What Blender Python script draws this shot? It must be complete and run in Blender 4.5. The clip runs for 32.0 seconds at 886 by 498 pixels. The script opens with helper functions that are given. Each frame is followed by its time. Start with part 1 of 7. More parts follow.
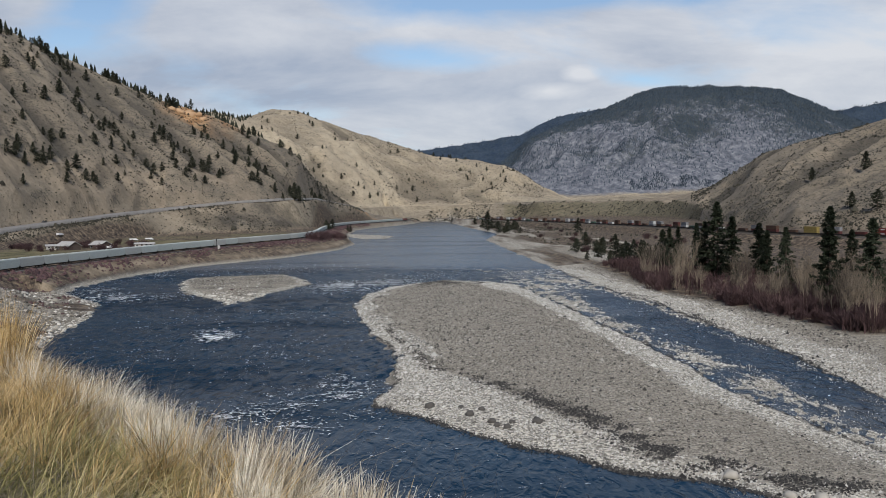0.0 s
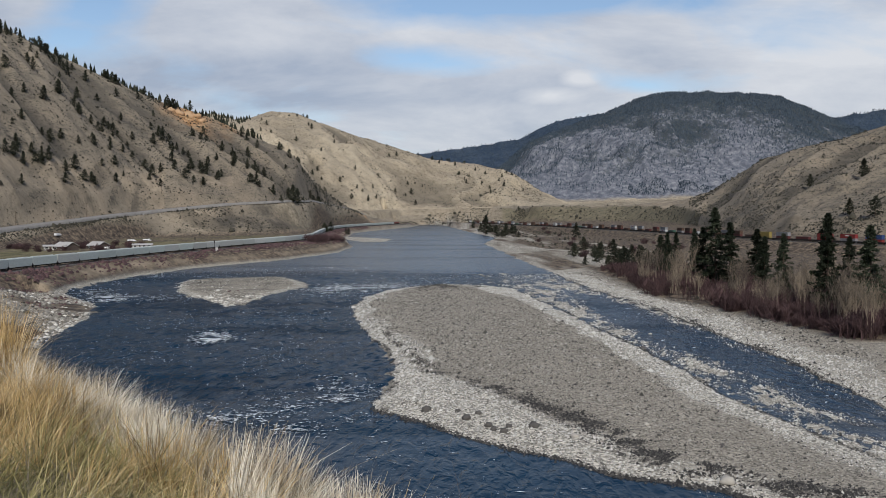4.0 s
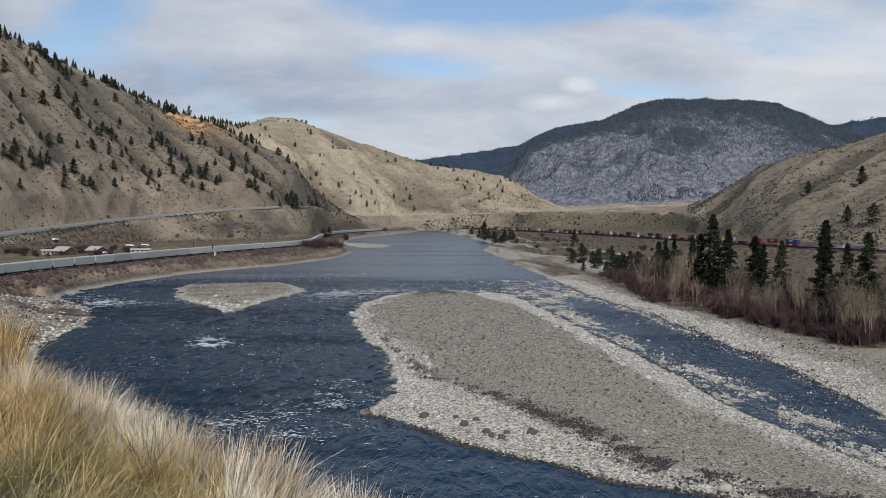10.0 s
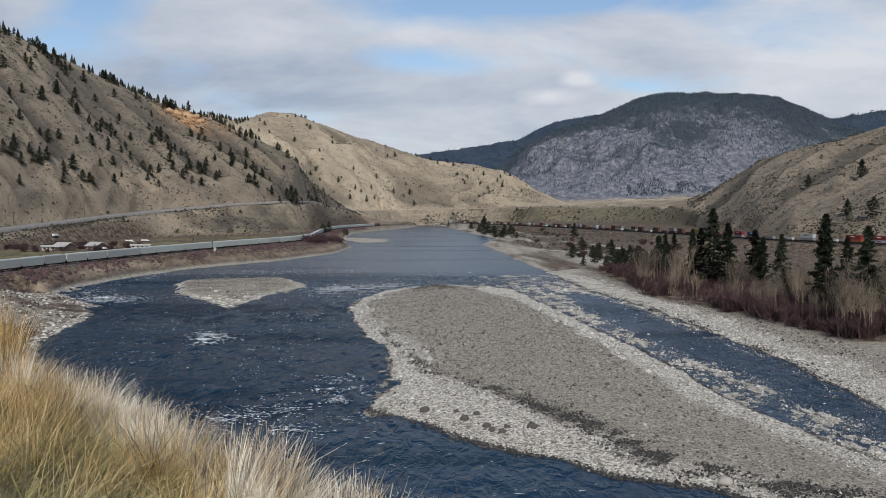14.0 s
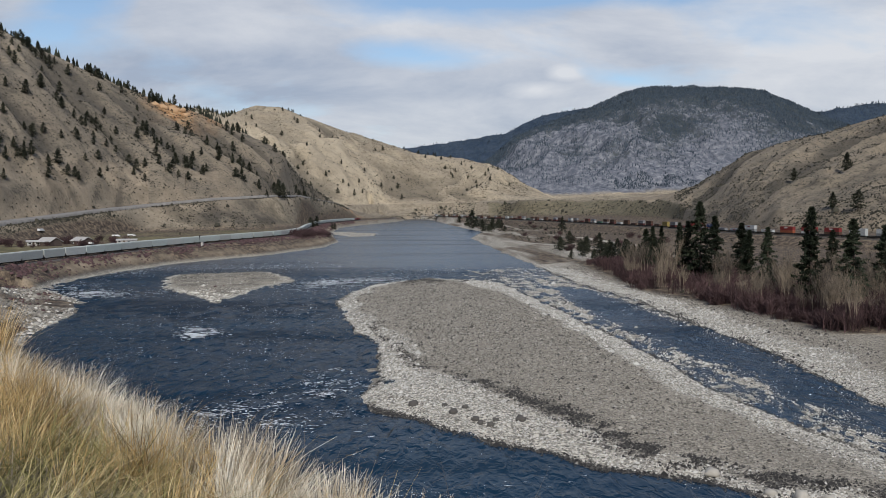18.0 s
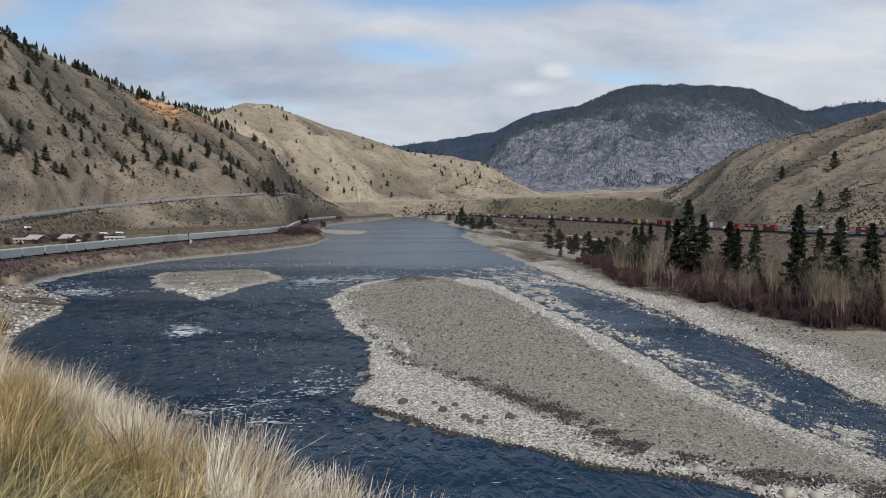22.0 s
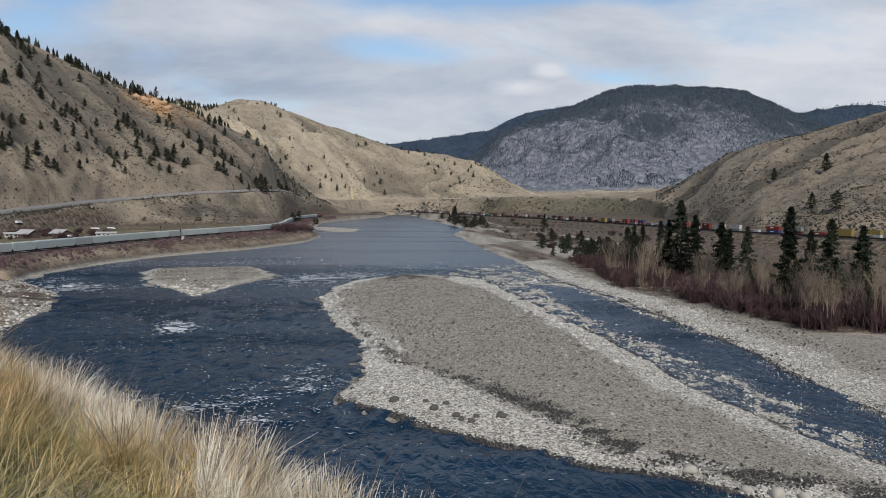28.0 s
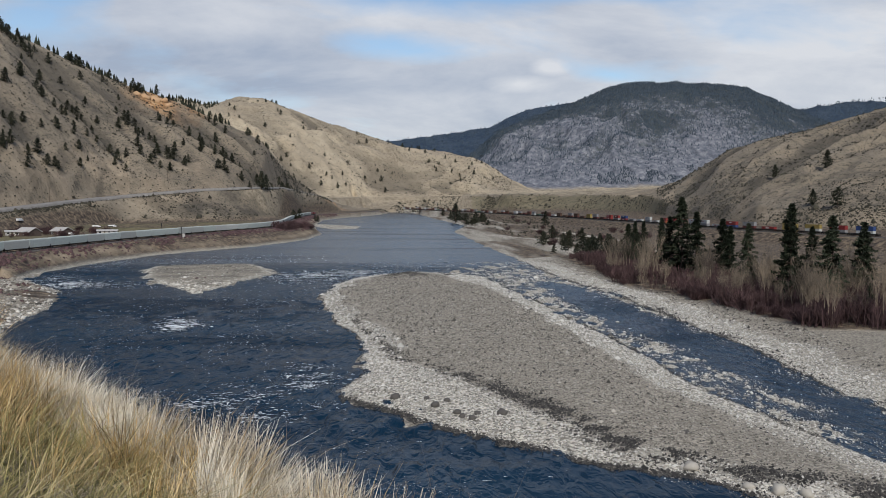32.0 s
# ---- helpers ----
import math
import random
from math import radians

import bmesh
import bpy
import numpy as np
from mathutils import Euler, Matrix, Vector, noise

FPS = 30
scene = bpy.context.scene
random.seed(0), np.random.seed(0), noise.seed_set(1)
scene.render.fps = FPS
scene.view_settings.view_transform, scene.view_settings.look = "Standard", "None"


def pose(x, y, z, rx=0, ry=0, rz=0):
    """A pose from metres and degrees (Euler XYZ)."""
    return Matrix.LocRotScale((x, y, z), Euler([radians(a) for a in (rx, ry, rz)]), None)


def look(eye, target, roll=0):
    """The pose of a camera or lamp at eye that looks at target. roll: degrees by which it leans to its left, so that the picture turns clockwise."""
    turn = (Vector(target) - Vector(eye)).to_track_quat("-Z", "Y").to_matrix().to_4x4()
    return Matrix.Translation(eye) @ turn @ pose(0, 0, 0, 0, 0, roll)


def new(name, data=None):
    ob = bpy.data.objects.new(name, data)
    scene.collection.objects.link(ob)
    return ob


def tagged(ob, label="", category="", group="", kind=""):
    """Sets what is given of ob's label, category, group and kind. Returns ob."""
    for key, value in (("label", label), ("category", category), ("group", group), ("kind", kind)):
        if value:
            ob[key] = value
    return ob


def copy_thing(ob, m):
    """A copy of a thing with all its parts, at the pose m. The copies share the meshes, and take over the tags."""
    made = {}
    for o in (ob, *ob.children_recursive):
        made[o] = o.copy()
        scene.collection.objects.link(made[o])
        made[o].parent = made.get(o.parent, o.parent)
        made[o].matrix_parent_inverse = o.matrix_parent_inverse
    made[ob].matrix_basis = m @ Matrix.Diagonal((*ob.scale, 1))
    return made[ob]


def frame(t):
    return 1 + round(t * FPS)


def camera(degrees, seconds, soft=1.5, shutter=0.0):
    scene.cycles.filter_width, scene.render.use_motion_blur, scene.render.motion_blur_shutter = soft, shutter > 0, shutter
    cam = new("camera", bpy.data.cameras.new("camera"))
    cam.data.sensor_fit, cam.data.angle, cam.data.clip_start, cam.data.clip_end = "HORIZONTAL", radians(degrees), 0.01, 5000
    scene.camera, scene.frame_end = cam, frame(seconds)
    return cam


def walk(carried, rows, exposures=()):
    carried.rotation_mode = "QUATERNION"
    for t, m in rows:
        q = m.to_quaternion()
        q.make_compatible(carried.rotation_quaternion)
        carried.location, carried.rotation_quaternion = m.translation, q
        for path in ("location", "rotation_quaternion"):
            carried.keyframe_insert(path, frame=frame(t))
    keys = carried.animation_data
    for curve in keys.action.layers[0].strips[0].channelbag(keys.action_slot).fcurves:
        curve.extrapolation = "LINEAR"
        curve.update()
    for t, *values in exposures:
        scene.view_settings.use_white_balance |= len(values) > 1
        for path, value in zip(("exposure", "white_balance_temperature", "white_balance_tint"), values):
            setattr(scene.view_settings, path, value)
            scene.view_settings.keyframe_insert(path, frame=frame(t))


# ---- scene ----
cam = camera(57.0, 32.0, soft=0.85)

EYE = (0.0, 0.0, 30.0)
# seconds, heading (left is positive), tilt, roll in degrees, sway to the side and up in metres
SWAY = [
    (0, 0.235, -2.767, -0.674, -0.007, 0.002),
    (0.5, 0.191, -2.726, -0.597, -0.008, 0.004),
    (1, 0.154, -2.678, -0.482, -0.006, 0.004),
    (1.5, 0.114, -2.635, -0.362, -0.004, 0.003),
    (2, 0.087, -2.612, -0.274, -0.002, 0.003),
    (2.5, 0.085, -2.598, -0.236, 0.000, 0.003),
    (3, 0.090, -2.581, -0.235, -0.001, 0.003),
    (3.5, 0.098, -2.558, -0.228, -0.005, 0.005),
    (5.5, 0.044, -2.371, -0.081, -0.005, 0.002),
    (6, 0.037, -2.321, -0.132, -0.002, 0.002),
    (6.5, 0.033, -2.271, -0.175, -0.001, 0.003),
    (7, 0.045, -2.235, -0.205, 0.001, 0.002),
    (7.5, 0.055, -2.199, -0.202, 0.002, 0.002),
    (8, 0.047, -2.155, -0.144, 0.003, 0.001),
    (8.5, 0.023, -2.122, -0.071, 0.002, 0.000),
    (9, 0.003, -2.107, -0.012, 0.001, 0.001),
    (9.5, -0.005, -2.102, 0.013, 0.002, 0.001),
    (10, -0.017, -2.107, -0.010, 0.003, -0.001),
    (10.5, -0.032, -2.132, -0.046, 0.005, -0.002),
    (11, -0.033, -2.200, -0.067, 0.008, -0.001),
    (11.5, -0.029, -2.281, -0.072, 0.009, 0.000),
    (12, -0.029, -2.317, -0.081, 0.009, -0.000),
    (12.5, -0.029, -2.344, -0.113, 0.004, -0.002),
    (13, -0.030, -2.389, -0.147, -0.002, -0.004),
    (13.5, -0.026, -2.434, -0.166, -0.004, -0.004),
    (14, -0.023, -2.480, -0.172, -0.003, -0.004),
    (14.5, -0.028, -2.518, -0.167, -0.000, -0.003),
    (16.5, -0.446, -2.785, -0.272, -0.000, -0.005),
    (17, -0.618, -2.823, -0.270, 0.000, -0.003),
    (17.5, -0.755, -2.860, -0.289, -0.003, -0.005),
    (18, -0.856, -2.916, -0.313, -0.004, -0.005),
    (18.5, -0.966, -2.972, -0.342, -0.005, -0.005),
    (19, -1.090, -3.004, -0.383, -0.006, -0.005),
    (19.5, -1.189, -3.027, -0.403, -0.005, -0.006),
    (20, -1.257, -3.041, -0.375, -0.006, -0.006),
    (20.5, -1.326, -3.045, -0.310, -0.009, -0.006),
    (21, -1.409, -3.058, -0.256, -0.012, -0.006),
    (21.5, -1.497, -3.068, -0.240, -0.013, -0.006),
    (22, -1.580, -3.069, -0.229, -0.011, -0.006),
    (22.5, -1.655, -3.067, -0.170, -0.009, -0.007),
    (23, -1.720, -3.061, -0.066, -0.008, -0.005),
    (23.5, -1.770, -3.057, 0.030, -0.009, -0.004),
    (24, -1.796, -3.053, 0.085, -0.013, -0.004),
    (24.5, -1.808, -3.054, 0.118, -0.016, -0.005),
    (25, -1.847, -3.066, 0.184, -0.014, -0.005),
    (25.5, -1.917, -3.083, 0.295, -0.010, -0.003),
    (27.5, -2.082, -3.157, 0.317, -0.009, -0.005),
    (28, -2.097, -3.181, 0.308, -0.010, -0.004),
    (28.5, -2.104, -3.217, 0.281, -0.011, -0.002),
    (29, -2.090, -3.264, 0.248, -0.012, -0.002),
    (29.5, -2.054, -3.315, 0.214, -0.016, -0.004),
    (30, -2.034, -3.356, 0.168, -0.017, -0.005),
    (30.5, -2.032, -3.369, 0.131, -0.017, -0.006),
    (31, -2.036, -3.368, 0.121, -0.013, -0.005),
    (31.5, -2.043, -3.371, 0.150, -0.009, -0.004),
    (32, -2.040, -3.378, 0.210, -0.008, -0.003),
]


def aim(heading, tilt, roll, dx, dz):
    eye = Vector((EYE[0] + dx, EYE[1], EYE[2] + dz))
    a, b = radians(heading), radians(tilt)
    return look(eye, eye + Vector((-math.sin(a) * math.cos(b), math.cos(a) * math.cos(b), math.sin(b))), roll)


walk(cam, [(t, aim(h, p, r, dx, dz)) for t, h, p, r, dx, dz in SWAY])

# ---- light: bright broken cloud, sun high behind the camera ----
SUN_AZIMUTH, SUN_HEIGHT = 174.0, 42.0     # degrees clockwise from north, above the horizon
world = bpy.data.worlds.new("sky")
scene.world = world
world.use_nodes = True
wn, wl = world.node_tree.nodes, world.node_tree.links
wn.clear()


def wnode(kind, **values):
    n = wn.new(kind)
    for key, value in values.items():
        n.inputs[key].default_value = value
    return n


def wmath(op, a, b=None, c=None):
    n = wn.new("ShaderNodeMath")
    n.operation = op
    for i, v in enumerate((a, b, c)):
        if v is None:
            continue
        if isinstance(v, (int, float)):
            n.inputs[i].default_value = v
        else:
            wl.new(v, n.inputs[i])
    return n.outputs[0]


sky = wn.new("ShaderNodeTexSky")
sky.sky_type, sky.sun_disc = "NISHITA", False
sky.sun_elevation, sky.sun_rotation = radians(SUN_HEIGHT), radians(SUN_AZIMUTH)
sky.altitude, sky.air_density, sky.dust_density, sky.ozone_density = 400, 1.0, 1.2, 1.5
coord = wn.new("ShaderNodeTexCoord")
split = wn.new("ShaderNodeSeparateXYZ")
wl.new(coord.outputs["Generated"], split.inputs[0])
dx, dy, dz = split.outputs
low = wmath("ADD", wmath("MAXIMUM", dz, 0.0), 0.34)
flat = wn.new("ShaderNodeCombineXYZ")
wl.new(wmath("DIVIDE", dx, low), flat.inputs[0])
wl.new(wmath("DIVIDE", dy, low), flat.inputs[1])


def cloud_noise(scale, detail, rough, offset, stretch):
    m = wn.new("ShaderNodeMapping")
    m.inputs["Location"].default_value = offset
    m.inputs["Scale"].default_value = stretch
    wl.new(flat.outputs[0], m.inputs[0])
    n = wnode("ShaderNodeTexNoise", Scale=scale, Detail=detail, Roughness=rough, Distortion=0.3)
    wl.new(m.outputs[0], n.inputs["Vector"])
    return n.outputs["Fac"]


ahead = wmath("MAXIMUM", dy, 0.08)
bearing, rise = wmath("DIVIDE", dx, ahead), wmath("DIVIDE", dz, ahead)


def soft_spot(az, el, wide, tall):
    """How far a direction lies within a soft oval round a bearing and a rise."""
    a = wmath("DIVIDE", wmath("SUBTRACT", bearing, az), wide)
    b = wmath("DIVIDE", wmath("SUBTRACT", rise, el), tall)
    d = wmath("SQRT", wmath("ADD", wmath("MULTIPLY", a, a), wmath("MULTIPLY", b, b)))
    return wmath("MAXIMUM", wmath("SUBTRACT", 1.0, d), 0.0)


big = cloud_noise(1.15, 5.0, 0.50, (3.1, 0.6, 0.0), (0.8, 1.0, 1.0))
fine = cloud_noise(4.2, 6.0, 0.55, (1.7, 4.2, 0.0), (0.75, 1.0, 1.0))
cover = wmath("ADD", wmath("MULTIPLY", big, 0.55), wmath("MULTIPLY", fine, 0.45))
# a closed deck low over the valley that opens to blue gaps and to clear sky overhead
cover = wmath("ADD", cover, 0.10)
for az, el, wide, tall, depth in ((0.03, 0.262, 0.20, 0.050, 0.34), (-0.033, 0.187, 0.11, 0.026, 0.22), (-0.45, 0.215, 0.13, 0.055, 0.28), (-0.42, 0.262, 0.10, 0.035, 0.25),
                                  (0.17, 0.258, 0.22, 0.022, 0.22), (0.24, 0.155, 0.08, 0.022, 0.16), (-0.06, 0.09, 0.25, 0.04, 0.10)):
    cover = wmath("SUBTRACT", cover, wmath("MULTIPLY", soft_spot(az, el, wide, tall), depth))
cover = wmath("SUBTRACT", cover, wmath("MULTIPLY", wmath("MINIMUM", wmath("MAXIMUM", wmath("SUBTRACT", dz, 0.265), 0.0), 0.15), 1.7))
ramp = wn.new("ShaderNodeValToRGB")
ramp.color_ramp.elements[0].position, ramp.color_ramp.elements[0].color = 0.38, (0, 0, 0, 1)
ramp.color_ramp.elements[1].position, ramp.color_ramp.elements[1].color = 0.56, (1, 1, 1, 1)
wl.new(cover, ramp.inputs[0])
shade = wn.new("ShaderNodeValToRGB")
shade.color_ramp.elements[0].position, shade.color_ramp.elements[0].color = 0.34, (0.47, 0.545, 0.69, 1)
shade.color_ramp.elements[1].position, shade.color_ramp.elements[1].color = 0.68, (0.93, 0.95, 1.0, 1)
tint = cloud_noise(2.3, 9.0, 0.60, (7.3, 2.2, 0.0), (0.6, 1.0, 1.0))
for az, el, wide, tall, lift in ((0.50, 0.19, 0.26, 0.09, 0.26), (0.15, 0.20, 0.25, 0.06, 0.08), (-0.31, 0.165, 0.22, 0.045, -0.16), (-0.15, 0.225, 0.2, 0.03, 0.10), (0.165, 0.163, 0.028, 0.012, 0.25), (0.13, 0.142, 0.05, 0.012, 0.2)):
    tint = wmath("ADD", tint, wmath("MULTIPLY", soft_spot(az, el, wide, tall), lift))
wl.new(tint, shade.inputs[0])
clear = wnode("ShaderNodeBackground", Strength=0.125)
wl.new(sky.outputs[0], clear.inputs["Color"])
cloud = wnode("ShaderNodeBackground", Strength=0.76)
wl.new(shade.outputs[0], cloud.inputs["Color"])
both = wn.new("ShaderNodeMixShader")
wl.new(wmath("MULTIPLY", ramp.outputs[0], 0.93), both.inputs[0])
wl.new(clear.outputs[0], both.inputs[1])
wl.new(cloud.outputs[0], both.inputs[2])
wout = wn.new("ShaderNodeOutputWorld")
wl.new(both.outputs[0], wout.inputs[0])

sun = new("sun", bpy.data.lights.new("sun", "SUN"))
sun.data.energy, sun.data.angle, sun.data.color = 3.0, radians(2.0), (1.0, 0.955, 0.89)
sa, sh = radians(SUN_AZIMUTH), radians(SUN_HEIGHT)
sun.matrix_world = look((math.sin(sa) * math.cos(sh) * 900, math.cos(sa) * math.cos(sh) * 900, math.sin(sh) * 900), (0, 0, 0))
scene.view_settings.exposure = 0.0

# ---- materials ----
class Nodes:
    """A small builder for node materials."""

    def __init__(self, name, rough=0.9, metal=0.0, spec=0.3):
        self.m = bpy.data.materials.new(name)
        self.m.use_nodes = True
        self.t = self.m.node_tree
        self.b = self.t.nodes["Principled BSDF"]
        self.b.inputs["Roughness"].default_value = rough
        self.b.inputs["Metallic"].default_value = metal
        self.b.inputs["Specular IOR Level"].default_value = spec

    def put(self, sock, v):
        if isinstance(v, (int, float)):
            sock.default_value = v
        elif isinstance(v, tuple):
            sock.default_value = (*v, 1.0) if len(v) == 3 and sock.type == "RGBA" else v
        else:
            self.t.links.new(v, sock)

    def coord(self, out="Object"):
        return self.t.nodes.new("ShaderNodeTexCoord").outputs[out]

    def mapping(self, scale, rot=(0, 0, 0), src=None):
        n = self.t.nodes.new("ShaderNodeMapping")
        n.inputs["Scale"].default_value, n.inputs["Rotation"].default_value = scale, rot
        self.put(n.inputs[0], src or self.coord())
        return n.outputs[0]

    def noise(self, scale, detail=4.0, rough=0.55, vec=None, out="Fac", dist=0.0):
        n = self.t.nodes.new("ShaderNodeTexNoise")
        for k, v in (("Scale", scale), ("Detail", detail), ("Roughness", rough), ("Distortion", dist)):
            n.inputs[k].default_value = v
        self.put(n.inputs["Vector"], vec or self.coord())
        return n.outputs[out]

    def voronoi(self, scale, vec=None, out="Color", feature="F1"):
        n = self.t.nodes.new("ShaderNodeTexVoronoi")
        n.feature = feature
        n.inputs["Scale"].default_value = scale
        self.put(n.inputs["Vector"], vec or self.coord())
        return n.outputs[out]

    def math(self, op, a, b=0.0, clamp=False):
        n = self.t.nodes.new("ShaderNodeMath")
        n.operation, n.use_clamp = op, clamp
        self.put(n.inputs[0], a), self.put(n.inputs[1], b)
        return n.outputs[0]

    def ramp(self, fac, *stops):
        n = self.t.nodes.new("ShaderNodeValToRGB")
        e = n.color_ramp.elements
        while len(e) < len(stops):
            e.new(0.5)
        for el, (p, c) in zip(e, stops):
            el.position = p
            el.color = (c, c, c, 1) if isinstance(c, (int, float)) else (*c, 1)
        self.put(n.inputs[0], fac)
        return n.outputs[0]

    def mix(self, fac, a, b, blend="MIX"):
        n = self.t.nodes.new("ShaderNodeMix")
        n.data_type, n.blend_type = "RGBA", blend
        self.put(n.inputs[0], fac), self.put(n.inputs[6], a), self.put(n.inputs[7], b)
        return n.outputs[2]

    def attr(self, name, out="Color"):
        n = self.t.nodes.new("ShaderNodeAttribute")
        n.attribute_name = name
        return n.outputs[out]

    def rgb(self, colour):
        n = self.t.nodes.new("ShaderNodeSeparateColor")
        self.put(n.inputs[0], colour)
        return n.outputs

    def random(self):
        return self.t.nodes.new("ShaderNodeObjectInfo").outputs["Random"]

    def island(self):
        return self.t.nodes.new("ShaderNodeNewGeometry").outputs["Random Per Island"]

    def bump(self, height, strength=0.5, distance=0.1):
        n = self.t.nodes.new("ShaderNodeBump")
        n.inputs["Strength"].default_value, n.inputs["Distance"].default_value = strength, distance
        self.put(n.inputs["Height"], height)
        self.put(self.b.inputs["Normal"], n.outputs[0])

    def colour(self, v):
        self.put(self.b.inputs["Base Color"], v)
        return self.m


def plain(name, c, rough=0.7, metal=0.0, vary=0.25, scale=3.0, per="noise"):
    """Paint, metal or bark with uneven tone and light wear."""
    n = Nodes(name, rough, metal)
    f = n.noise(scale, 5.0, 0.6)
    if per == "object":
        f = n.math("ADD", n.math("MULTIPLY", f, 0.5), n.math("MULTIPLY", n.random(), 0.5))
    if per == "island":
        f = n.math("ADD", n.math("MULTIPLY", f, 0.35), n.math("MULTIPLY", n.island(), 0.65))
    lo, hi = tuple(v * (1 - vary) for v in c), tuple(min(1, v * (1 + vary)) for v in c)
    n.bump(f, 0.3, 0.02)
    return n.colour(n.ramp(f, (0.3, lo), (0.7, hi)))


def ground_material():
    n = Nodes("ground", 0.95, 0.0, 0.15)
    gravel, hill, forest = n.rgb(n.attr("zone"))[:3]
    sage_shade = n.attr("zone", "Alpha")
    pale, dark, green = n.rgb(n.attr("zone_fine"))[:3]
    scree_sun = n.attr("zone_fine", "Alpha")
    ridge, firry, rust = n.rgb(n.attr("zone_more"))[:3]
    # dry hillside: buff grass, grey sage cover and cloud shade, bare clay, fine dark tufts
    wide = n.noise(0.011, 7.0, 0.62)
    mid = n.noise(0.07, 6.0, 0.66)
    runs = n.noise(0.045, 6.0, 0.65, n.mapping((1.0, 0.28, 0.5), (0, 0, -0.65)))
    tufts = n.noise(0.42, 5.0, 0.75)
    # the mixes also paint cloud shade and sunlit straw into the hills
    lean = n.mix(sage_shade, (0.49, 0.415, 0.300), (0.170, 0.145, 0.110))
    rich = n.mix(sage_shade, (0.37, 0.305, 0.215), (0.235, 0.198, 0.148))
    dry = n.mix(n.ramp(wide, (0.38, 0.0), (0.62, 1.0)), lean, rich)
    dry = n.mix(n.ramp(runs, (0.46, 0.0), (0.66, 0.75)), dry, n.mix(sage_shade, (0.47, 0.40, 0.29), (0.250, 0.203, 0.148)))
    dry = n.mix(n.ramp(mid, (0.50, 0.0), (0.70, 0.8)), dry, n.mix(sage_shade, (0.150, 0.122, 0.085), (0.062, 0.057, 0.048)))
    dry = n.mix(n.ramp(tufts, (0.52, 0.0), (0.60, 0.85)), dry, n.mix(sage_shade, (0.135, 0.112, 0.075), (0.045, 0.042, 0.034)))
    beds = n.noise(1.0, 5.0, 0.7, n.mapping((0.006, 0.006, 0.16)))
    dry = n.mix(n.ramp(beds, (0.52, 0.0), (0.60, 0.15)), dry, n.mix(sage_shade, (0.20, 0.165, 0.115), (0.060, 0.054, 0.046)))
    # paler buff along the ribs, darker in the gullies between them
    dry = n.mix(n.ramp(ridge, (0.55, 0.0), (0.85, 0.60)), dry, n.mix(sage_shade, (0.42, 0.355, 0.255), (0.265, 0.222, 0.165)))
    dry = n.mix(n.ramp(ridge, (0.12, 0.70), (0.42, 0.0)), dry, n.mix(sage_shade, (0.155, 0.130, 0.095), (0.066, 0.060, 0.050)))
    dry = n.mix(rust, dry, n.ramp(n.noise(0.09, 6.0, 0.7), (0.35, (0.17, 0.095, 0.045)), (0.5, (0.40, 0.215, 0.095)), (0.65, (0.50, 0.36, 0.21))))
    # rock and scree; the rock's grey is tinted blue for haze
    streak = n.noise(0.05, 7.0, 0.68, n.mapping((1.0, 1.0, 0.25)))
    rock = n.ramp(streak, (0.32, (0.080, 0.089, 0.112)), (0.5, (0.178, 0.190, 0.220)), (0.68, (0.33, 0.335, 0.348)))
    split = n.t.nodes.new("ShaderNodeSeparateXYZ")
    n.put(split.inputs[0], n.coord())
    high = split.outputs[2]
    # far wooded mountain: grey rock with dark fir cover, both blued for haze
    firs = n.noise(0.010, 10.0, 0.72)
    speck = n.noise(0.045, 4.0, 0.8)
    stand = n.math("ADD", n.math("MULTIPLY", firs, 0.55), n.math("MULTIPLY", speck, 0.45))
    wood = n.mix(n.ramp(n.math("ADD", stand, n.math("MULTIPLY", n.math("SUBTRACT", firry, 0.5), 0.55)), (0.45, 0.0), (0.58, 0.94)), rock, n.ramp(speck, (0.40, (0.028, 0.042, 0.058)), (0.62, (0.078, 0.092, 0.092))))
    # far ridges: haze put into the colour as a stronger blue
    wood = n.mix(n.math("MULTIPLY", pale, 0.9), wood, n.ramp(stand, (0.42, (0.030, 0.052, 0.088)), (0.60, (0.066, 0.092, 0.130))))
    # river gravel and cobbles
    stone = n.voronoi(4.2, out="Color")
    tone = n.rgb(stone)[0]
    grit = n.noise(1.3, 7.0, 0.75)
    grain = n.noise(0.75, 9.0, 0.85)
    bar = n.mix(0.5, n.ramp(tone, (0.0, (0.030, 0.028, 0.026)), (0.5, (0.20, 0.185, 0.165)), (1.0, (0.50, 0.465, 0.41))),
                n.ramp(grit, (0.35, (0.060, 0.056, 0.050)), (0.65, (0.38, 0.355, 0.310))))
    bar = n.mix(n.ramp(grain, (0.30, 0.75), (0.44, 0.0)), bar, (0.060, 0.056, 0.050))
    bar = n.mix(n.ramp(grain, (0.50, 0.0), (0.68, 0.6)), bar, (0.36, 0.332, 0.285))
    bar = n.mix(n.ramp(n.noise(0.05, 4.0), (0.45, 0.0), (0.70, 0.35)), bar, (0.155, 0.145, 0.128))
    cobble = n.rgb(n.voronoi(3.0, out="Color"))[1]
    light = n.ramp(cobble, (0.0, (0.075, 0.071, 0.064)), (0.5, (0.30, 0.285, 0.258)), (1.0, (0.58, 0.56, 0.51)))
    bar = n.mix(pale, bar, light)
    bar = n.mix(1.0, bar, (1.17, 1.13, 1.04), "MULTIPLY")
    bar = n.mix(n.math("MULTIPLY", dark, n.ramp(n.rgb(stone)[1], (0.25, 1.0), (0.7, 0.25))), bar, (0.040, 0.038, 0.036))
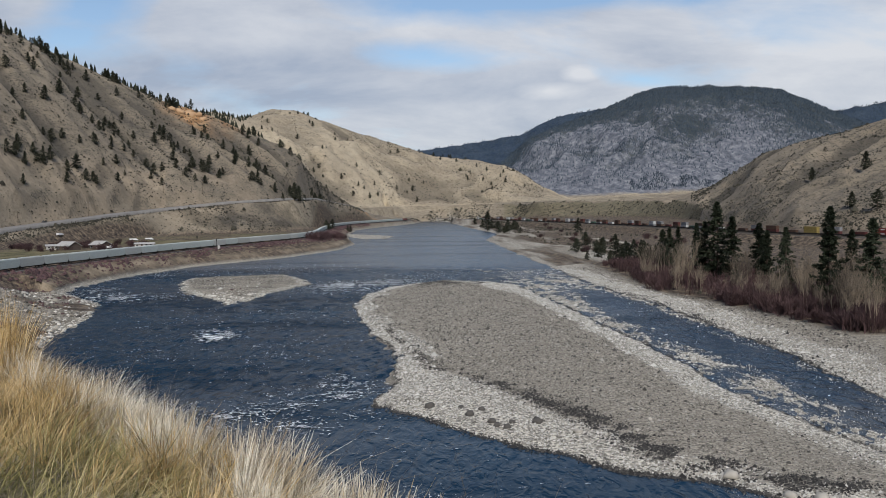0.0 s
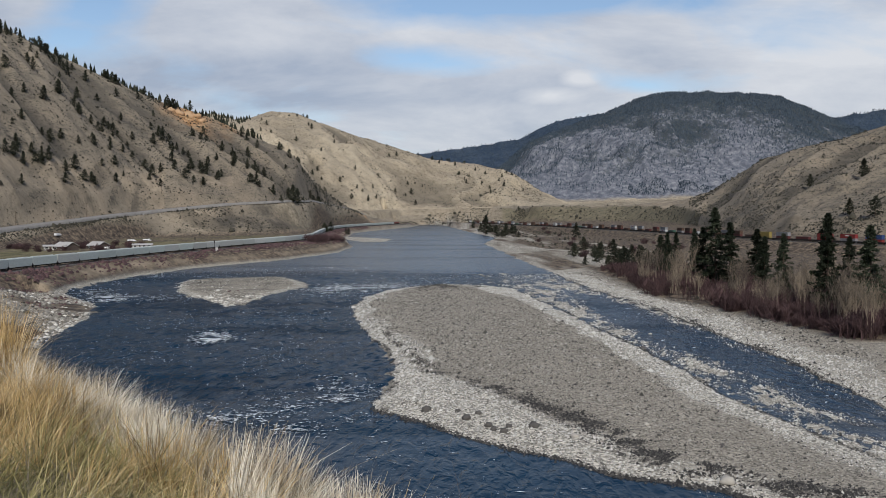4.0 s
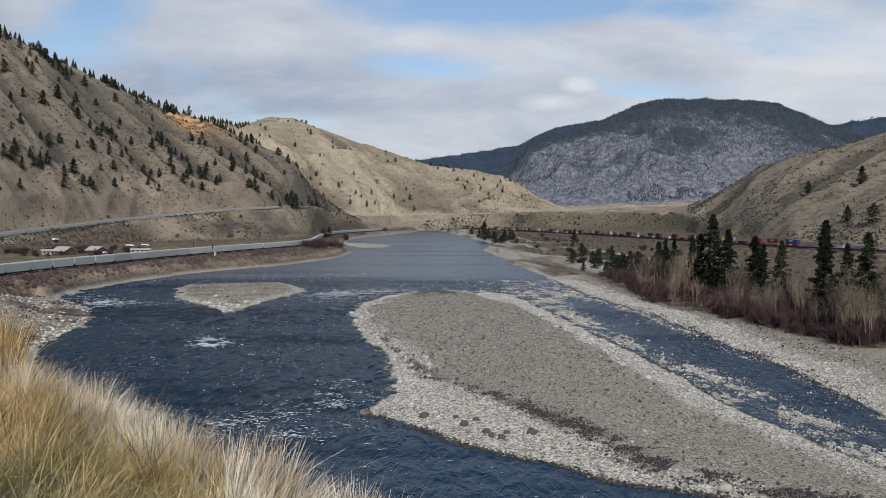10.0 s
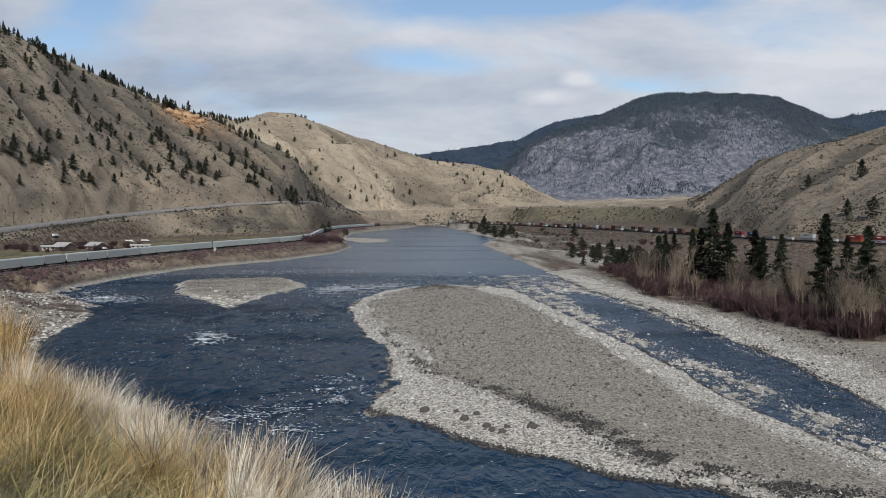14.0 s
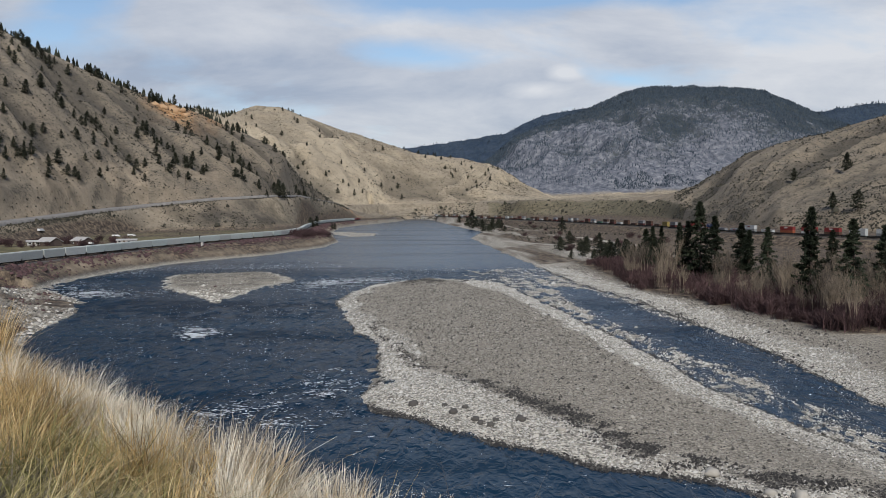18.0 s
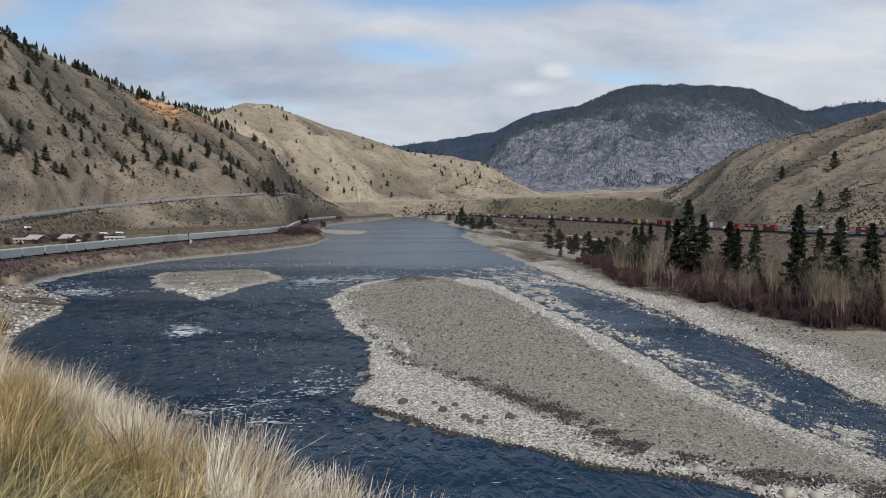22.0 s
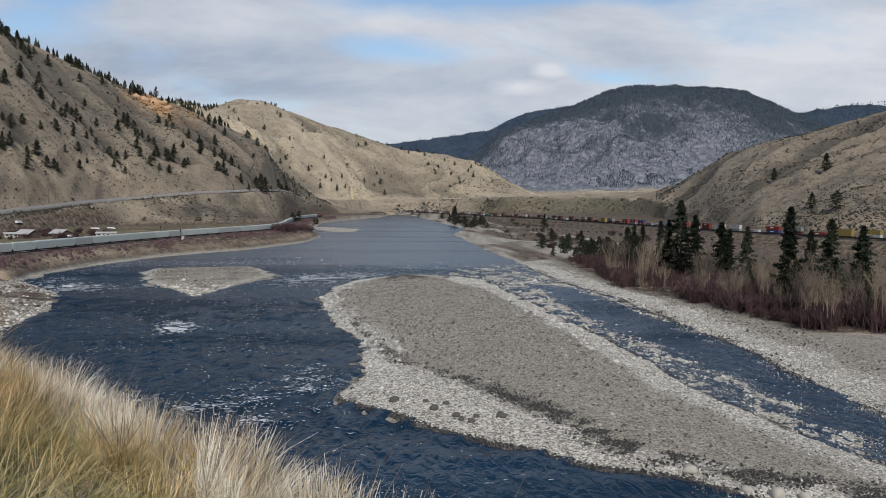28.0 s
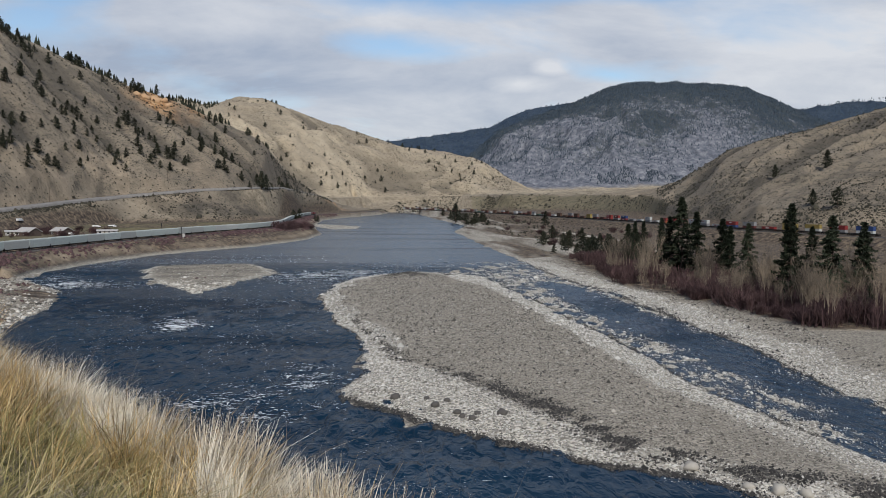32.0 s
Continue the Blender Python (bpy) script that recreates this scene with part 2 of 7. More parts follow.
    # bank soil with dead brush, dry meadow
    bank = n.ramp(n.noise(0.30, 8.0, 0.72), (0.38, (0.034, 0.028, 0.025)), (0.5, (0.105, 0.082, 0.062)), (0.62, (0.24, 0.185, 0.125)))
    meadow = n.ramp(n.noise(0.08, 7.0, 0.68), (0.35, (0.070, 0.064, 0.036)), (0.5, (0.150, 0.134, 0.074)), (0.65, (0.24, 0.208, 0.125)))
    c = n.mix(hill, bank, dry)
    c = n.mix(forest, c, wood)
    c = n.mix(scree_sun, c, n.ramp(streak, (0.35, (0.17, 0.138, 0.098)), (0.65, (0.37, 0.30, 0.215))))
    c = n.mix(green, c, meadow)
    c = n.mix(gravel, c, bar)
    h = n.mix(gravel, n.mix(forest, n.math("ADD", n.math("MULTIPLY", mid, 3.0), n.math("MULTIPLY", tufts, 0.5)), n.math("ADD", n.math("MULTIPLY", firs, 40.0), n.math("MULTIPLY", speck, 5.0))),
              n.math("MULTIPLY", n.math("SUBTRACT", 1.0, n.voronoi(2.2, out="Distance")), 0.22))
    n.bump(h, 0.9, 1.0)
    return n.colour(c)


def water_material():
    n = Nodes("river_water", 0.06, 0.0, 0.16)
    n.b.inputs["IOR"].default_value = 1.33
    n.b.inputs["Specular Tint"].default_value = (0.68, 0.88, 1.0, 1.0)
    a = n.noise(0.62, 2.0, 0.5, n.mapping((1.0, 0.36, 1.0), (0, 0, 0.2)), dist=0.8)
    b = n.noise(2.1, 2.0, 0.55, n.mapping((1.0, 0.6, 1.0), (0, 0, -0.2)), dist=0.5)
    calm = n.noise(0.018, 3.0, 0.5)
    h = n.math("ADD", n.math("MULTIPLY", a, 1.05), n.math("MULTIPLY", b, 0.18))
    place = n.t.nodes.new("ShaderNodeSeparateXYZ")
    n.put(place.inputs[0], n.coord())
    pool = n.ramp(n.math("MULTIPLY", place.outputs[1], 0.001), (0.095, 0.38), (0.125, 1.0), (0.37, 1.0), (0.44, 0.35))
    n.put(n.b.inputs["Roughness"], n.ramp(n.math("MULTIPLY", place.outputs[1], 0.001), (0.09, 0.10), (0.14, 0.20), (0.36, 0.24), (0.43, 0.26)))
    bands = n.noise(1.0, 4.0, 0.6, n.mapping((0.004, 0.022, 1.0)))
    side = n.ramp(n.math("MULTIPLY", place.outputs[0], 0.001), (0.026, 0.0), (0.042, 0.55))
    n.put(n.b.inputs["Specular IOR Level"], n.math("MULTIPLY", n.math("MAXIMUM", side, n.ramp(n.math("MULTIPLY", place.outputs[1], 0.001), (0.10, 0.16), (0.16, 0.09), (0.36, 0.10), (0.43, 1.0))), n.ramp(bands, (0.40, 0.15), (0.50, 1.0))))
    rough = n.math("MULTIPLY", n.ramp(calm, (0.35, 0.5), (0.6, 1.0)), pool)
    n.bump(n.math("MULTIPLY", h, rough), 1.0, 1.0)
    return n.colour(n.ramp(calm, (0.3, (0.003, 0.014, 0.030)), (0.7, (0.006, 0.028, 0.054))))


MAT_GROUND = ground_material()
MAT_WATER = water_material()

# ---- the lie of the land ----
def lattice(ix, iy, seed):
    h = (ix * 374761393 + iy * 668265263 + seed * 974634777) & 0xFFFFFFFF
    h = ((h ^ (h >> 13)) * 1274126177) & 0xFFFFFFFF
    return ((h ^ (h >> 16)) & 0xFFFF) / 65535.0


def value_noise(x, y, seed=0):
    fx, fy = np.floor(x), np.floor(y)
    ix, iy = fx.astype(np.int64), fy.astype(np.int64)
    tx, ty = x - fx, y - fy
    tx, ty = tx * tx * (3 - 2 * tx), ty * ty * (3 - 2 * ty)
    a, b = lattice(ix, iy, seed), lattice(ix + 1, iy, seed)
    c, d = lattice(ix, iy + 1, seed), lattice(ix + 1, iy + 1, seed)
    return (a + (b - a) * tx) * (1 - ty) + (c + (d - c) * tx) * ty


def fbm(x, y, octaves=4, seed=0):
    total, amp, norm = 0.0, 1.0, 0.0
    for k in range(octaves):
        total = total + amp * (value_noise(x, y, seed + k) * 2 - 1)
        norm += amp
        x, y, amp = x * 2.03 + 17.1, y * 2.03 - 9.7, amp * 0.5
    return total / norm


def signed_distance(px, py, poly):
    """Distance to a closed outline, negative inside."""
    best = np.full(px.shape, 1e18)
    inside = np.zeros(px.shape, bool)
    for (ax, ay), (bx, by) in zip(poly, poly[1:] + poly[:1]):
        ex, ey = bx - ax, by - ay
        t = np.clip(((px - ax) * ex + (py - ay) * ey) / (ex * ex + ey * ey), 0, 1)
        best = np.minimum(best, (px - ax - t * ex) ** 2 + (py - ay - t * ey) ** 2)
        if ey != 0:
            inside ^= ((ay > py) != (by > py)) & (px < ax + (py - ay) * ex / ey)
    d = np.sqrt(best)
    return np.where(inside, -d, d)


def line_distance(px, py, pts):
    best = np.full(px.shape, 1e18)
    for (ax, ay), (bx, by) in zip(pts, pts[1:]):
        ex, ey = bx - ax, by - ay
        t = np.clip(((px - ax) * ex + (py - ay) * ey) / (ex * ex + ey * ey), 0, 1)
        best = np.minimum(best, (px - ax - t * ex) ** 2 + (py - ay - t * ey) ** 2)
    return np.sqrt(best)


# outlines in plan, metres: the river with its shores, and the bars that stand in it
LEFT_SHORE = [(-62, 2055), (-66, 1885), (-76, 1740), (-95, 1589), (-124, 1390), (-138, 1230), (-119, 980), (-100, 833), (-82, 734), (-83, 619), (-104, 528),
              (-119, 497), (-139, 451), (-146, 416), (-152, 376), (-152, 340), (-147, 311), (-117, 272), (-102, 231),
              (-97, 205), (-93, 184), (-62, 130), (-30, 85), (5, 48), (60, 30), (200, 5)]
RIGHT_SHORE = [(200, 60), (75, 80), (68, 113), (67, 122), (68, 143), (69, 172), (66.5, 201), (66, 255), (58, 304), (55, 370),
               (49, 481), (45, 618), (38, 788), (62, 985), (34, 1354), (8, 1885), (-10, 2050)]
RIVER = LEFT_SHORE + RIGHT_SHORE
ISLAND = [(-117, 352), (-116, 370), (-101, 379), (-77, 386), (-61, 354), (-55, 333), (-64, 302), (-69, 260), (-83, 282), (-103, 313)]
BAR = [(-31, 262), (-27, 299), (-18, 326), (-3, 342), (16, 335), (27, 322), (32, 286), (38, 228), (43.5, 172), (45.5, 145), (47, 124),
       (50, 108), (53, 96), (56, 87), (60, 76), (41, 74), (33, 83), (29, 87), (23.5, 89.5), (19, 91.5), (15, 97), (10, 100.5),
       (5, 105), (1.5, 108.5), (-2.5, 114.5), (-6.5, 118.5), (-12, 124.5), (-11, 131), (-9, 139), (-10, 157), (-13, 180),
       (-18, 196), (-25, 228)]
CHANNEL = [(44, 300), (42.5, 262), (44.5, 215), (47.5, 178), (54, 152), (53.5, 131), (56, 120), (56.5, 108), (56, 96), (56, 84), (72, 82), (67.5, 114), (67.3, 125),
           (68, 140), (70, 168), (66, 205), (64, 230), (62, 262), (60, 290), (52, 304)]      # the deeper thread of the side channel
SPIT = [(-128, 1032), (-100, 1008), (-61, 942), (-62, 866), (-85, 849), (-114, 942)]
SANDBAR = [(38, 735), (62, 684), (79, 622), (92, 587), (104, 560)]
BACKWATER = [(133, 725), (138, 654), (140, 596), (147, 562)]
OLD_SHORE = [(56, 590), (68, 497), (76, 435), (78, 380), (77, 345)]
SCARP = [(-22, 232), (-11, 186), (-3, 152), (7, 136), (15, 122), (21, 110), (25.5, 97), (31, 90.5), (37, 86), (44, 81.5), (50, 79)]
TREELINE = [(73, 390), (73, 281), (81, 246), (86, 213), (89, 188), (91, 178), (103, 172), (125, 150)]
# railways, each a smooth line on its bed
LEFT_TRACK = [(-160, -420), (-166, -80), (-171, 120), (-172.5, 250), (-172.5, 317), (-171, 341), (-168, 365), (-163, 418), (-155, 474), (-143, 538),
              (-134, 578), (-119, 650), (-118, 730), (-134, 880), (-150, 1060), (-153, 1222), (-138, 1382), (-105, 1589), (-80, 1760), (-95, 1960), (-160, 2140)]
RIGHT_TRACK = [(420, -260), (372, 60), (330, 260), (296, 400), (266, 489), (248, 545), (232, 606), (223, 690), (216, 781), (190, 963), (147, 1204), (92, 1445), (40, 1680), (-20, 1900)]
LEFT_RAIL_Z, RIGHT_RAIL_Z = 8.0, 10.0
ROAD = [(-286, 400, 10), (-294, 480, 13), (-304, 560, 18), (-299, 650, 23), (-288, 780, 30), (-232, 880, 39), (-190, 955, 43), (-180, 1080, 45), (-192, 1275, 44), (-182, 1470, 38), (-168, 1650, 26)]
FAR_ROAD = [(-189, 1900, 35), (-125, 2150, 40), (24, 2180, 42), (177, 2200, 45), (336, 2250, 49)]

# feet, benches and crests of the hills as bearings (east per north), distance north, height
TOE = [(-.70, 400, 9), (-.543, 520, 9), (-.37, 740, 9), (-.23, 820, 9), (-.169, 930, 9), (-.15, 1150, 10), (-.127, 1340, 10), (-.1, 1580, 10), (-.065, 1780, 8), (-.045, 1930, 3), (-.017, 2050, 3),
       (.046, 2045, 3), (.084, 1950, 8), (.115, 1850, 11), (.15, 1750, 11), (.219, 1600, 12), (.288, 1250, 12), (.323, 930, 12), (.378, 770, 12),
       (.427, 650, 12), (.482, 590, 12), (.543, 540, 12), (.70, 480, 12)]
BENCH = [(-.70, 440, 12), (-.62, 480, 13), (-.543, 560, 18), (-.46, 650, 23), (-.37, 780, 30), (-.265, 880, 39), (-.199, 960, 43), (-.166, 1085, 45), (-.151, 1280, 44), (-.125, 1470, 37),
         (-.1, 1660, 24), (-.085, 1745, 15), (-.065, 1840, 9), (-.017, 2150, 38), (.046, 2160, 40), (.084, 2080, 42), (.115, 1890, 45), (.15, 1850, 45), (.219, 1750, 45),
         (.288, 1330, 40), (.323, 1000, 26), (.378, 810, 26), (.427, 690, 26), (.482, 625, 26), (.543, 575, 26), (.70, 515, 26)]
CREST = [(-.70, 850, 275), (-.64, 900, 269), (-.538, 1000, 256), (-.47, 1070, 236), (-.402, 1130, 213), (-.333, 1180, 185), (-.289, 1230, 175), (-.238, 1250, 151),
         (-.196, 1250, 128), (-.169, 1290, 104), (-.141, 1510, 72), (-.1, 1740, 36), (-.065, 1890, 14), (-.017, 2190, 42), (.046, 2210, 43), (.09, 2120, 44),
         (.115, 1950, 45), (.219, 1850, 46), (.288, 1600, 52), (.323, 1400, 65), (.343, 1350, 78), (.378, 1200, 100), (.427, 1150, 117), (.482, 1130, 127),
         (.543, 1150, 150), (.634, 1150, 179), (.70, 1150, 190)]
DIP = [(-.70, 1200, 190), (-.3, 1550, 95), (-.169, 1600, 50), (-.1, 1860, 28), (-.065, 1960, 14), (-.017, 2230, 42), (.15, 2100, 46), (.288, 1900, 48), (.343, 1700, 50),
       (.427, 1600, 60), (.70, 1600, 90)]
FOOT = [(-.70, 1700, 150), (-.3, 1800, 60), (-.169, 1850, 44), (-.1, 2020, 38), (-.017, 2260, 44), (.046, 2280, 46), (.115, 2260, 47), (.15, 2260, 48), (.219, 2260, 52),
        (.323, 2300, 60), (.70, 2300, 80)]
SECOND = [(-.70, 2400, 310), (-.333, 2450, 322), (-.278, 2500, 336), (-.251, 2500, 316), (-.216, 2550, 346), (-.182, 2600, 352), (-.127, 2650, 300), (-.058, 2700, 248),
          (-.017, 2700, 209), (.046, 2700, 190), (.083, 2650, 162), (.115, 2600, 107), (.15, 2560, 58), (.219, 2650, 72), (.323, 2600, 82), (.70, 2600, 100)]
GAP = [(-.70, 3000, 150), (-.02, 3000, 100), (.15, 2900, 62), (.323, 2900, 80), (.70, 2900, 100)]
APRON = [(-.70, 3200, 150), (0, 3150, 90), (.115, 3050, 85), (.2, 3000, 90), (.3, 2950, 100), (.4, 2950, 130), (.70, 2900, 150)]
MOUNTAIN = [(-.70, 3700, 200), (0, 3900, 190), (.05, 3900, 212), (.067, 3900, 241), (.084, 3900, 300), (.105, 3900, 372), (.14, 3900, 427), (.167, 3900, 455), (.202, 3900, 512), (.236, 3900, 562),
            (.252, 3900, 585), (.286, 3900, 597), (.362, 3900, 597), (.41, 3900, 573), (.445, 3900, 520), (.494, 3900, 430), (.541, 3900, 369), (.70, 3800, 340)]
SADDLE = [(-.70, 3850, 150), (.056, 4150, 220), (.15, 4150, 380), (.25, 4100, 540), (.4, 4050, 540), (.5, 4050, 400), (.70, 3900, 330)]
SKYLINE = [(-.70, 4000, 300), (-.2, 4500, 340), (-.058, 4500, 357), (-.033, 4500, 361), (.002, 4500, 377), (.043, 4500, 407), (.077, 4500, 425), (.096, 4500, 434), (.115, 4500, 492),
           (.146, 4480, 540), (.181, 4450, 562), (.202, 4400, 566), (.286, 4350, 590), (.459, 4300, 510), (.493, 4250, 530), (.54, 4200, 557), (.631, 4080, 587), (.70, 3960, 560)]
LAND_LINES = [TOE, BENCH, CREST, DIP, FOOT, SECOND, GAP, APRON, MOUNTAIN, SADDLE, SKYLINE]
ROUGH = [0.0, 5.0, 3.0, 10.0, 3.0, 5.0, 10.0, 6.0, 9.0, 15.0, 12.0]       # relief on each line
GULLY = [0.0, 26.0, 30.0, 10.0, 2.0, 80.0, 20.0, 5.0, 90.0, 20.0, 40.0]    # relief half way up to each line


# downhill run of the gullies in each belt: direction, width, length
GULLY_RUN = {2: (0.78, -0.62, 62.0, 330.0), 5: (0.42, -0.91, 190.0, 700.0), 8: (-0.25, -0.97, 300.0, 800.0)}


def smooth_interp(x, xs, ys):
    """Rounded interpolation through control values."""
    xs, ys = np.asarray(xs, float), np.asarray(ys, float)
    w = 0.006
    return (np.interp(x - w, xs, ys) + 2 * np.interp(x, xs, ys) + np.interp(x + w, xs, ys)) / 4


def hills(x, y, theta, r):
    """Height of the slopes beyond the valley floor, and the share of each belt."""
    u = np.clip(np.tan(np.clip(theta, -1.2, 1.2)), -.70, .70)
    rs, zs = [], []
    for line in LAND_LINES:
        us = [a for a, _, _ in line]
        zs.append(smooth_interp(u, us, [c for _, _, c in line]))
        rs.append(smooth_interp(u, us, [b * math.sqrt(1 + a * a) for a, b, _ in line]))
    z = zs[0].copy()
    belt = np.zeros_like(r)
    rough = np.zeros_like(r)
    ribs = np.full_like(r, 0.5)
    for k in range(1, len(rs)):
        f = np.clip((r - rs[k - 1]) / np.maximum(rs[k] - rs[k - 1], 1.0), 0, 1)
        on = r > rs[k - 1]
        up = 1 - (1 - f) ** 1.25 if k in (2, 5, 8) else f
        z = np.where(on, zs[k - 1] + (zs[k] - zs[k - 1]) * up, z)
        rough = np.where(on, ROUGH[k - 1] + (ROUGH[k] - ROUGH[k - 1]) * f, rough)
        gully = GULLY[k] * 4 * f * (1 - f) * np.clip((zs[k] - zs[k - 1]) / 90.0, 0, 1)
        dx, dy, wide, long = GULLY_RUN[k] if k in GULLY_RUN else (0.0, -1.0, 150.0, 600.0)
        if k == 2:
            east = np.clip((theta - 0.15) * 20, 0, 1)
            dx, dy = dx * (1 - east) - 0.85 * east, dy * (1 - east) - 0.5 * east
        cross, along = x * -dy + y * dx, x * dx + y * dy
        warp = fbm(x / 210.0, y / 210.0, 3, 41) * 0.9
        ridged = 0.5 - np.abs(fbm(cross / wide + warp, along / long + warp * 0.4, 4, 60 + k))
        z = np.where(on, z + gully * (ridged - 0.28), z)
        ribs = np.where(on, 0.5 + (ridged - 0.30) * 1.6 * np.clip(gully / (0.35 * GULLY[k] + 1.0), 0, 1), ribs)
        belt = np.where(on, k - 1 + f, belt)
    past = r > rs[-1]
    z = np.where(past, zs[-1] - (r - rs[-1]) * 0.35, z)
    z = z + rough * fbm(x / 90.0, y / 90.0, 5, 5) + np.clip(belt * 2, 0, 1) * np.clip(r / 900.0, 0.5, 3.0) * (1.6 * fbm(x / 38.0, y / 38.0, 4, 7) - 1.3 * np.abs(fbm(x / 22.0 + 3.0, y / 40.0, 3, 8))) + np.clip(rough, 0, 5) * 0.5 * fbm(x / 14.0, y / 14.0, 4, 15)
    # cut tracks and old terraces across the east hill
    east = np.clip((theta - 0.27) * 14, 0, 1) * (belt > 1.02) * (belt < 2.0)
    for level in (56.0, 78.0, 108.0):
        up = z - level - 3.0 * fbm(x / 70.0, y / 70.0, 2, int(level))
        z = z - east * up * 0.8 * np.exp(-(up / 4.5) ** 2)
    return z, belt, rs[0], ribs


EDGE, ALONG, DOWN = (-0.10, 3.0), (-0.65, 0.76), (0.76, 0.65)


def bluff(x, y):
    """The grassy bluff on which the camera stands, with its lip above the river."""
    a = (x - EDGE[0]) * ALONG[0] + (y - EDGE[1]) * ALONG[1]
    q = (x - EDGE[0]) * DOWN[0] + (y - EDGE[1]) * DOWN[1] + 0.5 * np.exp(-((a - 3.2) / 1.8) ** 2) + 0.35 * fbm(x / 2.3, y / 2.3, 2, 31)
    top = 28.5 - np.clip(a - 9, 0, 8) * 0.35 - np.clip(a - 14, 0, 60) * 0.55
    z = top + np.clip(-q, 0, 400) * 0.05 - np.clip(q, 0, 0.8) * 0.5 - np.clip(q - 0.8, 0, 400) * 0.78
    return z + 0.08 * fbm(x / 0.9, y / 0.9, 3, 33) + 0.25 * fbm(x / 6.0, y / 6.0, 2, 34), q, a


def land(x, y):
    """Height of the ground, and what lies on it."""
    x, y = np.asarray(x, float), np.asarray(y, float)
    shape = x.shape
    x, y = x.ravel(), y.ravel()
    r, theta = np.hypot(x, y), np.arctan2(x, y)
    z, belt, r_toe, ribs = hills(x, y, theta, r)
    near = r < 2500
    nx, ny = x[near], y[near]
    wob = np.clip(np.hypot(nx, ny) / 120.0, 0.5, 3.0)
    shore = signed_distance(nx, ny, RIVER)
    bars = np.full(nx.shape, -1e9)
    for outline in (ISLAND, BAR, SPIT):
        bars = np.maximum(bars, -signed_distance(nx, ny, outline))
    wiggle = wob * (0.9 * fbm(nx / 9.0, ny / 9.0, 4, 3) + 0.5 * fbm(nx / 2.2, ny / 2.2, 3, 4))
    broad = wob * 0.6 * fbm(nx / 14.0, ny / 14.0, 2, 3)
    bars, bank = bars + wiggle, shore + np.where((nx < -60) & (ny > 240), broad, wiggle)
    water = np.minimum(-bars, -bank)
    left = nx < np.interp(ny, [-500, 60, 250, 800, 2060], [-20, -20, -60, -30, -40])
    bed = -np.clip(water, 0, 30) * 0.12 - 0.05
    riffle = np.clip((nx - np.interp(ny, [70, 120, 200, 290, 340, 520], [50, 40, 34, 28, 12, 0])) / 4.0, 0, 1) * (ny < 520)
    thread = -signed_distance(nx, ny, CHANNEL) - 0.8 + 3.2 * fbm(nx / 4.0, ny / 6.0, 4, 63)
    sill = np.interp(ny, [280, 310, 400, 440, 520], [0, 1, 1, 0.2, 0])
    shoal = -0.035 + 0.22 * fbm(nx / 0.9, ny / 1.2, 3, 61) + 0.10 * fbm(nx / 5.0, ny / 8.0, 2, 64) - 0.02 * sill - 0.0025 * np.clip(ny - 330, 0, 200)
    shoal = np.where(thread > 0, np.minimum(shoal, -0.10 - 0.10 * np.clip(thread, 0, 5) + 0.16 * fbm(nx / 3.0, ny / 4.0, 3, 62)), shoal)
    bed = bed * (1 - riffle) + np.minimum(shoal, 0.14) * riffle
    bar_z = np.minimum(bars * 0.10, 0.55 + 0.012 * np.clip(bars, 0, 60)) + 0.07 * fbm(nx / 1.1, ny / 1.1, 3, 8) + 0.16 * fbm(nx / 7.0, ny / 7.0, 3, 18) * np.clip(bars / 6, 0, 1)
    left_z = 9.0 * (1 - np.exp(-np.clip(bank, 0, None) / 11.0)) + 0.6 * fbm(nx / 9.0, ny / 9.0, 3, 9) * np.clip(bank / 6, 0, 1)
    left_z = left_z * np.where((ny < 310) & (ny > 150), np.clip(0.25 + (bank - 14) / 30.0, 0.25, 1), 1.0)
    right_z = np.minimum(bank * 0.07, 2.0 + 0.01 * np.clip(bank - 20, 0, 100)) + 0.06 * fbm(nx / 1.3, ny / 1.3, 3, 10)
    floor = np.where(bank > 0, np.where(left, left_z, right_z), np.where(bars > 0, bar_z, bed))
    dl, dr = line_distance(nx, ny, LEFT_TRACK), line_distance(nx, ny, RIGHT_TRACK)
    k = np.clip(1 - (dl - 5) / 9.0, 0, 1) * (bank > 0)
    floor = floor * (1 - k) + (LEFT_RAIL_Z - 0.75) * k
    emb = RIGHT_RAIL_Z - 0.75 - np.clip(dr - 5, 0, None) * 0.42
    floor = np.where((bank > 0) & ~left, np.maximum(floor, emb), floor)
    beyond = (~left) & (nx > 0) & (ny < 1750) & (dr > 5)
    side = np.interp(ny, [c[1] for c in RIGHT_TRACK], [c[0] for c in RIGHT_TRACK])
    floor = np.where(beyond & (nx > side), np.maximum(floor, RIGHT_RAIL_Z - 0.4), floor)
    # the floor runs into the foot of the slopes
    toe = r_toe[near]
    zh = z[near]
    f = np.clip((np.hypot(nx, ny) - (toe - 60)) / 60.0, 0, 1) * np.clip((bank - 4) / np.interp(ny, [900, 1700], [45.0, 130.0]), 0, 1)
    foot = floor * (1 - f) + zh * f
    k = np.clip(1 - (np.minimum(dl, dr) - 4.5) / 4.0, 0, 1) * (dl < dr) * (bank > 0)
    foot = foot * (1 - k) + (LEFT_RAIL_Z - 0.75) * k
    zb, q, a = bluff(nx, ny)
    on_bluff = (zb > foot) & (np.hypot(nx, ny) < 330) & (nx < 160)
    final = np.where(on_bluff, zb, foot)
    z[near] = final
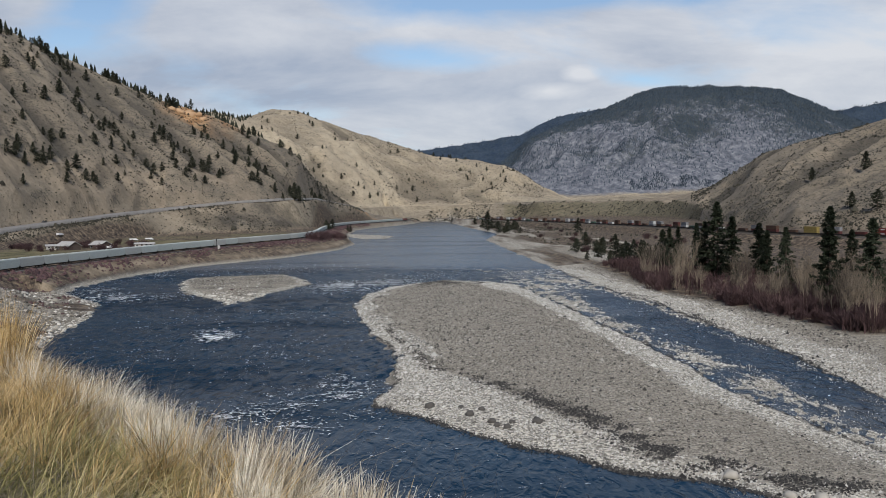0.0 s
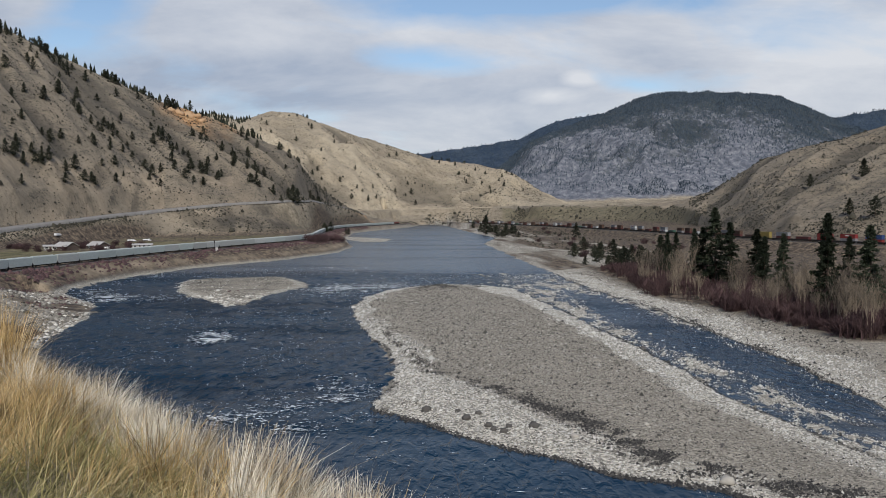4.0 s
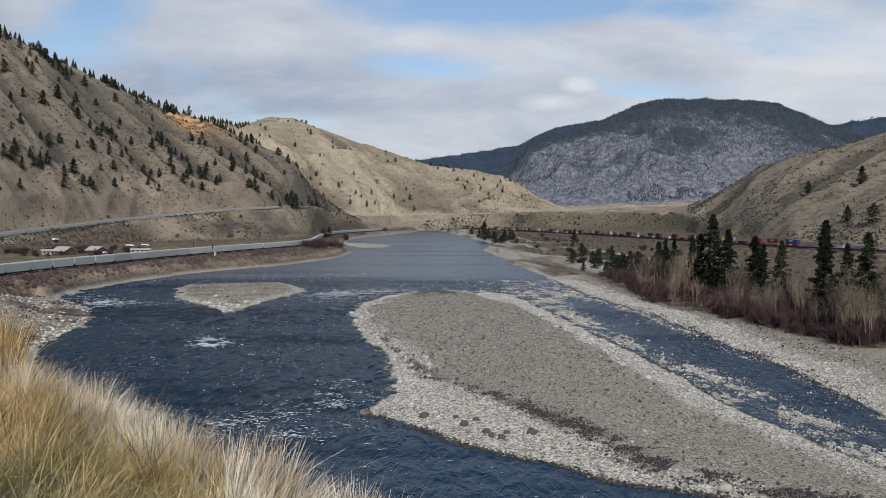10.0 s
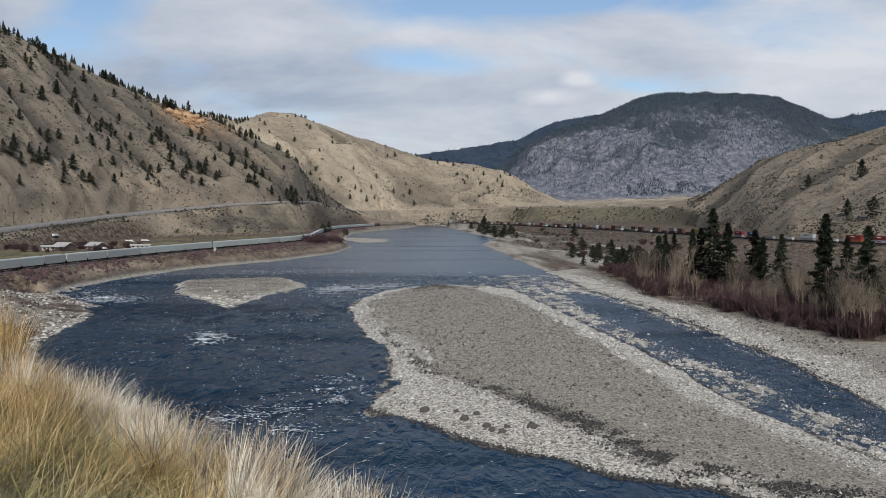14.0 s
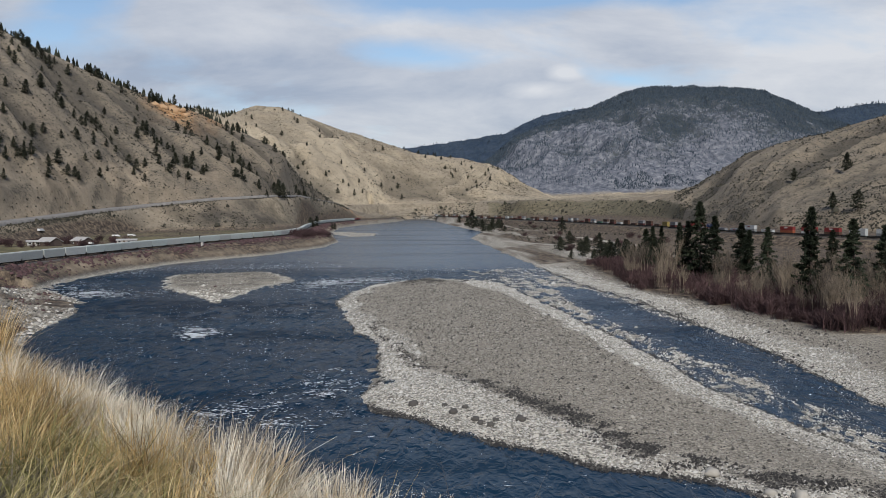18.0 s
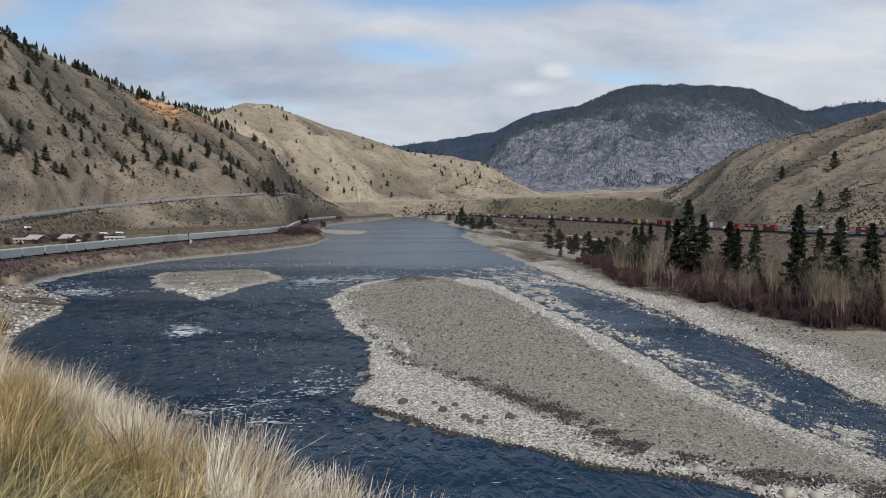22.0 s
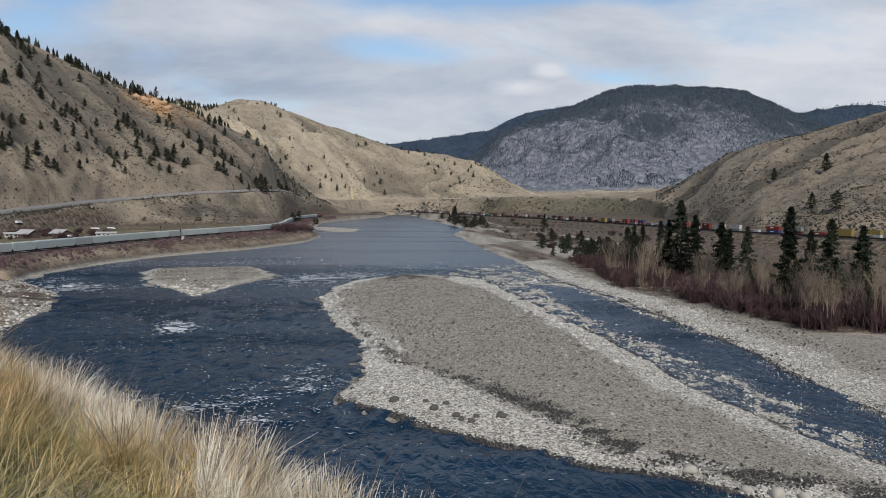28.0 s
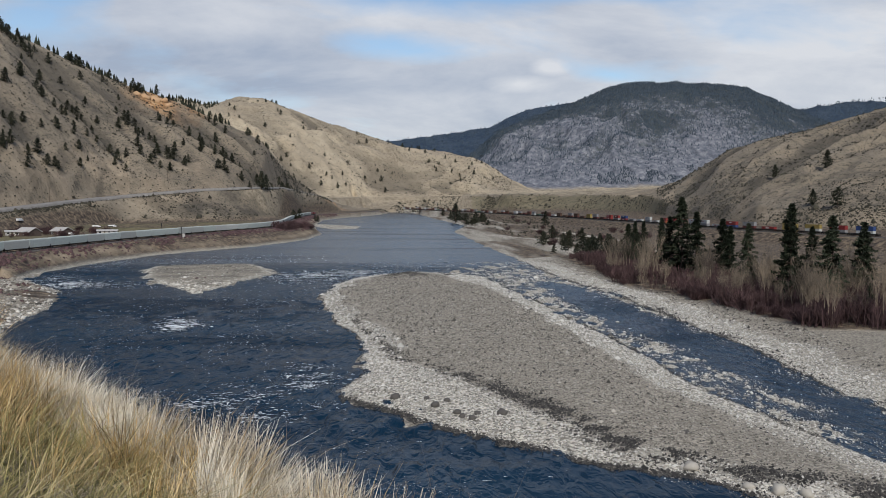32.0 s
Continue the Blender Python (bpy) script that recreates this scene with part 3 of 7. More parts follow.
    # level the road beds
    for pts, half in ((ROAD, 9.5), (FAR_ROAD, 8.0)):
        flat = [(p[0], p[1]) for p in pts]
        sel = np.where(near)[0]
        d = line_distance(x[sel], y[sel], flat)
        hit = sel[d < half + 14]
        if len(hit):
            d = d[d < half + 14]
            ys = [p[1] for p in pts]
            zz = np.interp(y[hit], ys, [p[2] for p in pts]) if pts is ROAD else np.interp(x[hit], [p[0] for p in pts], [p[2] for p in pts])
            k = np.clip(1 - (d - half) / 14.0, 0, 1)
            z[hit] = z[hit] * (1 - k) + zz * k
    # what lies where
    gravel, pale, dark, scree_sun, pasture = (np.zeros_like(x) for _ in range(5))
    hill = np.clip(belt * 6, 0, 1)
    gr = np.where(bank > 0, np.where(left, np.clip(1 - (bank - 1.0) / 2.0, 0, 1), np.clip(1 - (line_side(nx, ny) + 3) / 6.0, 0, 1)), 1.0) * ~on_bluff
    gr = np.where((bank > 0) & (ny > 420) & ~left, np.clip(0.8 - (bank - 10) / 55.0 + 2.0 * fbm(nx / 10, ny / 110, 3, 55), 0, 1), gr)
    rocky = np.clip(1 - np.hypot(nx + 122, (ny - 255) * 0.62) / 46.0, 0, 1) > 0.15
    gr = np.where(rocky & left & ~on_bluff, np.clip(0.75 + 1.6 * fbm(nx / 12, ny / 12, 3, 67), 0, 1), gr)
    gravel[near] = gr
    edge_n = fbm(nx / 13.0, ny / 13.0, 3, 22) * 5
    sc = line_distance(nx, ny, SCARP)
    inner = np.clip((np.interp(ny, [80, 86, 90.5, 97, 110, 122, 136, 152, 186, 232, 262], [48, 37, 31, 25.5, 21, 15, 7, -3, -11, -22, -31]) - nx + edge_n * 0.6) / 4.0, 0, 1)
    rim = np.clip(1.15 - (bars + edge_n) / 9.0, 0, 1)
    lee = np.clip((nx - np.interp(ny, [75, 88, 95, 107, 117, 132, 164, 224, 276, 330], [58, 52, 46.5, 43, 39.5, 37, 35.5, 30, 24, 6]) - edge_n * 0.5) / 3.0, 0, 1)
    pl = np.where(bars > 0, np.maximum(np.maximum(rim * np.interp(ny, [150, 240], [0.9, 0.75]), inner), lee), 0.0)
    pl = np.where((bank > 0) & ~left, np.clip(np.maximum(1.1 - (bank + edge_n) / np.interp(ny, [380, 480], [14.0, 7.0]), (ny > 400) * (0.2 + 2.6 * fbm(nx / 9, ny / 120, 3, 56))), 0, 1), pl)
    pl = np.where(rocky & left, 0.75 * np.clip(0.25 + 2.0 * fbm(nx / 11, ny / 11, 3, 66) - bank / 40, 0, 1), pl)
    pl = np.where(left & ~rocky & (bank > 0), 0.8, pl)
    pl = np.where((riffle > 0.3) & (bars <= 0) & (bank <= 0), 0.7, pl)
    flat_edge = 3.0 * fbm(nx / 9.0, ny / 60.0, 3, 57)
    for line, wide in ((SANDBAR, 5.0), (BACKWATER, 6.0)):
        strip = np.clip((wide - line_distance(nx, ny, line) + flat_edge) / 3.0, 0, 1) * (bank > 0)
        gravel[near] = np.maximum(gravel[near], strip)
        pl = np.maximum(pl, strip)
    gloom = np.clip((4.5 - line_distance(nx, ny, OLD_SHORE) + flat_edge) / 3.0, 0, 1) * (bank > 0) * ~left
    gravel[near] = gravel[near] * (1 - 0.8 * gloom)
    gr = gravel[near]
    isle = (ny < 400) & (nx < -40) & (bars > 0)
    pl = np.where(isle, np.clip(1.6 - bars / 3.6, 0, 1), pl)
    pale[near] = pl * gr * np.interp(ny, [380, 460], [1.0, 0.85])
    dk = np.interp(ny, [85, 125, 150, 240], [1.0, 1.0, 0.6, 0.35]) * np.clip(1 - np.abs(sc - 0.5) / (3.6 + 2.4 * fbm(nx / 6, ny / 6, 2, 77)), 0, 1) * np.clip(0.45 + 2.4 * fbm(nx / 5, ny / 5, 3, 78), 0, 1) * (bars > 0)
    wet = np.clip(1 - np.abs(np.maximum(bars, np.where(left, -9, bank))) / np.where(isle, 1.7, 0.9), 0, 1)
    wet = np.maximum(wet, isle * np.clip((bars - 4.5) / 2.0, 0, 1) * np.clip(0.35 + 1.2 * fbm(nx / 9, ny / 9, 2, 79), 0, 0.7))
    tip = np.clip(1 - np.hypot((nx + 3) / 24.0, (ny - 327) / 14.0), 0, 1) * 2.0 * np.clip(0.5 + 2.0 * fbm(nx / 4.0, ny / 9.0, 3, 58), 0, 1)
    dark[near] = np.clip(np.maximum(np.maximum(0.85 * dk, wet), tip), 0, 1)
    pasture[near] = np.clip((bank - 45) / 15.0, 0, 1) * left * (ny > 250) * np.clip((toe - 20 - np.hypot(nx, ny)) / 40, 0, 1) * np.clip(0.8 + 1.5 * fbm(nx / 40, ny / 40, 3, 95), 0, 1) + on_bluff * (np.hypot(nx, ny) < 40)
    bluff_mask = np.zeros_like(x)
    bluff_mask[near] = on_bluff
    cut = ((belt > 0.02) & (belt < 1.0) & (theta > 0.28)) * np.clip(0.05 + 1.5 * fbm(x / 60, y / 60, 3, 91), 0, 0.6)
    cut = cut + ((belt > 0.3) & (belt < 1.25) & (theta < 0.0)) * np.clip(1.1 * fbm(x / 45, y / 45, 3, 92), 0, 0.6)
    cut = cut + ((belt > 1.0) & (belt < 1.22) & (theta < -0.33)) * np.clip(0.45 + 1.5 * fbm(x / 30, y / 60, 3, 94), 0, 0.85)
    scree_sun[:] = np.clip(cut, 0, 1)
    hill = np.where(bluff_mask > 0, 0.5, hill)
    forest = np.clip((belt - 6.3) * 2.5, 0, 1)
    # marks the far ridges for their haze-blue colour
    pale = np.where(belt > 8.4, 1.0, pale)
    # sage cover, which also darkens the first hill for cloud shade
    sage_shade = np.clip((belt - 0.9) * 5, 0, 1) * np.clip((2.6 - belt) * 4, 0, 1) * np.clip((-theta - 0.02) * 12, 0, 1)
    # straw on the second hill, paled in patches to stand in for sun
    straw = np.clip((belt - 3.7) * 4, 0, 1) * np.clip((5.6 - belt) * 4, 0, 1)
    sage_shade = np.maximum(sage_shade, 1.0 * np.clip((theta - 0.06) * 25, 0, 1) * np.clip((2.6 - belt) * 4, 0, 1) * (1 - 0.8 * np.clip(1 - np.abs(belt - 1.5) / 0.4, 0, 1) * (theta < 0.27)))
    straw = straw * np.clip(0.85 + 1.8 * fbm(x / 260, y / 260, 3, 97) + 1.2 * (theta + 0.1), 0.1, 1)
    # crest of the first hill lightened as if sunlit
    sage_shade = np.where(theta < 0, sage_shade * (1 - 0.65 * np.clip((belt - 1.55) / 0.4, 0, 1) * np.clip((-theta - 0.2) * 6, 0, 1)), sage_shade)
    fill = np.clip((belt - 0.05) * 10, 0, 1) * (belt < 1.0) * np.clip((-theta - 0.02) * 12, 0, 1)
    sage_shade = np.maximum(sage_shade, fill * np.clip(0.6 + 1.6 * fbm(x / 50, y / 50, 3, 98), 0, 1))
    sage_shade = 0.5 + 0.5 * sage_shade - 0.5 * straw
    tan_bank = np.zeros_like(x)
    tan_bank[near] = left * np.clip(1 - np.abs(bank - 5.5) / 4.0, 0, 1) * np.clip(0.75 + 1.6 * fbm(nx / 22, ny / 22, 3, 93), 0, 1) * (ny > 280) * ~on_bluff
    scree_sun[:] = np.clip(scree_sun + tan_bank, 0, 1)
    east = (theta > 0.29) & (belt > 1.0) & (belt < 2.0)
    for level, depth in ((56.0, 0.7), (78.0, 0.35), (108.0, 0.6)):
        up = z - level - 3.0 * fbm(x / 70.0, y / 70.0, 2, int(level))
        scree_sun[:] = np.clip(scree_sun + east * depth * np.exp(-(up / 1.6) ** 2) * np.clip(0.5 + 1.5 * fbm(x / 60, y / 60, 2, 88), 0, 1), 0, 1)
    u = np.tan(np.clip(theta, -1.2, 1.2))
    rust = np.clip((belt - 1.62) * 5, 0, 1) * (belt < 2.15) * np.clip(1 - np.abs(u + 0.312) / 0.045, 0, 1) * np.clip(0.9 + 1.8 * fbm(x / 34, y / 34, 3, 89), 0, 1)
    rust = np.maximum(rust, 0.6 * np.clip(1 - np.hypot((u + 0.265) / 0.022, (belt - 1.97) / 0.3), 0, 1))
    rust = np.maximum(rust, 0.8 * np.clip(1 - np.abs(u + 0.098) / 0.022, 0, 1) * (belt > 0.15) * (belt < 1.0) * np.clip(0.7 + 1.5 * fbm(x / 20, y / 20, 2, 83), 0, 1))
    height = np.clip(belt - 7.0, 0, 1)
    # firs thicken to the right, also standing in for cloud shade
    fir = 0.32 + 0.46 * np.clip((height - 0.62) * 4.0, 0, 1) + 0.24 * np.clip((u - 0.15) * 9, 0, 1) * np.clip((height - 0.05) * 3.5, 0, 1) - 0.5 * np.clip(0.22 - height, 0, 1)
    fir = fir + 0.20 * fbm(x / 170, y / 170, 3, 87) - 0.5 * np.clip((0.50 - height) * 3, 0, 1) * np.clip(1 - np.abs(u - 0.36) / 0.06, 0, 1)
    fir = np.where(belt > 8.0, 1.0, np.clip(fir, 0, 1))
    terrace = (theta > 0.07) & (theta < 0.30)
    pasture = np.maximum(pasture, 0.5 * (terrace & (belt > 0.04) & (belt < 0.97)))
    # terrace top: a pale strip puts sunlight into the colour
    scree_sun[:] = np.maximum(scree_sun, 0.9 * ((theta > 0.15) & (theta < 0.31) & (belt > 1.0) & (belt < 2.3)) * np.clip(0.75 + fbm(x / 80, y / 30, 2, 85), 0, 1))
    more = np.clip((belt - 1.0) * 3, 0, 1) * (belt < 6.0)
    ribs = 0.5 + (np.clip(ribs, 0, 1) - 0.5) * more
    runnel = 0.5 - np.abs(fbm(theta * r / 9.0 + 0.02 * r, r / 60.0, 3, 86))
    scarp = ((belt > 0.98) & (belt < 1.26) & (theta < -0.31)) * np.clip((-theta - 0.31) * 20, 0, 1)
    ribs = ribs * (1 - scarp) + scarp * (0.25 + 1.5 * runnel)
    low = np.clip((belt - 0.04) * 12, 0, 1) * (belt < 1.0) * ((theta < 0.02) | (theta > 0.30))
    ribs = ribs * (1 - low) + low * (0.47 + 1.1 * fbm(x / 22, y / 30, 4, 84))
    scree_sun[:] = scree_sun * (1 - 0.7 * scarp * (runnel < 0.22))
    out = {"ridge": np.clip(ribs, 0, 1), "fir": fir, "rust": rust, "sage_shade": sage_shade, "gravel": gravel, "hill": hill, "forest": forest, "pale": pale, "dark": dark, "green": np.clip(pasture, 0, 1), "scree_sun": scree_sun,
           "belt": belt, "bluff": bluff_mask}
    return z.reshape(shape), {k: v.reshape(shape) for k, v in out.items()}


def line_side(x, y):
    """How far a place lies behind the foot of the riverside trees."""
    xs = np.interp(y, [c[1] for c in TREELINE][::-1], [c[0] for c in TREELINE][::-1])
    return x - xs


def ground_z(x, y):
    return float(land(np.array([x]), np.array([y]))[0][0])


def sheet(name, x, y, z, material, close=True):
    """A mesh from a grid of rows (away from the middle) and columns (round it)."""
    rows, cols = x.shape
    me = bpy.data.meshes.new(name)
    co = np.stack([x.ravel(), y.ravel(), z.ravel()], 1).astype(np.float32)
    i = np.arange(rows - 1)[:, None] * cols
    j = np.arange(cols if close else cols - 1)[None, :]
    j2 = (j + 1) % cols
    quads = np.stack([i + j, i + cols + j, i + cols + j2, i + j2], -1).reshape(-1, 4)[:, ::-1]
    me.vertices.add(len(co))
    me.vertices.foreach_set("co", co.ravel())
    me.loops.add(quads.size)
    me.loops.foreach_set("vertex_index", quads.ravel().astype(np.int32))
    me.polygons.add(len(quads))
    me.polygons.foreach_set("loop_start", np.arange(0, quads.size, 4, dtype=np.int32))
    me.polygons.foreach_set("use_smooth", np.ones(len(quads), bool))
    me.update(calc_edges=True)
    me.materials.append(material)
    return new(name, me)


def build_ground():
    fine = np.radians(np.linspace(-36, 36, 640))
    rest = np.radians(np.linspace(37.5, 322.5, 110))
    theta = np.concatenate([fine, rest])
    def run(a, b, n): return np.linspace(a, b, n, endpoint=False)
    def geo(a, b, n): return np.geomspace(a, b, n, endpoint=False)
    radii = np.concatenate([[0.0005, 0.6, 1.2, 1.6], geo(2, 14, 34), geo(14, 70, 22), geo(70, 280, 165), geo(280, 660, 230), geo(660, 1300, 125), geo(1300, 2000, 40),
                            run(2000, 2900, 90), run(2900, 3300, 14), run(3300, 4300, 90), run(4300, 4760, 26), [4770, 4990]])
    T, R = np.meshgrid(theta, radii)
    x, y = R * np.sin(T), R * np.cos(T)
    z, kinds = land(x, y)
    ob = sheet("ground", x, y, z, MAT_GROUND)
    for name, keys in (("zone", ("gravel", "hill", "forest", "sage_shade")), ("zone_fine", ("pale", "dark", "green", "scree_sun")), ("zone_more", ("ridge", "fir", "rust", "bluff"))):
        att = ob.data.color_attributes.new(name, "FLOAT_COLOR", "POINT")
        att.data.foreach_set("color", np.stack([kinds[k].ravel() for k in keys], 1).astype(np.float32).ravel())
    tagged(ob, "dry buff hills, gravel bars and riverbanks under a wooded mountain", "ground", kind="structure")
    return ob


build_ground()


def build_water():
    """The river surface: short chop in the rapids, calmer water upstream."""
    fine = np.radians(np.linspace(-33, 33, 560))
    rest = np.radians(np.linspace(36, 324, 40))
    r = np.concatenate([[0.5, 30], np.geomspace(55, 420, 330), np.geomspace(424, 2600, 60)])
    T, R = np.meshgrid(np.concatenate([fine, rest]), r)
    x, y = R * np.sin(T), R * np.cos(T)
    chop = np.interp(R, [60, 98, 122, 380, 460, 2600], [0.25, 0.30, 1.0, 1.0, 0.25, 0.1]) * np.clip(0.75 + 0.9 * fbm(x / 26.0, y / 40.0, 3, 501), 0.15, 1.6)
    chop = chop * np.interp(np.degrees(T), [-33, 8, 14, 33], [1, 1, 0.35, 0.35])
    z = chop * (0.55 * fbm(x / 2.5 + 0.8 * fbm(x / 9, y / 9, 2, 504), y / 4.4, 3, 502) + 0.22 * fbm(x / 7.0, y / 8.0, 2, 503))
    z = z * ((np.degrees(T) < 34) | (np.degrees(T) > 326)) * np.clip((R - 55) / 10, 0, 1)
    ob = sheet("water", x, y, z, MAT_WATER)
    tagged(ob, "dark blue rippled river water flowing past gravel bars", "river", kind="structure")
    return ob


river = build_water()

# ---- helpers for things ----
def part(name, bm, material, parent, label="", smooth=False):
    """Links a bmesh as one mesh object under a thing or a part."""
    me = bpy.data.meshes.new(name)
    if smooth:
        for f in bm.faces:
            f.smooth = True
    bm.to_mesh(me)
    bm.free()
    me.materials.append(material)
    ob = new(name, me)
    ob.parent = parent
    if label:
        ob["label"] = label
    return ob


def box(bm, x, y, z, dx, dy, dz, bevel=0.0):
    """A box of full size dx, dy, dz about a centre, with eased edges."""
    made = bmesh.ops.create_cube(bm, size=1.0, matrix=Matrix.Translation((x, y, z)) @ Matrix.Diagonal((dx, dy, dz, 1)))
    if bevel:
        edges = list({e for v in made["verts"] for e in v.link_edges})
        bmesh.ops.bevel(bm, geom=edges, offset=bevel, segments=1, affect="EDGES")


def rod(bm, a, b, r0, r1, sides=6):
    """A tapered round bar from a to b."""
    a, b = Vector(a), Vector(b)
    d = b - a
    turn = d.to_track_quat("Z", "Y").to_matrix().to_4x4()
    bmesh.ops.create_cone(bm, cap_ends=True, segments=sides, radius1=r0, radius2=r1, depth=d.length, matrix=Matrix.Translation((a + b) / 2) @ turn)


def prism(bm, outline, half, bevel=0.0):
    """Extrudes an outline in x and z to both sides of y."""
    near = [bm.verts.new((x, -half, z)) for x, z in outline]
    far = [bm.verts.new((x, half, z)) for x, z in outline]
    n = len(outline)
    faces = [bm.faces.new(near), bm.faces.new(far[::-1])]
    for i in range(n):
        faces.append(bm.faces.new((near[i], far[i], far[(i + 1) % n], near[(i + 1) % n])))
    bmesh.ops.recalc_face_normals(bm, faces=bm.faces)
    if bevel:
        bmesh.ops.bevel(bm, geom=list(bm.edges), offset=bevel, segments=1, affect="EDGES")


def from_arrays(name, verts, faces, material, smooth=False):
    """One mesh object from numpy arrays of triangles or quads."""
    me = bpy.data.meshes.new(name)
    k = faces.shape[1]
    me.vertices.add(len(verts))
    me.vertices.foreach_set("co", verts.astype(np.float32).ravel())
    me.loops.add(faces.size)
    me.loops.foreach_set("vertex_index", faces.ravel().astype(np.int32))
    me.polygons.add(len(faces))
    me.polygons.foreach_set("loop_start", np.arange(0, faces.size, k, dtype=np.int32))
    if smooth:
        me.polygons.foreach_set("use_smooth", np.ones(len(faces), bool))
    me.update(calc_edges=True)
    me.materials.append(material)
    return new(name, me)


def scattered(name, base_v, base_f, places, spins, sizes, material, rng, jitter=0.0, smooth=False):
    """Many small alike pieces joined in one mesh, each turned and sized by itself."""
    n, m = len(places), len(base_v)
    c, s = np.cos(spins), np.sin(spins)
    v = base_v[None] * sizes[:, None, :]
    if jitter:
        v = v * (1 + jitter * (rng.random((n, m, 1)) - 0.5))
    out = np.empty((n, m, 3))
    out[..., 0] = v[..., 0] * c[:, None] - v[..., 1] * s[:, None]
    out[..., 1] = v[..., 0] * s[:, None] + v[..., 1] * c[:, None]
    out[..., 2] = v[..., 2]
    out += places[:, None, :]
    faces = (base_f[None] + (np.arange(n) * m)[:, None, None]).reshape(-1, base_f.shape[1])
    return from_arrays(name, out.reshape(-1, 3), faces, material, smooth)


def ico():
    bm = bmesh.new()
    bmesh.ops.create_icosphere(bm, subdivisions=1, radius=1.0)
    v = np.array([p.co[:] for p in bm.verts])
    f = np.array([[q.index for q in p.verts] for p in bm.faces])
    bm.free()
    return v, f


def along_track(pts):
    """A smooth dense line through the points: positions and running length."""
    p = np.array(pts, float)
    dense = []
    for i in range(len(p) - 1):
        a, b, c, d = p[max(i - 1, 0)], p[i], p[i + 1], p[min(i + 2, len(p) - 1)]
        for t in np.linspace(0, 1, 24, endpoint=False):
            dense.append(0.5 * (2 * b + (c - a) * t + (2 * a - 5 * b + 4 * c - d) * t * t + (3 * b - a - 3 * c + d) * t ** 3))
    dense.append(p[-1])
    dense = np.array(dense)
    s = np.concatenate([[0], np.cumsum(np.linalg.norm(np.diff(dense, axis=0), axis=1))])
    return dense, s


LEFT_LINE, LEFT_S = along_track(LEFT_TRACK)
RIGHT_LINE, RIGHT_S = along_track(RIGHT_TRACK)


def track_point(line, s, d):
    return Vector((np.interp(d, s, line[:, 0]), np.interp(d, s, line[:, 1]), 0))


def track_pose(line, s, d, z, wheelbase, flip=1):
    a, b = track_point(line, s, d - wheelbase / 2), track_point(line, s, d + wheelbase / 2)
    h = (b - a) * flip
    m = (a + b) / 2
    return pose(m.x, m.y, z, 0, 0, math.degrees(math.atan2(h.y, h.x)))


def nearest_s(line, s, x, y):
    return float(s[np.argmin((line[:, 0] - x) ** 2 + (line[:, 1] - y) ** 2)])


def ribbon(name, line, offset, width, z, thick, material, parent=None):
    """A strip of constant width along a line, as tall as thick."""
    d = np.gradient(line, axis=0)
    d /= np.linalg.norm(d, axis=1)[:, None]
    nrm = np.stack([-d[:, 1], d[:, 0]], 1)
    zz = np.broadcast_to(z, (len(line),))
    ring = []
    for o, h in ((-width / 2, 0), (-width / 2 * 0.98, thick), (width / 2 * 0.98, thick), (width / 2, 0)):
        q = line + nrm * (offset + o)
        ring.append(np.column_stack([q, zz + h]))
    v = np.stack(ring, 1).reshape(-1, 3)
    i = np.arange(len(line) - 1)[:, None] * 4 + np.arange(3)[None]
    f = np.stack([i, i + 1, i + 5, i + 4], -1).reshape(-1, 4)
    ob = from_arrays(name, v, f, material)
    ob.parent = parent
    return ob


# ---- roads and railways ----
MAT_ASPHALT = plain("worn_asphalt", (0.235, 0.222, 0.205), 0.9, vary=0.2, scale=0.15)
# ballast grey, darkened to suggest the shade under the trains
MAT_BALLAST = plain("ballast", (0.13, 0.12, 0.11), 0.95, vary=0.35, scale=1.5)
MAT_RAIL = plain("rail_steel", (0.12, 0.09, 0.075), 0.5, 0.7, 0.3, 2.0)
MAT_DIRT = plain("dirt_track", (0.36, 0.30, 0.22), 0.95, vary=0.2, scale=0.1)


def road_strip(name, pts, width, material, label, lift=0.25):
    line = np.array([p[:2] for p in pts], float)
    dense, s = along_track(line)
    ys = np.interp(s, [nearest_s(dense, s, *p[:2]) for p in pts], [p[2] for p in pts])
    ob = ribbon(name, dense, 0, width, ys + 0.05, lift, material)
    return tagged(ob, label, "road", kind="structure")


road_strip("road", ROAD, 14.0, MAT_ASPHALT, "pale worn two-lane highway on a gravel fill across the hill foot", 2.4)
road_strip("far_road", FAR_ROAD, 11.0, MAT_DIRT, "pale far road along the foot of the second hill", 1.2)


def railway(name, line, z, label):
    bed = ribbon(name, line, 0, 5.4, z - 0.85, 0.5, MAT_BALLAST)
    tagged(bed, label, "railway", kind="structure")
    for side in (-0.75, 0.75):
        ribbon("rail", line, side, 0.14, z - 0.36, 0.36, MAT_RAIL, bed)


railway("railway_west", LEFT_LINE, LEFT_RAIL_Z, "grey ballast bed with two rails along the riverbank")
railway("railway_east", RIGHT_LINE, RIGHT_RAIL_Z, "grey ballast bed with two rails below the bare hill")

# ---- freight trains ----
def hopper_paint():
    n = Nodes("hopper_paint", 0.6, 0.0, 0.4)
    f = n.noise(0.6, 6.0, 0.65, n.mapping((1.0, 1.0, 3.0)))
    base = n.ramp(n.random(), (0.0, (0.44, 0.49, 0.45)), (0.55, (0.50, 0.55, 0.51)), (0.85, (0.38, 0.39, 0.36)), (1.0, (0.55, 0.57, 0.53)))
    return n.colour(n.mix(n.ramp(f, (0.45, 0.0), (0.75, 0.45)), base, (0.30, 0.29, 0.27)))


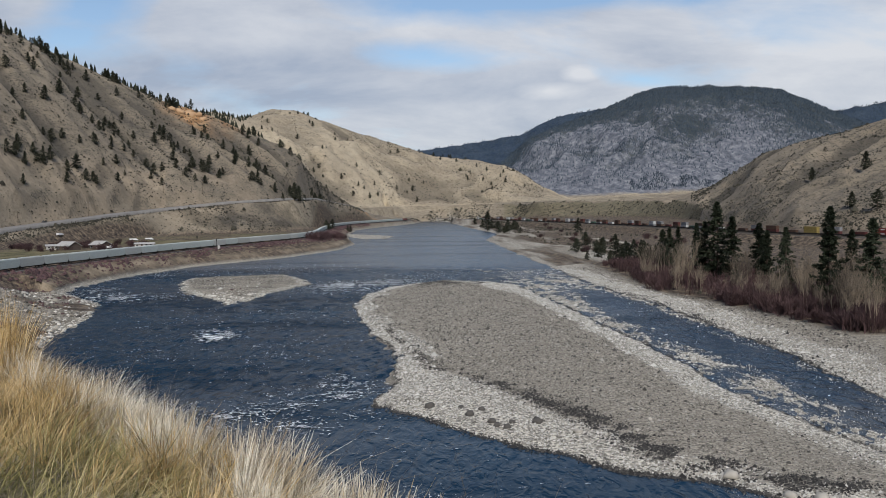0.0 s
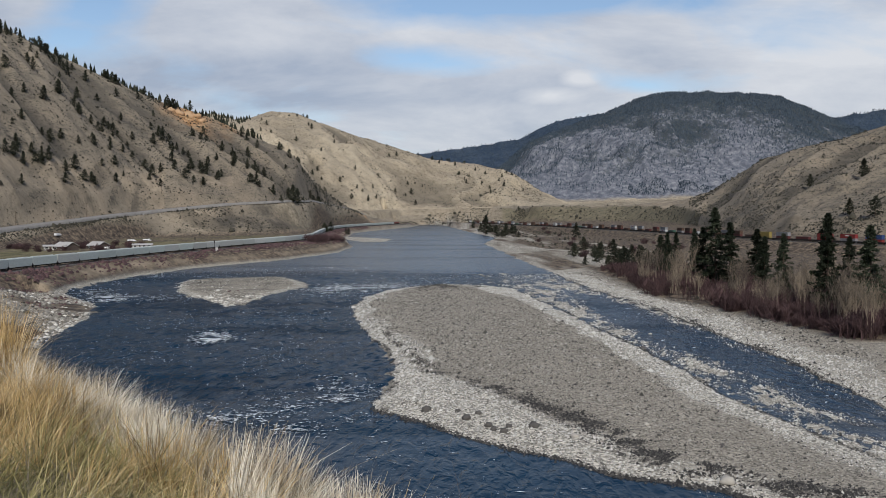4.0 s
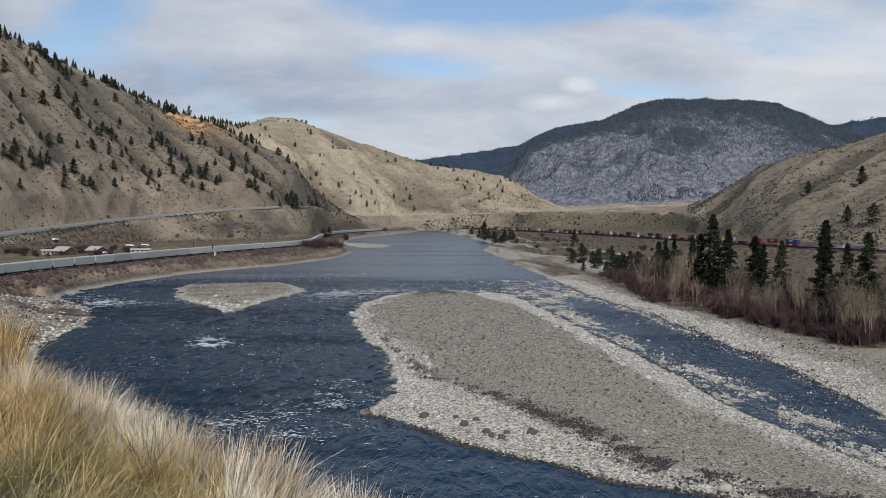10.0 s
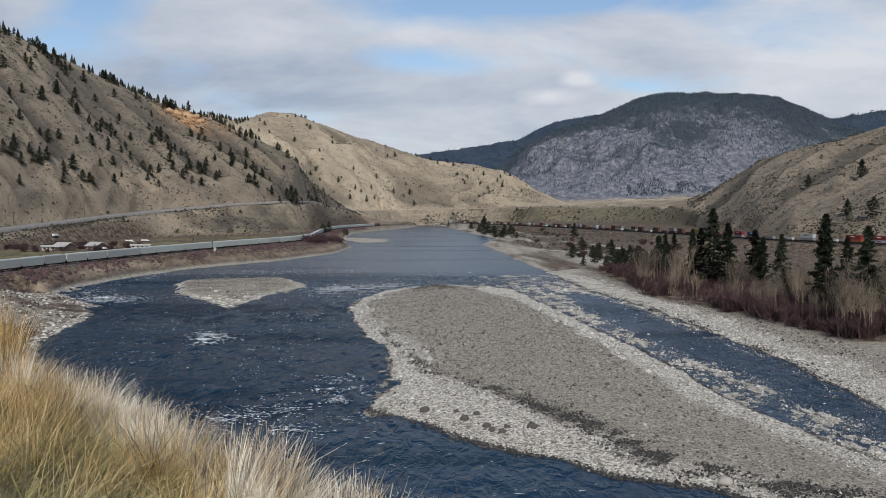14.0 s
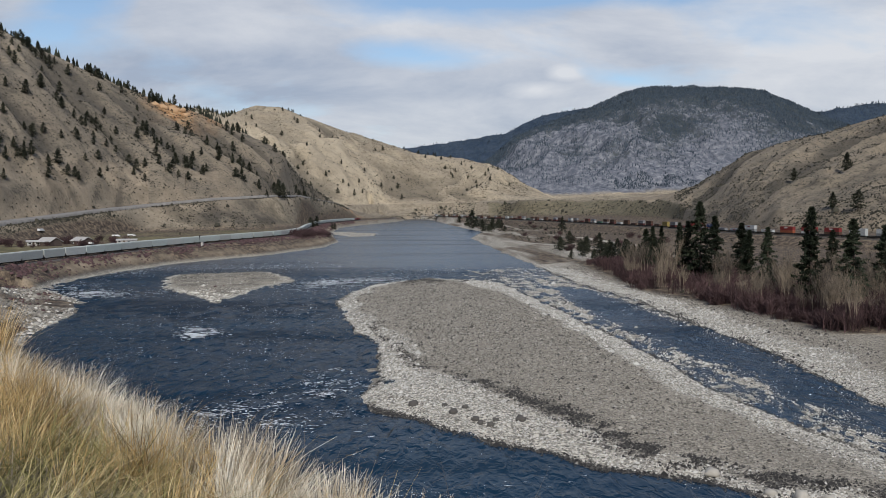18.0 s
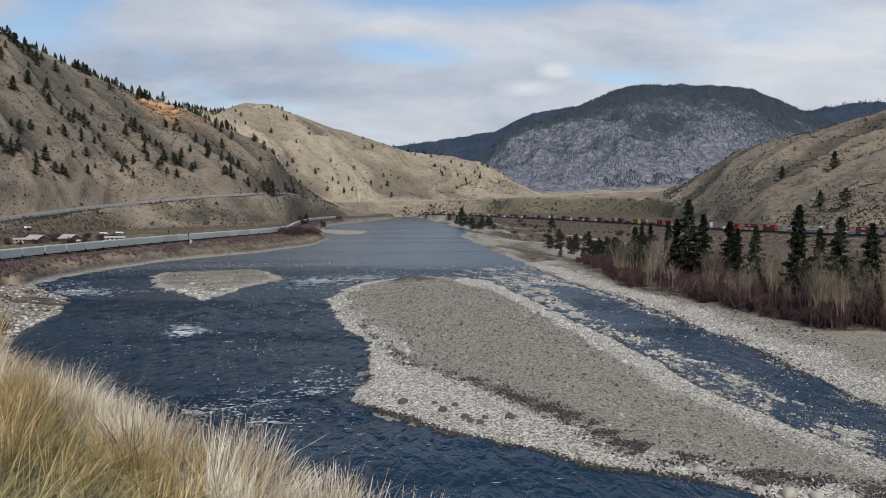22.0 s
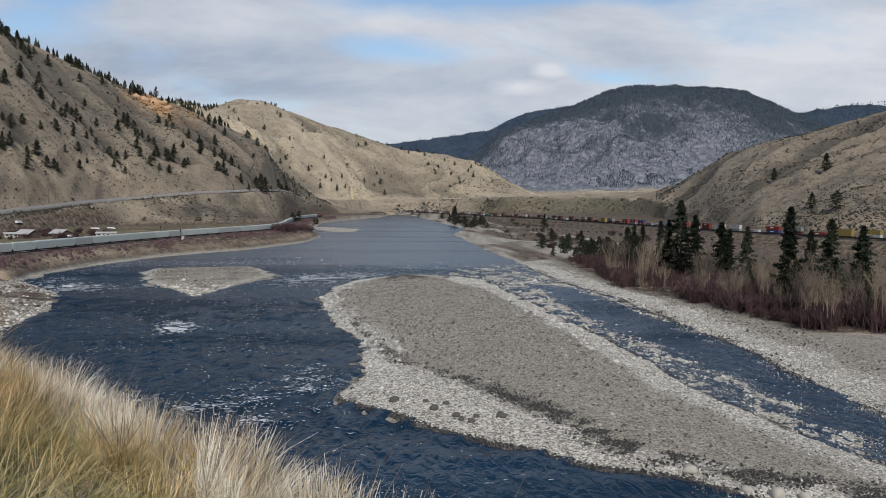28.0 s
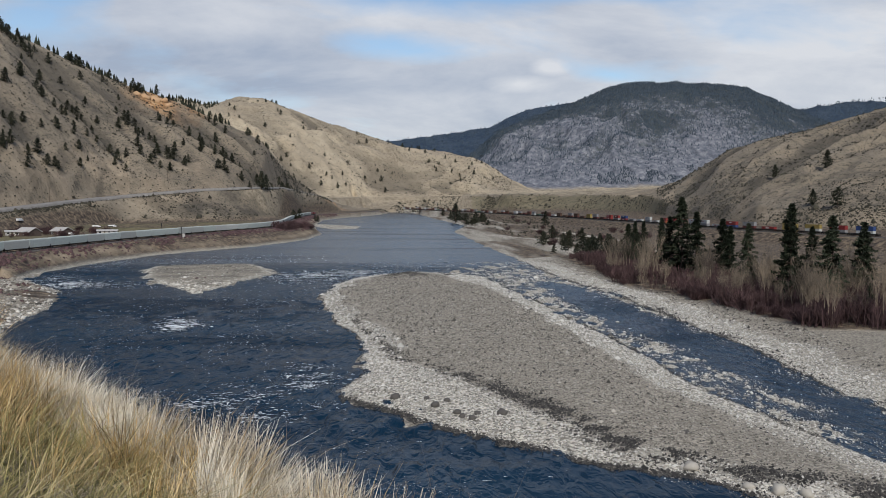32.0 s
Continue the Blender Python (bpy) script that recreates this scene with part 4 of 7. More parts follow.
MAT_HOPPER = hopper_paint()
MAT_UNDER = plain("train_underside", (0.028, 0.026, 0.024), 0.7, 0.2, 0.3)
MAT_ROOF = plain("hopper_roof", (0.52, 0.54, 0.52), 0.6, 0.0, 0.2)
MAT_ENGINE = plain("engine_red", (0.17, 0.040, 0.034), 0.45, 0.0, 0.2)
MAT_BLACK = plain("engine_black", (0.02, 0.02, 0.02), 0.6, 0.0, 0.3)
MAT_GLASS_DARK = plain("dark_window", (0.015, 0.018, 0.02), 0.15, 0.0, 0.2)
TRAIN_KEYS = []


def bogie(bm, x):
    for y in (-0.95, 0.95):
        box(bm, x, y, 0.62, 2.5, 0.16, 0.34, 0.05)
    for dx in (-0.9, 0.9):
        for y in (-0.75, 0.75):
            bmesh.ops.create_cone(bm, cap_ends=True, segments=12, radius1=0.46, radius2=0.46, depth=0.13,
                                  matrix=Matrix.Translation((x + dx, y, 0.46)) @ Matrix.Rotation(radians(90), 4, "X"))
    box(bm, x, 0, 0.72, 0.5, 1.8, 0.3)


def hopper_car():
    root = new("hopper_car")
    tagged(root, "grey-green covered hopper wagon in a moving freight train", "wagon", "hoppers of the western train")
    bm = bmesh.new()
    prism(bm, [(-8.55, 4.25), (-8.45, 4.4), (8.45, 4.4), (8.55, 4.25), (8.55, 1.95), (7.8, 0.95), (-7.8, 0.95), (-8.55, 1.95)], 1.5, 0.12)
    part("body", bm, MAT_HOPPER, root)
    bm = bmesh.new()
    box(bm, 0, 0, 4.5, 15.0, 0.9, 0.16, 0.05)
    for x in range(-7, 8, 2):
        box(bm, x, 0, 4.62, 1.2, 0.62, 0.12, 0.04)
    part("roof_walkway", bm, MAT_ROOF, root, "pale roof walkway with round hatches")
    bm = bmesh.new()
    box(bm, 0, 0, 1.05, 17.0, 0.7, 0.4, 0.03)
    for x in (-7.6, 7.6):
        box(bm, x * 1.06, 0, 1.55, 1.2, 2.6, 1.2, 0.05)
    box(bm, 0, 1.4, 1.2, 16.4, 0.12, 0.22)
    box(bm, 0, -1.4, 1.2, 16.4, 0.12, 0.22)
    part("underframe", bm, MAT_UNDER, root)
    for x in (-8.4, 8.4):
        bm = bmesh.new()
        for y in (-1.2, 1.2):
            rod(bm, (x, y, 1.0), (x, y, 4.2), 0.05, 0.05, 5)
        for z in np.arange(1.3, 4.2, 0.4):
            rod(bm, (x, -1.35, z), (x, -0.9, z), 0.025, 0.025, 4)
        box(bm, x, 0, 1.32, 0.3, 2.6, 0.1)
        part("end_ladder", bm, MAT_UNDER, root)
    for x in (-3.9, 0, 3.9):
        bm = bmesh.new()
        prism(bm, [(x - 1.6, 1.2), (x + 1.6, 1.2), (x + 0.5, 0.45), (x - 0.5, 0.45)], 0.9)
        part("outlet", bm, MAT_UNDER, root)
    for x in (-6.5, 6.5):
        bm = bmesh.new()
        bogie(bm, x)
        part("bogie", bm, MAT_UNDER, root)
    return root


def engine():
    root = new("locomotive")
    tagged(root, "red diesel locomotive with black running gear on the train", "locomotive", "locomotives")
    bm = bmesh.new()
    box(bm, -1.2, 0, 3.0, 15.6, 2.3, 2.7, 0.15)
    part("hood", bm, MAT_ENGINE, root)
    bm = bmesh.new()
    box(bm, 7.7, 0, 3.05, 2.6, 3.0, 3.0, 0.2)
    part("cab", bm, MAT_ENGINE, root)
    bm = bmesh.new()
    box(bm, 9.9, 0, 2.3, 1.8, 1.9, 1.5, 0.2)
    part("nose", bm, MAT_ENGINE, root)
    bm = bmesh.new()
    box(bm, 8.99, 0, 3.9, 0.06, 2.5, 0.6)
    part("windscreen", bm, MAT_GLASS_DARK, root)
    bm = bmesh.new()
    box(bm, 0, 0, 1.4, 21.5, 3.0, 0.35, 0.05)
    box(bm, 0, 0, 0.85, 6.0, 2.6, 0.9, 0.2)
    part("underframe", bm, MAT_BLACK, root)
    for x in (-6.5, 6.5):
        bm = bmesh.new()
        bogie(bm, x)
        part("bogie", bm, MAT_BLACK, root)
    for x in (-8.5, -5.5, -2.0):
        bm = bmesh.new()
        box(bm, x, 0, 4.5, 1.8, 1.6, 0.3, 0.08)
        part("roof_fan", bm, MAT_BLACK, root)
    return root


HOPPER_PITCH, WEST_SPEED = 17.2, 14.5


def west_train():
    tail = nearest_s(LEFT_LINE, LEFT_S, -105, 1589) + 9 * WEST_SPEED
    exit_s = nearest_s(LEFT_LINE, LEFT_S, -172.5, 250)
    first_engine, first_hopper = engine(), hopper_car()
    d, i = tail, 0
    made = 0
    while d > exit_s:
        if i < 2:
            ob = first_engine if i == 0 else copy_thing(first_engine, Matrix())
            step = 22.5
        else:
            ob = first_hopper if i == 2 else copy_thing(first_hopper, Matrix())
            step = HOPPER_PITCH
        TRAIN_KEYS.append((ob, "west", d - step / 2, 0.0, 12.6))
        d -= step
        i += 1


west_train()

CONTAINER_PAINT = {"red": (0.20, 0.030, 0.028), "darkred": (0.085, 0.026, 0.024), "blue": (0.030, 0.058, 0.16), "white": (0.42, 0.43, 0.42), "grey": (0.21, 0.215, 0.22),
                   "yellow": (0.25, 0.19, 0.06), "brown": (0.080, 0.046, 0.032), "orange": (0.28, 0.085, 0.04), "green": (0.045, 0.10, 0.075)}
MAT_BOX = {k: plain("container_" + k, c, 0.6, 0.0, 0.22, 0.7) for k, c in CONTAINER_PAINT.items()}
MAT_MARK = plain("container_lettering", (0.70, 0.70, 0.68), 0.6)


def container(colour):
    root = new("shipping_container")
    word = {"darkred": "dark red"}.get(colour, colour)
    tagged(root, word + " ribbed steel shipping container on a moving train", "container", "containers")
    bm = bmesh.new()
    box(bm, 0, 0, 1.3, 12.1, 2.34, 2.5)
    for x in np.arange(-5.7, 5.8, 0.6):
        for y in (-1.19, 1.19):
            box(bm, x, y, 1.3, 0.3, 0.05, 2.3)
    part("box", bm, MAT_BOX[colour], root)
    for y in (-1.2, 1.2):
        for z in (0.08, 2.52):
            bm = bmesh.new()
            box(bm, 0, y, z, 12.19, 0.1, 0.16)
            part("side_rail", bm, MAT_BOX[colour], root)
    for x in (-6.06, 6.06):
        bm = bmesh.new()
        for y in (-0.6, 0.6):
            box(bm, x, y, 1.3, 0.07, 1.1, 2.3, 0.02)
        part("end_door", bm, MAT_BOX[colour], root)
    if colour in ("blue", "red", "white"):
        for y in (-1.225, 1.225):
            bm = bmesh.new()
            box(bm, 0.5, y, 1.7, 3.2, 0.02, 0.6)
            part("lettering", bm, MAT_BOX["red"] if colour == "white" else MAT_MARK, root, "block of plain lettering")
    return root


def well_car():
    root = new("well_car")
    tagged(root, "low dark steel well wagon under stacked containers", "wagon", "wagons of the eastern train")
    for y in (-1.35, 1.35):
        bm = bmesh.new()
        prism(bm, [(-9.6, 1.3), (-6.6, 1.5), (6.6, 1.5), (9.6, 1.3), (9.6, 1.0), (6.8, 0.9), (6.3, 0.35), (-6.3, 0.35), (-6.8, 0.9), (-9.6, 1.0)], 0.09)
        bmesh.ops.translate(bm, vec=(0, y, 0), verts=bm.verts)
        part("side_sill", bm, MAT_UNDER, root)
    bm = bmesh.new()
    box(bm, 0, 0, 0.4, 12.4, 2.6, 0.12)
    part("floor_plate", bm, MAT_UNDER, root)
    for x in (-8.0, 8.0):
        bm = bmesh.new()
        box(bm, x, 0, 1.15, 3.0, 2.6, 0.3)
        part("end_deck", bm, MAT_UNDER, root)
        bm = bmesh.new()
        bogie(bm, x + math.copysign(0.6, x))
        part("bogie", bm, MAT_UNDER, root)
    return root


WELL_PITCH, EAST_SPEED = 20.2, 11.5
# lower and upper box of the wagons that pass, from the one beside the tall pines at the start
STACKS = ["yellow yellow", "darkred grey", "darkred -", "red red", "grey red", "red blue", "grey -", "white -", "grey white", "white -", "orange red", "white red",
          "brown red", "white white", "grey white", "white -", "blue red", "darkred grey", "red -", "yellow yellow", "white yellow", "grey red", "white blue"]
AHEAD = ["grey white", "brown -", "darkred brown", "darkred grey", "brown -", "brown brown", "white -", "darkred brown", "grey brown", "green -", "white grey", "brown darkred", "darkred -", "brown grey"]


def east_train():
    start = nearest_s(RIGHT_LINE, RIGHT_S, 252, 532) + WELL_PITCH
    boxes = {k: container(k) for k in CONTAINER_PAINT}
    fresh = set(boxes)
    car = well_car()
    used = False
    for k in range(-52, len(STACKS)):
        pair = STACKS[k] if k >= 0 else AHEAD[-k % len(AHEAD)]
        d = start - k * WELL_PITCH
        ob = copy_thing(car, Matrix()) if used else car
        used = True
        TRAIN_KEYS.append((ob, "east", d, 0.0, 16.0))
        for lift, colour in zip((0.48, 3.1), pair.split()):
            if colour == "-":
                continue
            ob = boxes[colour] if colour in fresh else copy_thing(boxes[colour], Matrix())
            fresh.discard(colour)
            TRAIN_KEYS.append((ob, "east", d, lift, 16.0))
    for colour in fresh:
        for ob in (*boxes[colour].children, boxes[colour]):
            bpy.data.objects.remove(ob)


east_train()

# ---- trees and shrubs ----
def leaf_paint(name, dark, light, rough=0.85, per="island"):
    n = Nodes(name, rough, 0.0, 0.2)
    f = n.math("ADD", n.math("MULTIPLY", n.island() if per == "island" else n.noise(1.0, 3.0), 0.6), n.math("MULTIPLY", n.random(), 0.4))
    return n.colour(n.ramp(f, (0.15, dark), (0.85, light)))


MAT_NEEDLE = leaf_paint("pine_needles", (0.014, 0.021, 0.013), (0.054, 0.066, 0.040))
MAT_FIR = leaf_paint("hill_fir_needles", (0.014, 0.018, 0.012), (0.048, 0.052, 0.032))
# needle colour blued to stand in for distance haze
MAT_HAZE_FIR = leaf_paint("haze_fir_needles", (0.028, 0.044, 0.062), (0.072, 0.096, 0.122))
MAT_BARK = plain("pine_bark", (0.085, 0.062, 0.047), 0.95, vary=0.35, scale=4.0)
MAT_ASPEN = leaf_paint("bare_pale_bark", (0.062, 0.050, 0.042), (0.33, 0.270, 0.200))
MAT_TWIG = leaf_paint("reddish_twigs", (0.028, 0.018, 0.019), (0.110, 0.066, 0.066))
MAT_SAGE = leaf_paint("sagebrush", (0.022, 0.021, 0.016), (0.070, 0.064, 0.046))


class Strips:
    """Gathers thin triangles and tubes for one mesh."""

    def __init__(self):
        self.v, self.f = [], []

    def tri(self, a, b, c):
        k = len(self.v)
        self.v += [a, b, c]
        self.f.append((k, k + 1, k + 2))

    def tube(self, a, b, r0, r1, sides=3, twist=0.0):
        a, b = np.asarray(a, float), np.asarray(b, float)
        d = b - a
        d = d / (np.linalg.norm(d) + 1e-9)
        u = np.cross(d, (0.3, 0.9, 0.2))
        u /= np.linalg.norm(u) + 1e-9
        w = np.cross(d, u)
        k = len(self.v)
        for p, r in ((a, r0), (b, r1)):
            for i in range(sides):
                t = twist + 2 * math.pi * i / sides
                self.v.append(p + r * (u * math.cos(t) + w * math.sin(t)))
        for i in range(sides):
            j = (i + 1) % sides
            self.f += [(k + i, k + j, k + sides + j), (k + i, k + sides + j, k + sides + i)]

    def mesh(self, name, material):
        me = bpy.data.meshes.new(name)
        me.from_pydata([tuple(map(float, p)) for p in self.v], [], self.f)
        me.materials.append(material)
        return me


def child(name, me, root):
    ob = new(name, me)
    ob.parent = root
    return ob


def small_fir(seed, slim):
    """A hillside conifer of unit height: trunk, and whorls of drooping sprays."""
    rng = random.Random(seed)
    root = new("conifer")
    t = Strips()
    t.tube((0, 0, -0.03), (0, 0, 0.55), 0.022, 0.012, 5)
    t.tube((0, 0, 0.55), (0, 0, 1.0), 0.012, 0.002, 4)
    child("trunk", t.mesh("fir_trunk", MAT_BARK), root)
    c = Strips()
    levels = 13
    for k in range(levels):
        z = 0.13 + 0.85 * k / (levels - 1)
        reach = slim * min(1.0, (1 - z) * 1.75 + 0.05) ** 0.85 * (0.7 + 0.3 * min(1, z * 3)) * rng.uniform(0.65, 1.2)
        for i in range(8):
            a = rng.uniform(0, 2 * math.pi)
            r = reach * rng.uniform(0.45, 1.2)
            out = np.array((math.cos(a), math.sin(a), rng.uniform(-0.35, 0.05)))
            for s in (0.35, 0.7, 1.0):
                hub = out * r * s + np.array((0, 0, z))
                for q in range(3):
                    d = np.array((rng.gauss(0, 1), rng.gauss(0, 1), rng.gauss(0.1, 0.7)))
                    d = d / np.linalg.norm(d) * rng.uniform(0.05, 0.10)
                    w = np.cross(d, (rng.gauss(0, 1), rng.gauss(0, 1), rng.gauss(0, 1)))
                    w = w / (np.linalg.norm(w) + 1e-9) * 0.026
                    c.tri(hub - w, hub + w, hub + d)
    child("crown", c.mesh("fir_crown", MAT_FIR), root)
    return root


def tall_pine(seed, broad=0.20):
    """A ponderosa-like pine of unit height with tufted boughs."""
    rng = random.Random(seed)
    root = new("pine_tree")
    t = Strips()
    lean = (rng.uniform(-0.012, 0.012), rng.uniform(-0.012, 0.012))
    t.tube((0, 0, -0.02), (lean[0], lean[1], 0.5), 0.017, 0.011, 8)
    t.tube((lean[0], lean[1], 0.5), (0, 0, 0.98), 0.011, 0.002, 6)
    c = Strips()
    levels = 24
    for k in range(levels):
        s = k / (levels - 1)
        z = 0.13 + 0.86 * s
        shape = (0.55 + 0.50 * min(1.0, s * 3.2)) * (1.0 - s) ** 0.72 + 0.05
        shape *= rng.uniform(0.62, 1.15)
        for i in range(8):
            if rng.random() < 0.12:
                continue
            a = rng.uniform(0, 2 * math.pi)
            r = broad * shape * rng.uniform(0.5, 1.15)
            dip = rng.uniform(-0.30, 0.16) * r
            end = np.array((math.cos(a) * r, math.sin(a) * r, z + dip))
            t.tube((lean[0] * (1 - s), lean[1] * (1 - s), z), end, 0.0030, 0.0009, 3)
            for reach in (0.5, 0.78, 1.0):
                hub = np.array((0, 0, z)) * (1 - reach) + end * reach
                for q in range(13):
                    d = np.array((rng.gauss(0, 1), rng.gauss(0, 1), rng.gauss(0.35, 0.6)))
                    d = d / np.linalg.norm(d) * rng.uniform(0.020, 0.042)
                    w = np.cross(d, (rng.gauss(0, 1), rng.gauss(0, 1), rng.gauss(0, 1)))
                    w = w / (np.linalg.norm(w) + 1e-9) * 0.0085
                    c.tri(hub - w, hub + w + d * 0.2, hub + d)
                    c.tri(hub + w, hub + d * 0.6 - w, hub + d * 1.05)
    child("trunk", t.mesh("pine_trunk", MAT_BARK), root)
    child("crown", c.mesh("pine_crown", MAT_NEEDLE), root)
    return root


def bare_tree(seed, stems=3):
    """A leafless riverside tree of unit height: pale stems and a haze of twigs."""
    rng = random.Random(seed)
    root = new("bare_tree")
    t, c = Strips(), Strips()

    def grow(p, d, length, r, depth):
        q = p + d * length
        (t if depth < 1 else c).tube(p, q, r, r * 0.62, 5 if depth < 1 else 3)
        if depth >= 3:
            return
        for i in range(5):
            s = rng.uniform(0.35, 1.0)
            nd = d + np.array((rng.gauss(0, 0.32), rng.gauss(0, 0.32), rng.uniform(0.1, 0.4)))
            nd /= np.linalg.norm(nd)
            grow(p + d * length * s, nd, length * rng.uniform(0.5, 0.72), r * 0.5, depth + 1)

    for i in range(stems):
        a = rng.uniform(0, 6.28)
        lean = rng.uniform(0.01, 0.11)
        d = np.array((math.cos(a) * lean, math.sin(a) * lean, 1.0))
        base = np.array((math.cos(a) * rng.uniform(0.02, 0.16), math.sin(a) * rng.uniform(0.02, 0.16), -0.02))
        grow(base, d / np.linalg.norm(d), rng.uniform(0.36, 0.58), 0.0060, 0)
    child("trunk", t.mesh("bare_trunk", MAT_ASPEN), root)
    child("twig_crown", c.mesh("bare_twigs", MAT_ASPEN), root)
    return root


def twig_shrub(seed):
    """A leafless reddish thicket of unit height."""
    rng = random.Random(seed)
    s = Strips()
    for i in range(38):
        a, tilt = rng.uniform(0, 6.28), abs(rng.gauss(0, 0.62))
        p = np.array((rng.gauss(0, 0.22), rng.gauss(0, 0.22), -0.03))
        d = np.array((math.cos(a) * tilt, math.sin(a) * tilt, 1.0))
        d /= np.linalg.norm(d)
        length = rng.uniform(0.55, 1.0)
        s.tube(p, p + d * length, 0.014, 0.007, 3)
        for k in range(7):
            q = p + d * length * rng.uniform(0.3, 1.0)
            e = d + np.array((rng.gauss(0, 0.6), rng.gauss(0, 0.6), rng.uniform(-0.1, 0.5)))
            e = e / np.linalg.norm(e) * rng.uniform(0.12, 0.34)
            s.tube(q, q + e, 0.013, 0.006, 3)
            f = e * 0.6 + np.array((rng.gauss(0, 0.08), rng.gauss(0, 0.08), 0.04))
            s.tube(q + e * 0.5, q + e * 0.5 + f, 0.011, 0.004, 3)
    return new("shrub", s.mesh("shrub", MAT_TWIG))


ROOTED = []


def settle():
    """Sets every plant down on the ground below it."""
    z = land(np.array([r[1] for r in ROOTED]), np.array([r[2] for r in ROOTED]))[0]
    for (ob, x, y, sink), h in zip(ROOTED, z):
        ob.location.z = float(h) - sink


def plant(proto, used, x, y, height, width=1.0, sink=0.0):
    """Sets one plant of a kind at a place; the first of a kind is the prototype itself."""
    m = pose(x, y, 0, 0, 0, random.uniform(0, 360))
    if proto.name in used:
        ob = copy_thing(proto, m)
    else:
        used.add(proto.name)
        ob = proto
        ob.matrix_basis = m
    ob.scale = (height * width, height * width, height)
    ROOTED.append((ob, x, y, sink))
    return ob


# conifers on the slopes of the first hill, single ones by their places
HILL_TREES = [(-379, 736), (-405, 864), (-392, 871), (-381, 858), (-372, 865), (-372, 897), (-370, 904), (-365, 865), (-363, 911), (-366, 906), (-353, 912), (-355, 933),
              (-357, 685), (-354, 673), (-356, 664), (-347, 695), (-345, 702), (-343, 711), (-348, 677), (-334, 722), (-354, 793), (-354, 825), (-349, 818), (-352, 863),
              (-340, 834), (-342, 872), (-333, 874), (-322, 881), (-308, 889), (-310, 932), (-317, 957), (-296, 900), (-287, 917), (-284, 895), (-290, 972), (-265, 960)]
HILL_TREES_EAST = [(-341, 961), (-342, 983), (-334, 973), (-335, 997), (-322, 986), (-314, 986), (-308, 986), (-320, 1049), (-322, 1096), (-304, 1050), (-279, 1030),
                   (-256, 993), (-261, 1021), (-275, 1145), (-246, 1050), (-231, 1016), (-228, 1035), (-412, 806), (-408, 775), (-325, 754), (-322, 754), (-327, 744),
                   (-207, 991), (-188, 942), (-175, 1015), (-180, 1130), (-142, 1019), (-143, 974), (-141, 981), (-129, 1100), (-131, 1086), (-230, 1002), (-230, 971), (-221, 978)]
SECOND_HILL_TREES = [(-242, 2234), (-189, 2169), (-332, 2215), (-409, 2271), (-504, 2255), (-508, 2349), (-474, 2248), (134, 2355), (-170, 2534), (-314, 2346), (-93, 2324),
                     (-79, 2244), (-294, 2475), (-391, 2426), (-402, 2440), (-328, 2123), (-269, 2112), (-233, 2056), (-210, 2107), (-193, 2079), (-176, 2124), (-225, 2113),
                     (-149, 2566), (-106, 2385), (45, 2534), (62, 2486), (112, 2460), (176, 2402), (183, 2014), (310, 588), (307, 619), (359, 803), (377, 735)]


def hill_conifers():
    random.seed(11)
    rng = np.random.default_rng(11)
    kinds = [small_fir(i, 0.30 + 0.05 * (i % 4)) for i in range(6)]
    for k in kinds:
        tagged(k, "dark green conifer standing alone on a dry buff hillside", "tree", "hillside conifers")
    used = set()
    spots = [(x, y, random.uniform(8, 13)) for x, y in HILL_TREES + HILL_TREES_EAST] + [(x, y, random.uniform(10, 17)) for x, y in SECOND_HILL_TREES]
    spots += [(-179, 968, 21), (-177, 985, 17)]
    # dense wood along the skyline and a scatter below it
    u = rng.uniform(-0.60, -0.14, 2600)
    f = rng.uniform(0.1, 1.0, 2600)
    yy = np.interp(u, [c[0] for c in BENCH], [c[1] for c in BENCH]) * (1 - f) + np.interp(u, [c[0] for c in CREST], [c[1] for c in CREST]) * f
    xx = u * yy
    clump = fbm(xx / 60.0, yy / 60.0, 3, 101)
    want = np.clip((f - 0.80) * 4.5, 0, 1) * np.clip((-u - 0.22) * 5, 0.25, 1) * np.clip(0.5 + 2.2 * clump, 0, 1) * 0.55 + 0.040
    keep = rng.random(2600) < want
    spots += [(a, b, h) for a, b, h in zip(xx[keep][:185], yy[keep][:185], rng.uniform(6, 15, 200))]
    u = rng.uniform(-0.30, 0.10, 1500)
    f = rng.uniform(0.15, 1.0, 1500)
    yy = np.interp(u, [c[0] for c in FOOT], [c[1] for c in FOOT]) * (1 - f) + np.interp(u, [c[0] for c in SECOND], [c[1] for c in SECOND]) * f
    xx = u * yy
    clump = fbm(xx / 110.0, yy / 110.0, 3, 103)
    keep = rng.random(1500) < np.clip(clump * 0.8, 0, 1) * (0.35 + 0.6 * (f > 0.85))
    spots += [(a, b, h) for a, b, h in zip(xx[keep][:78], yy[keep][:78], rng.uniform(9, 15, 200))]
    for i, (x, y, h) in enumerate(spots):
        plant(kinds[i % 6], used, x, y, h, random.uniform(0.85, 1.2), 0.3)


hill_conifers()


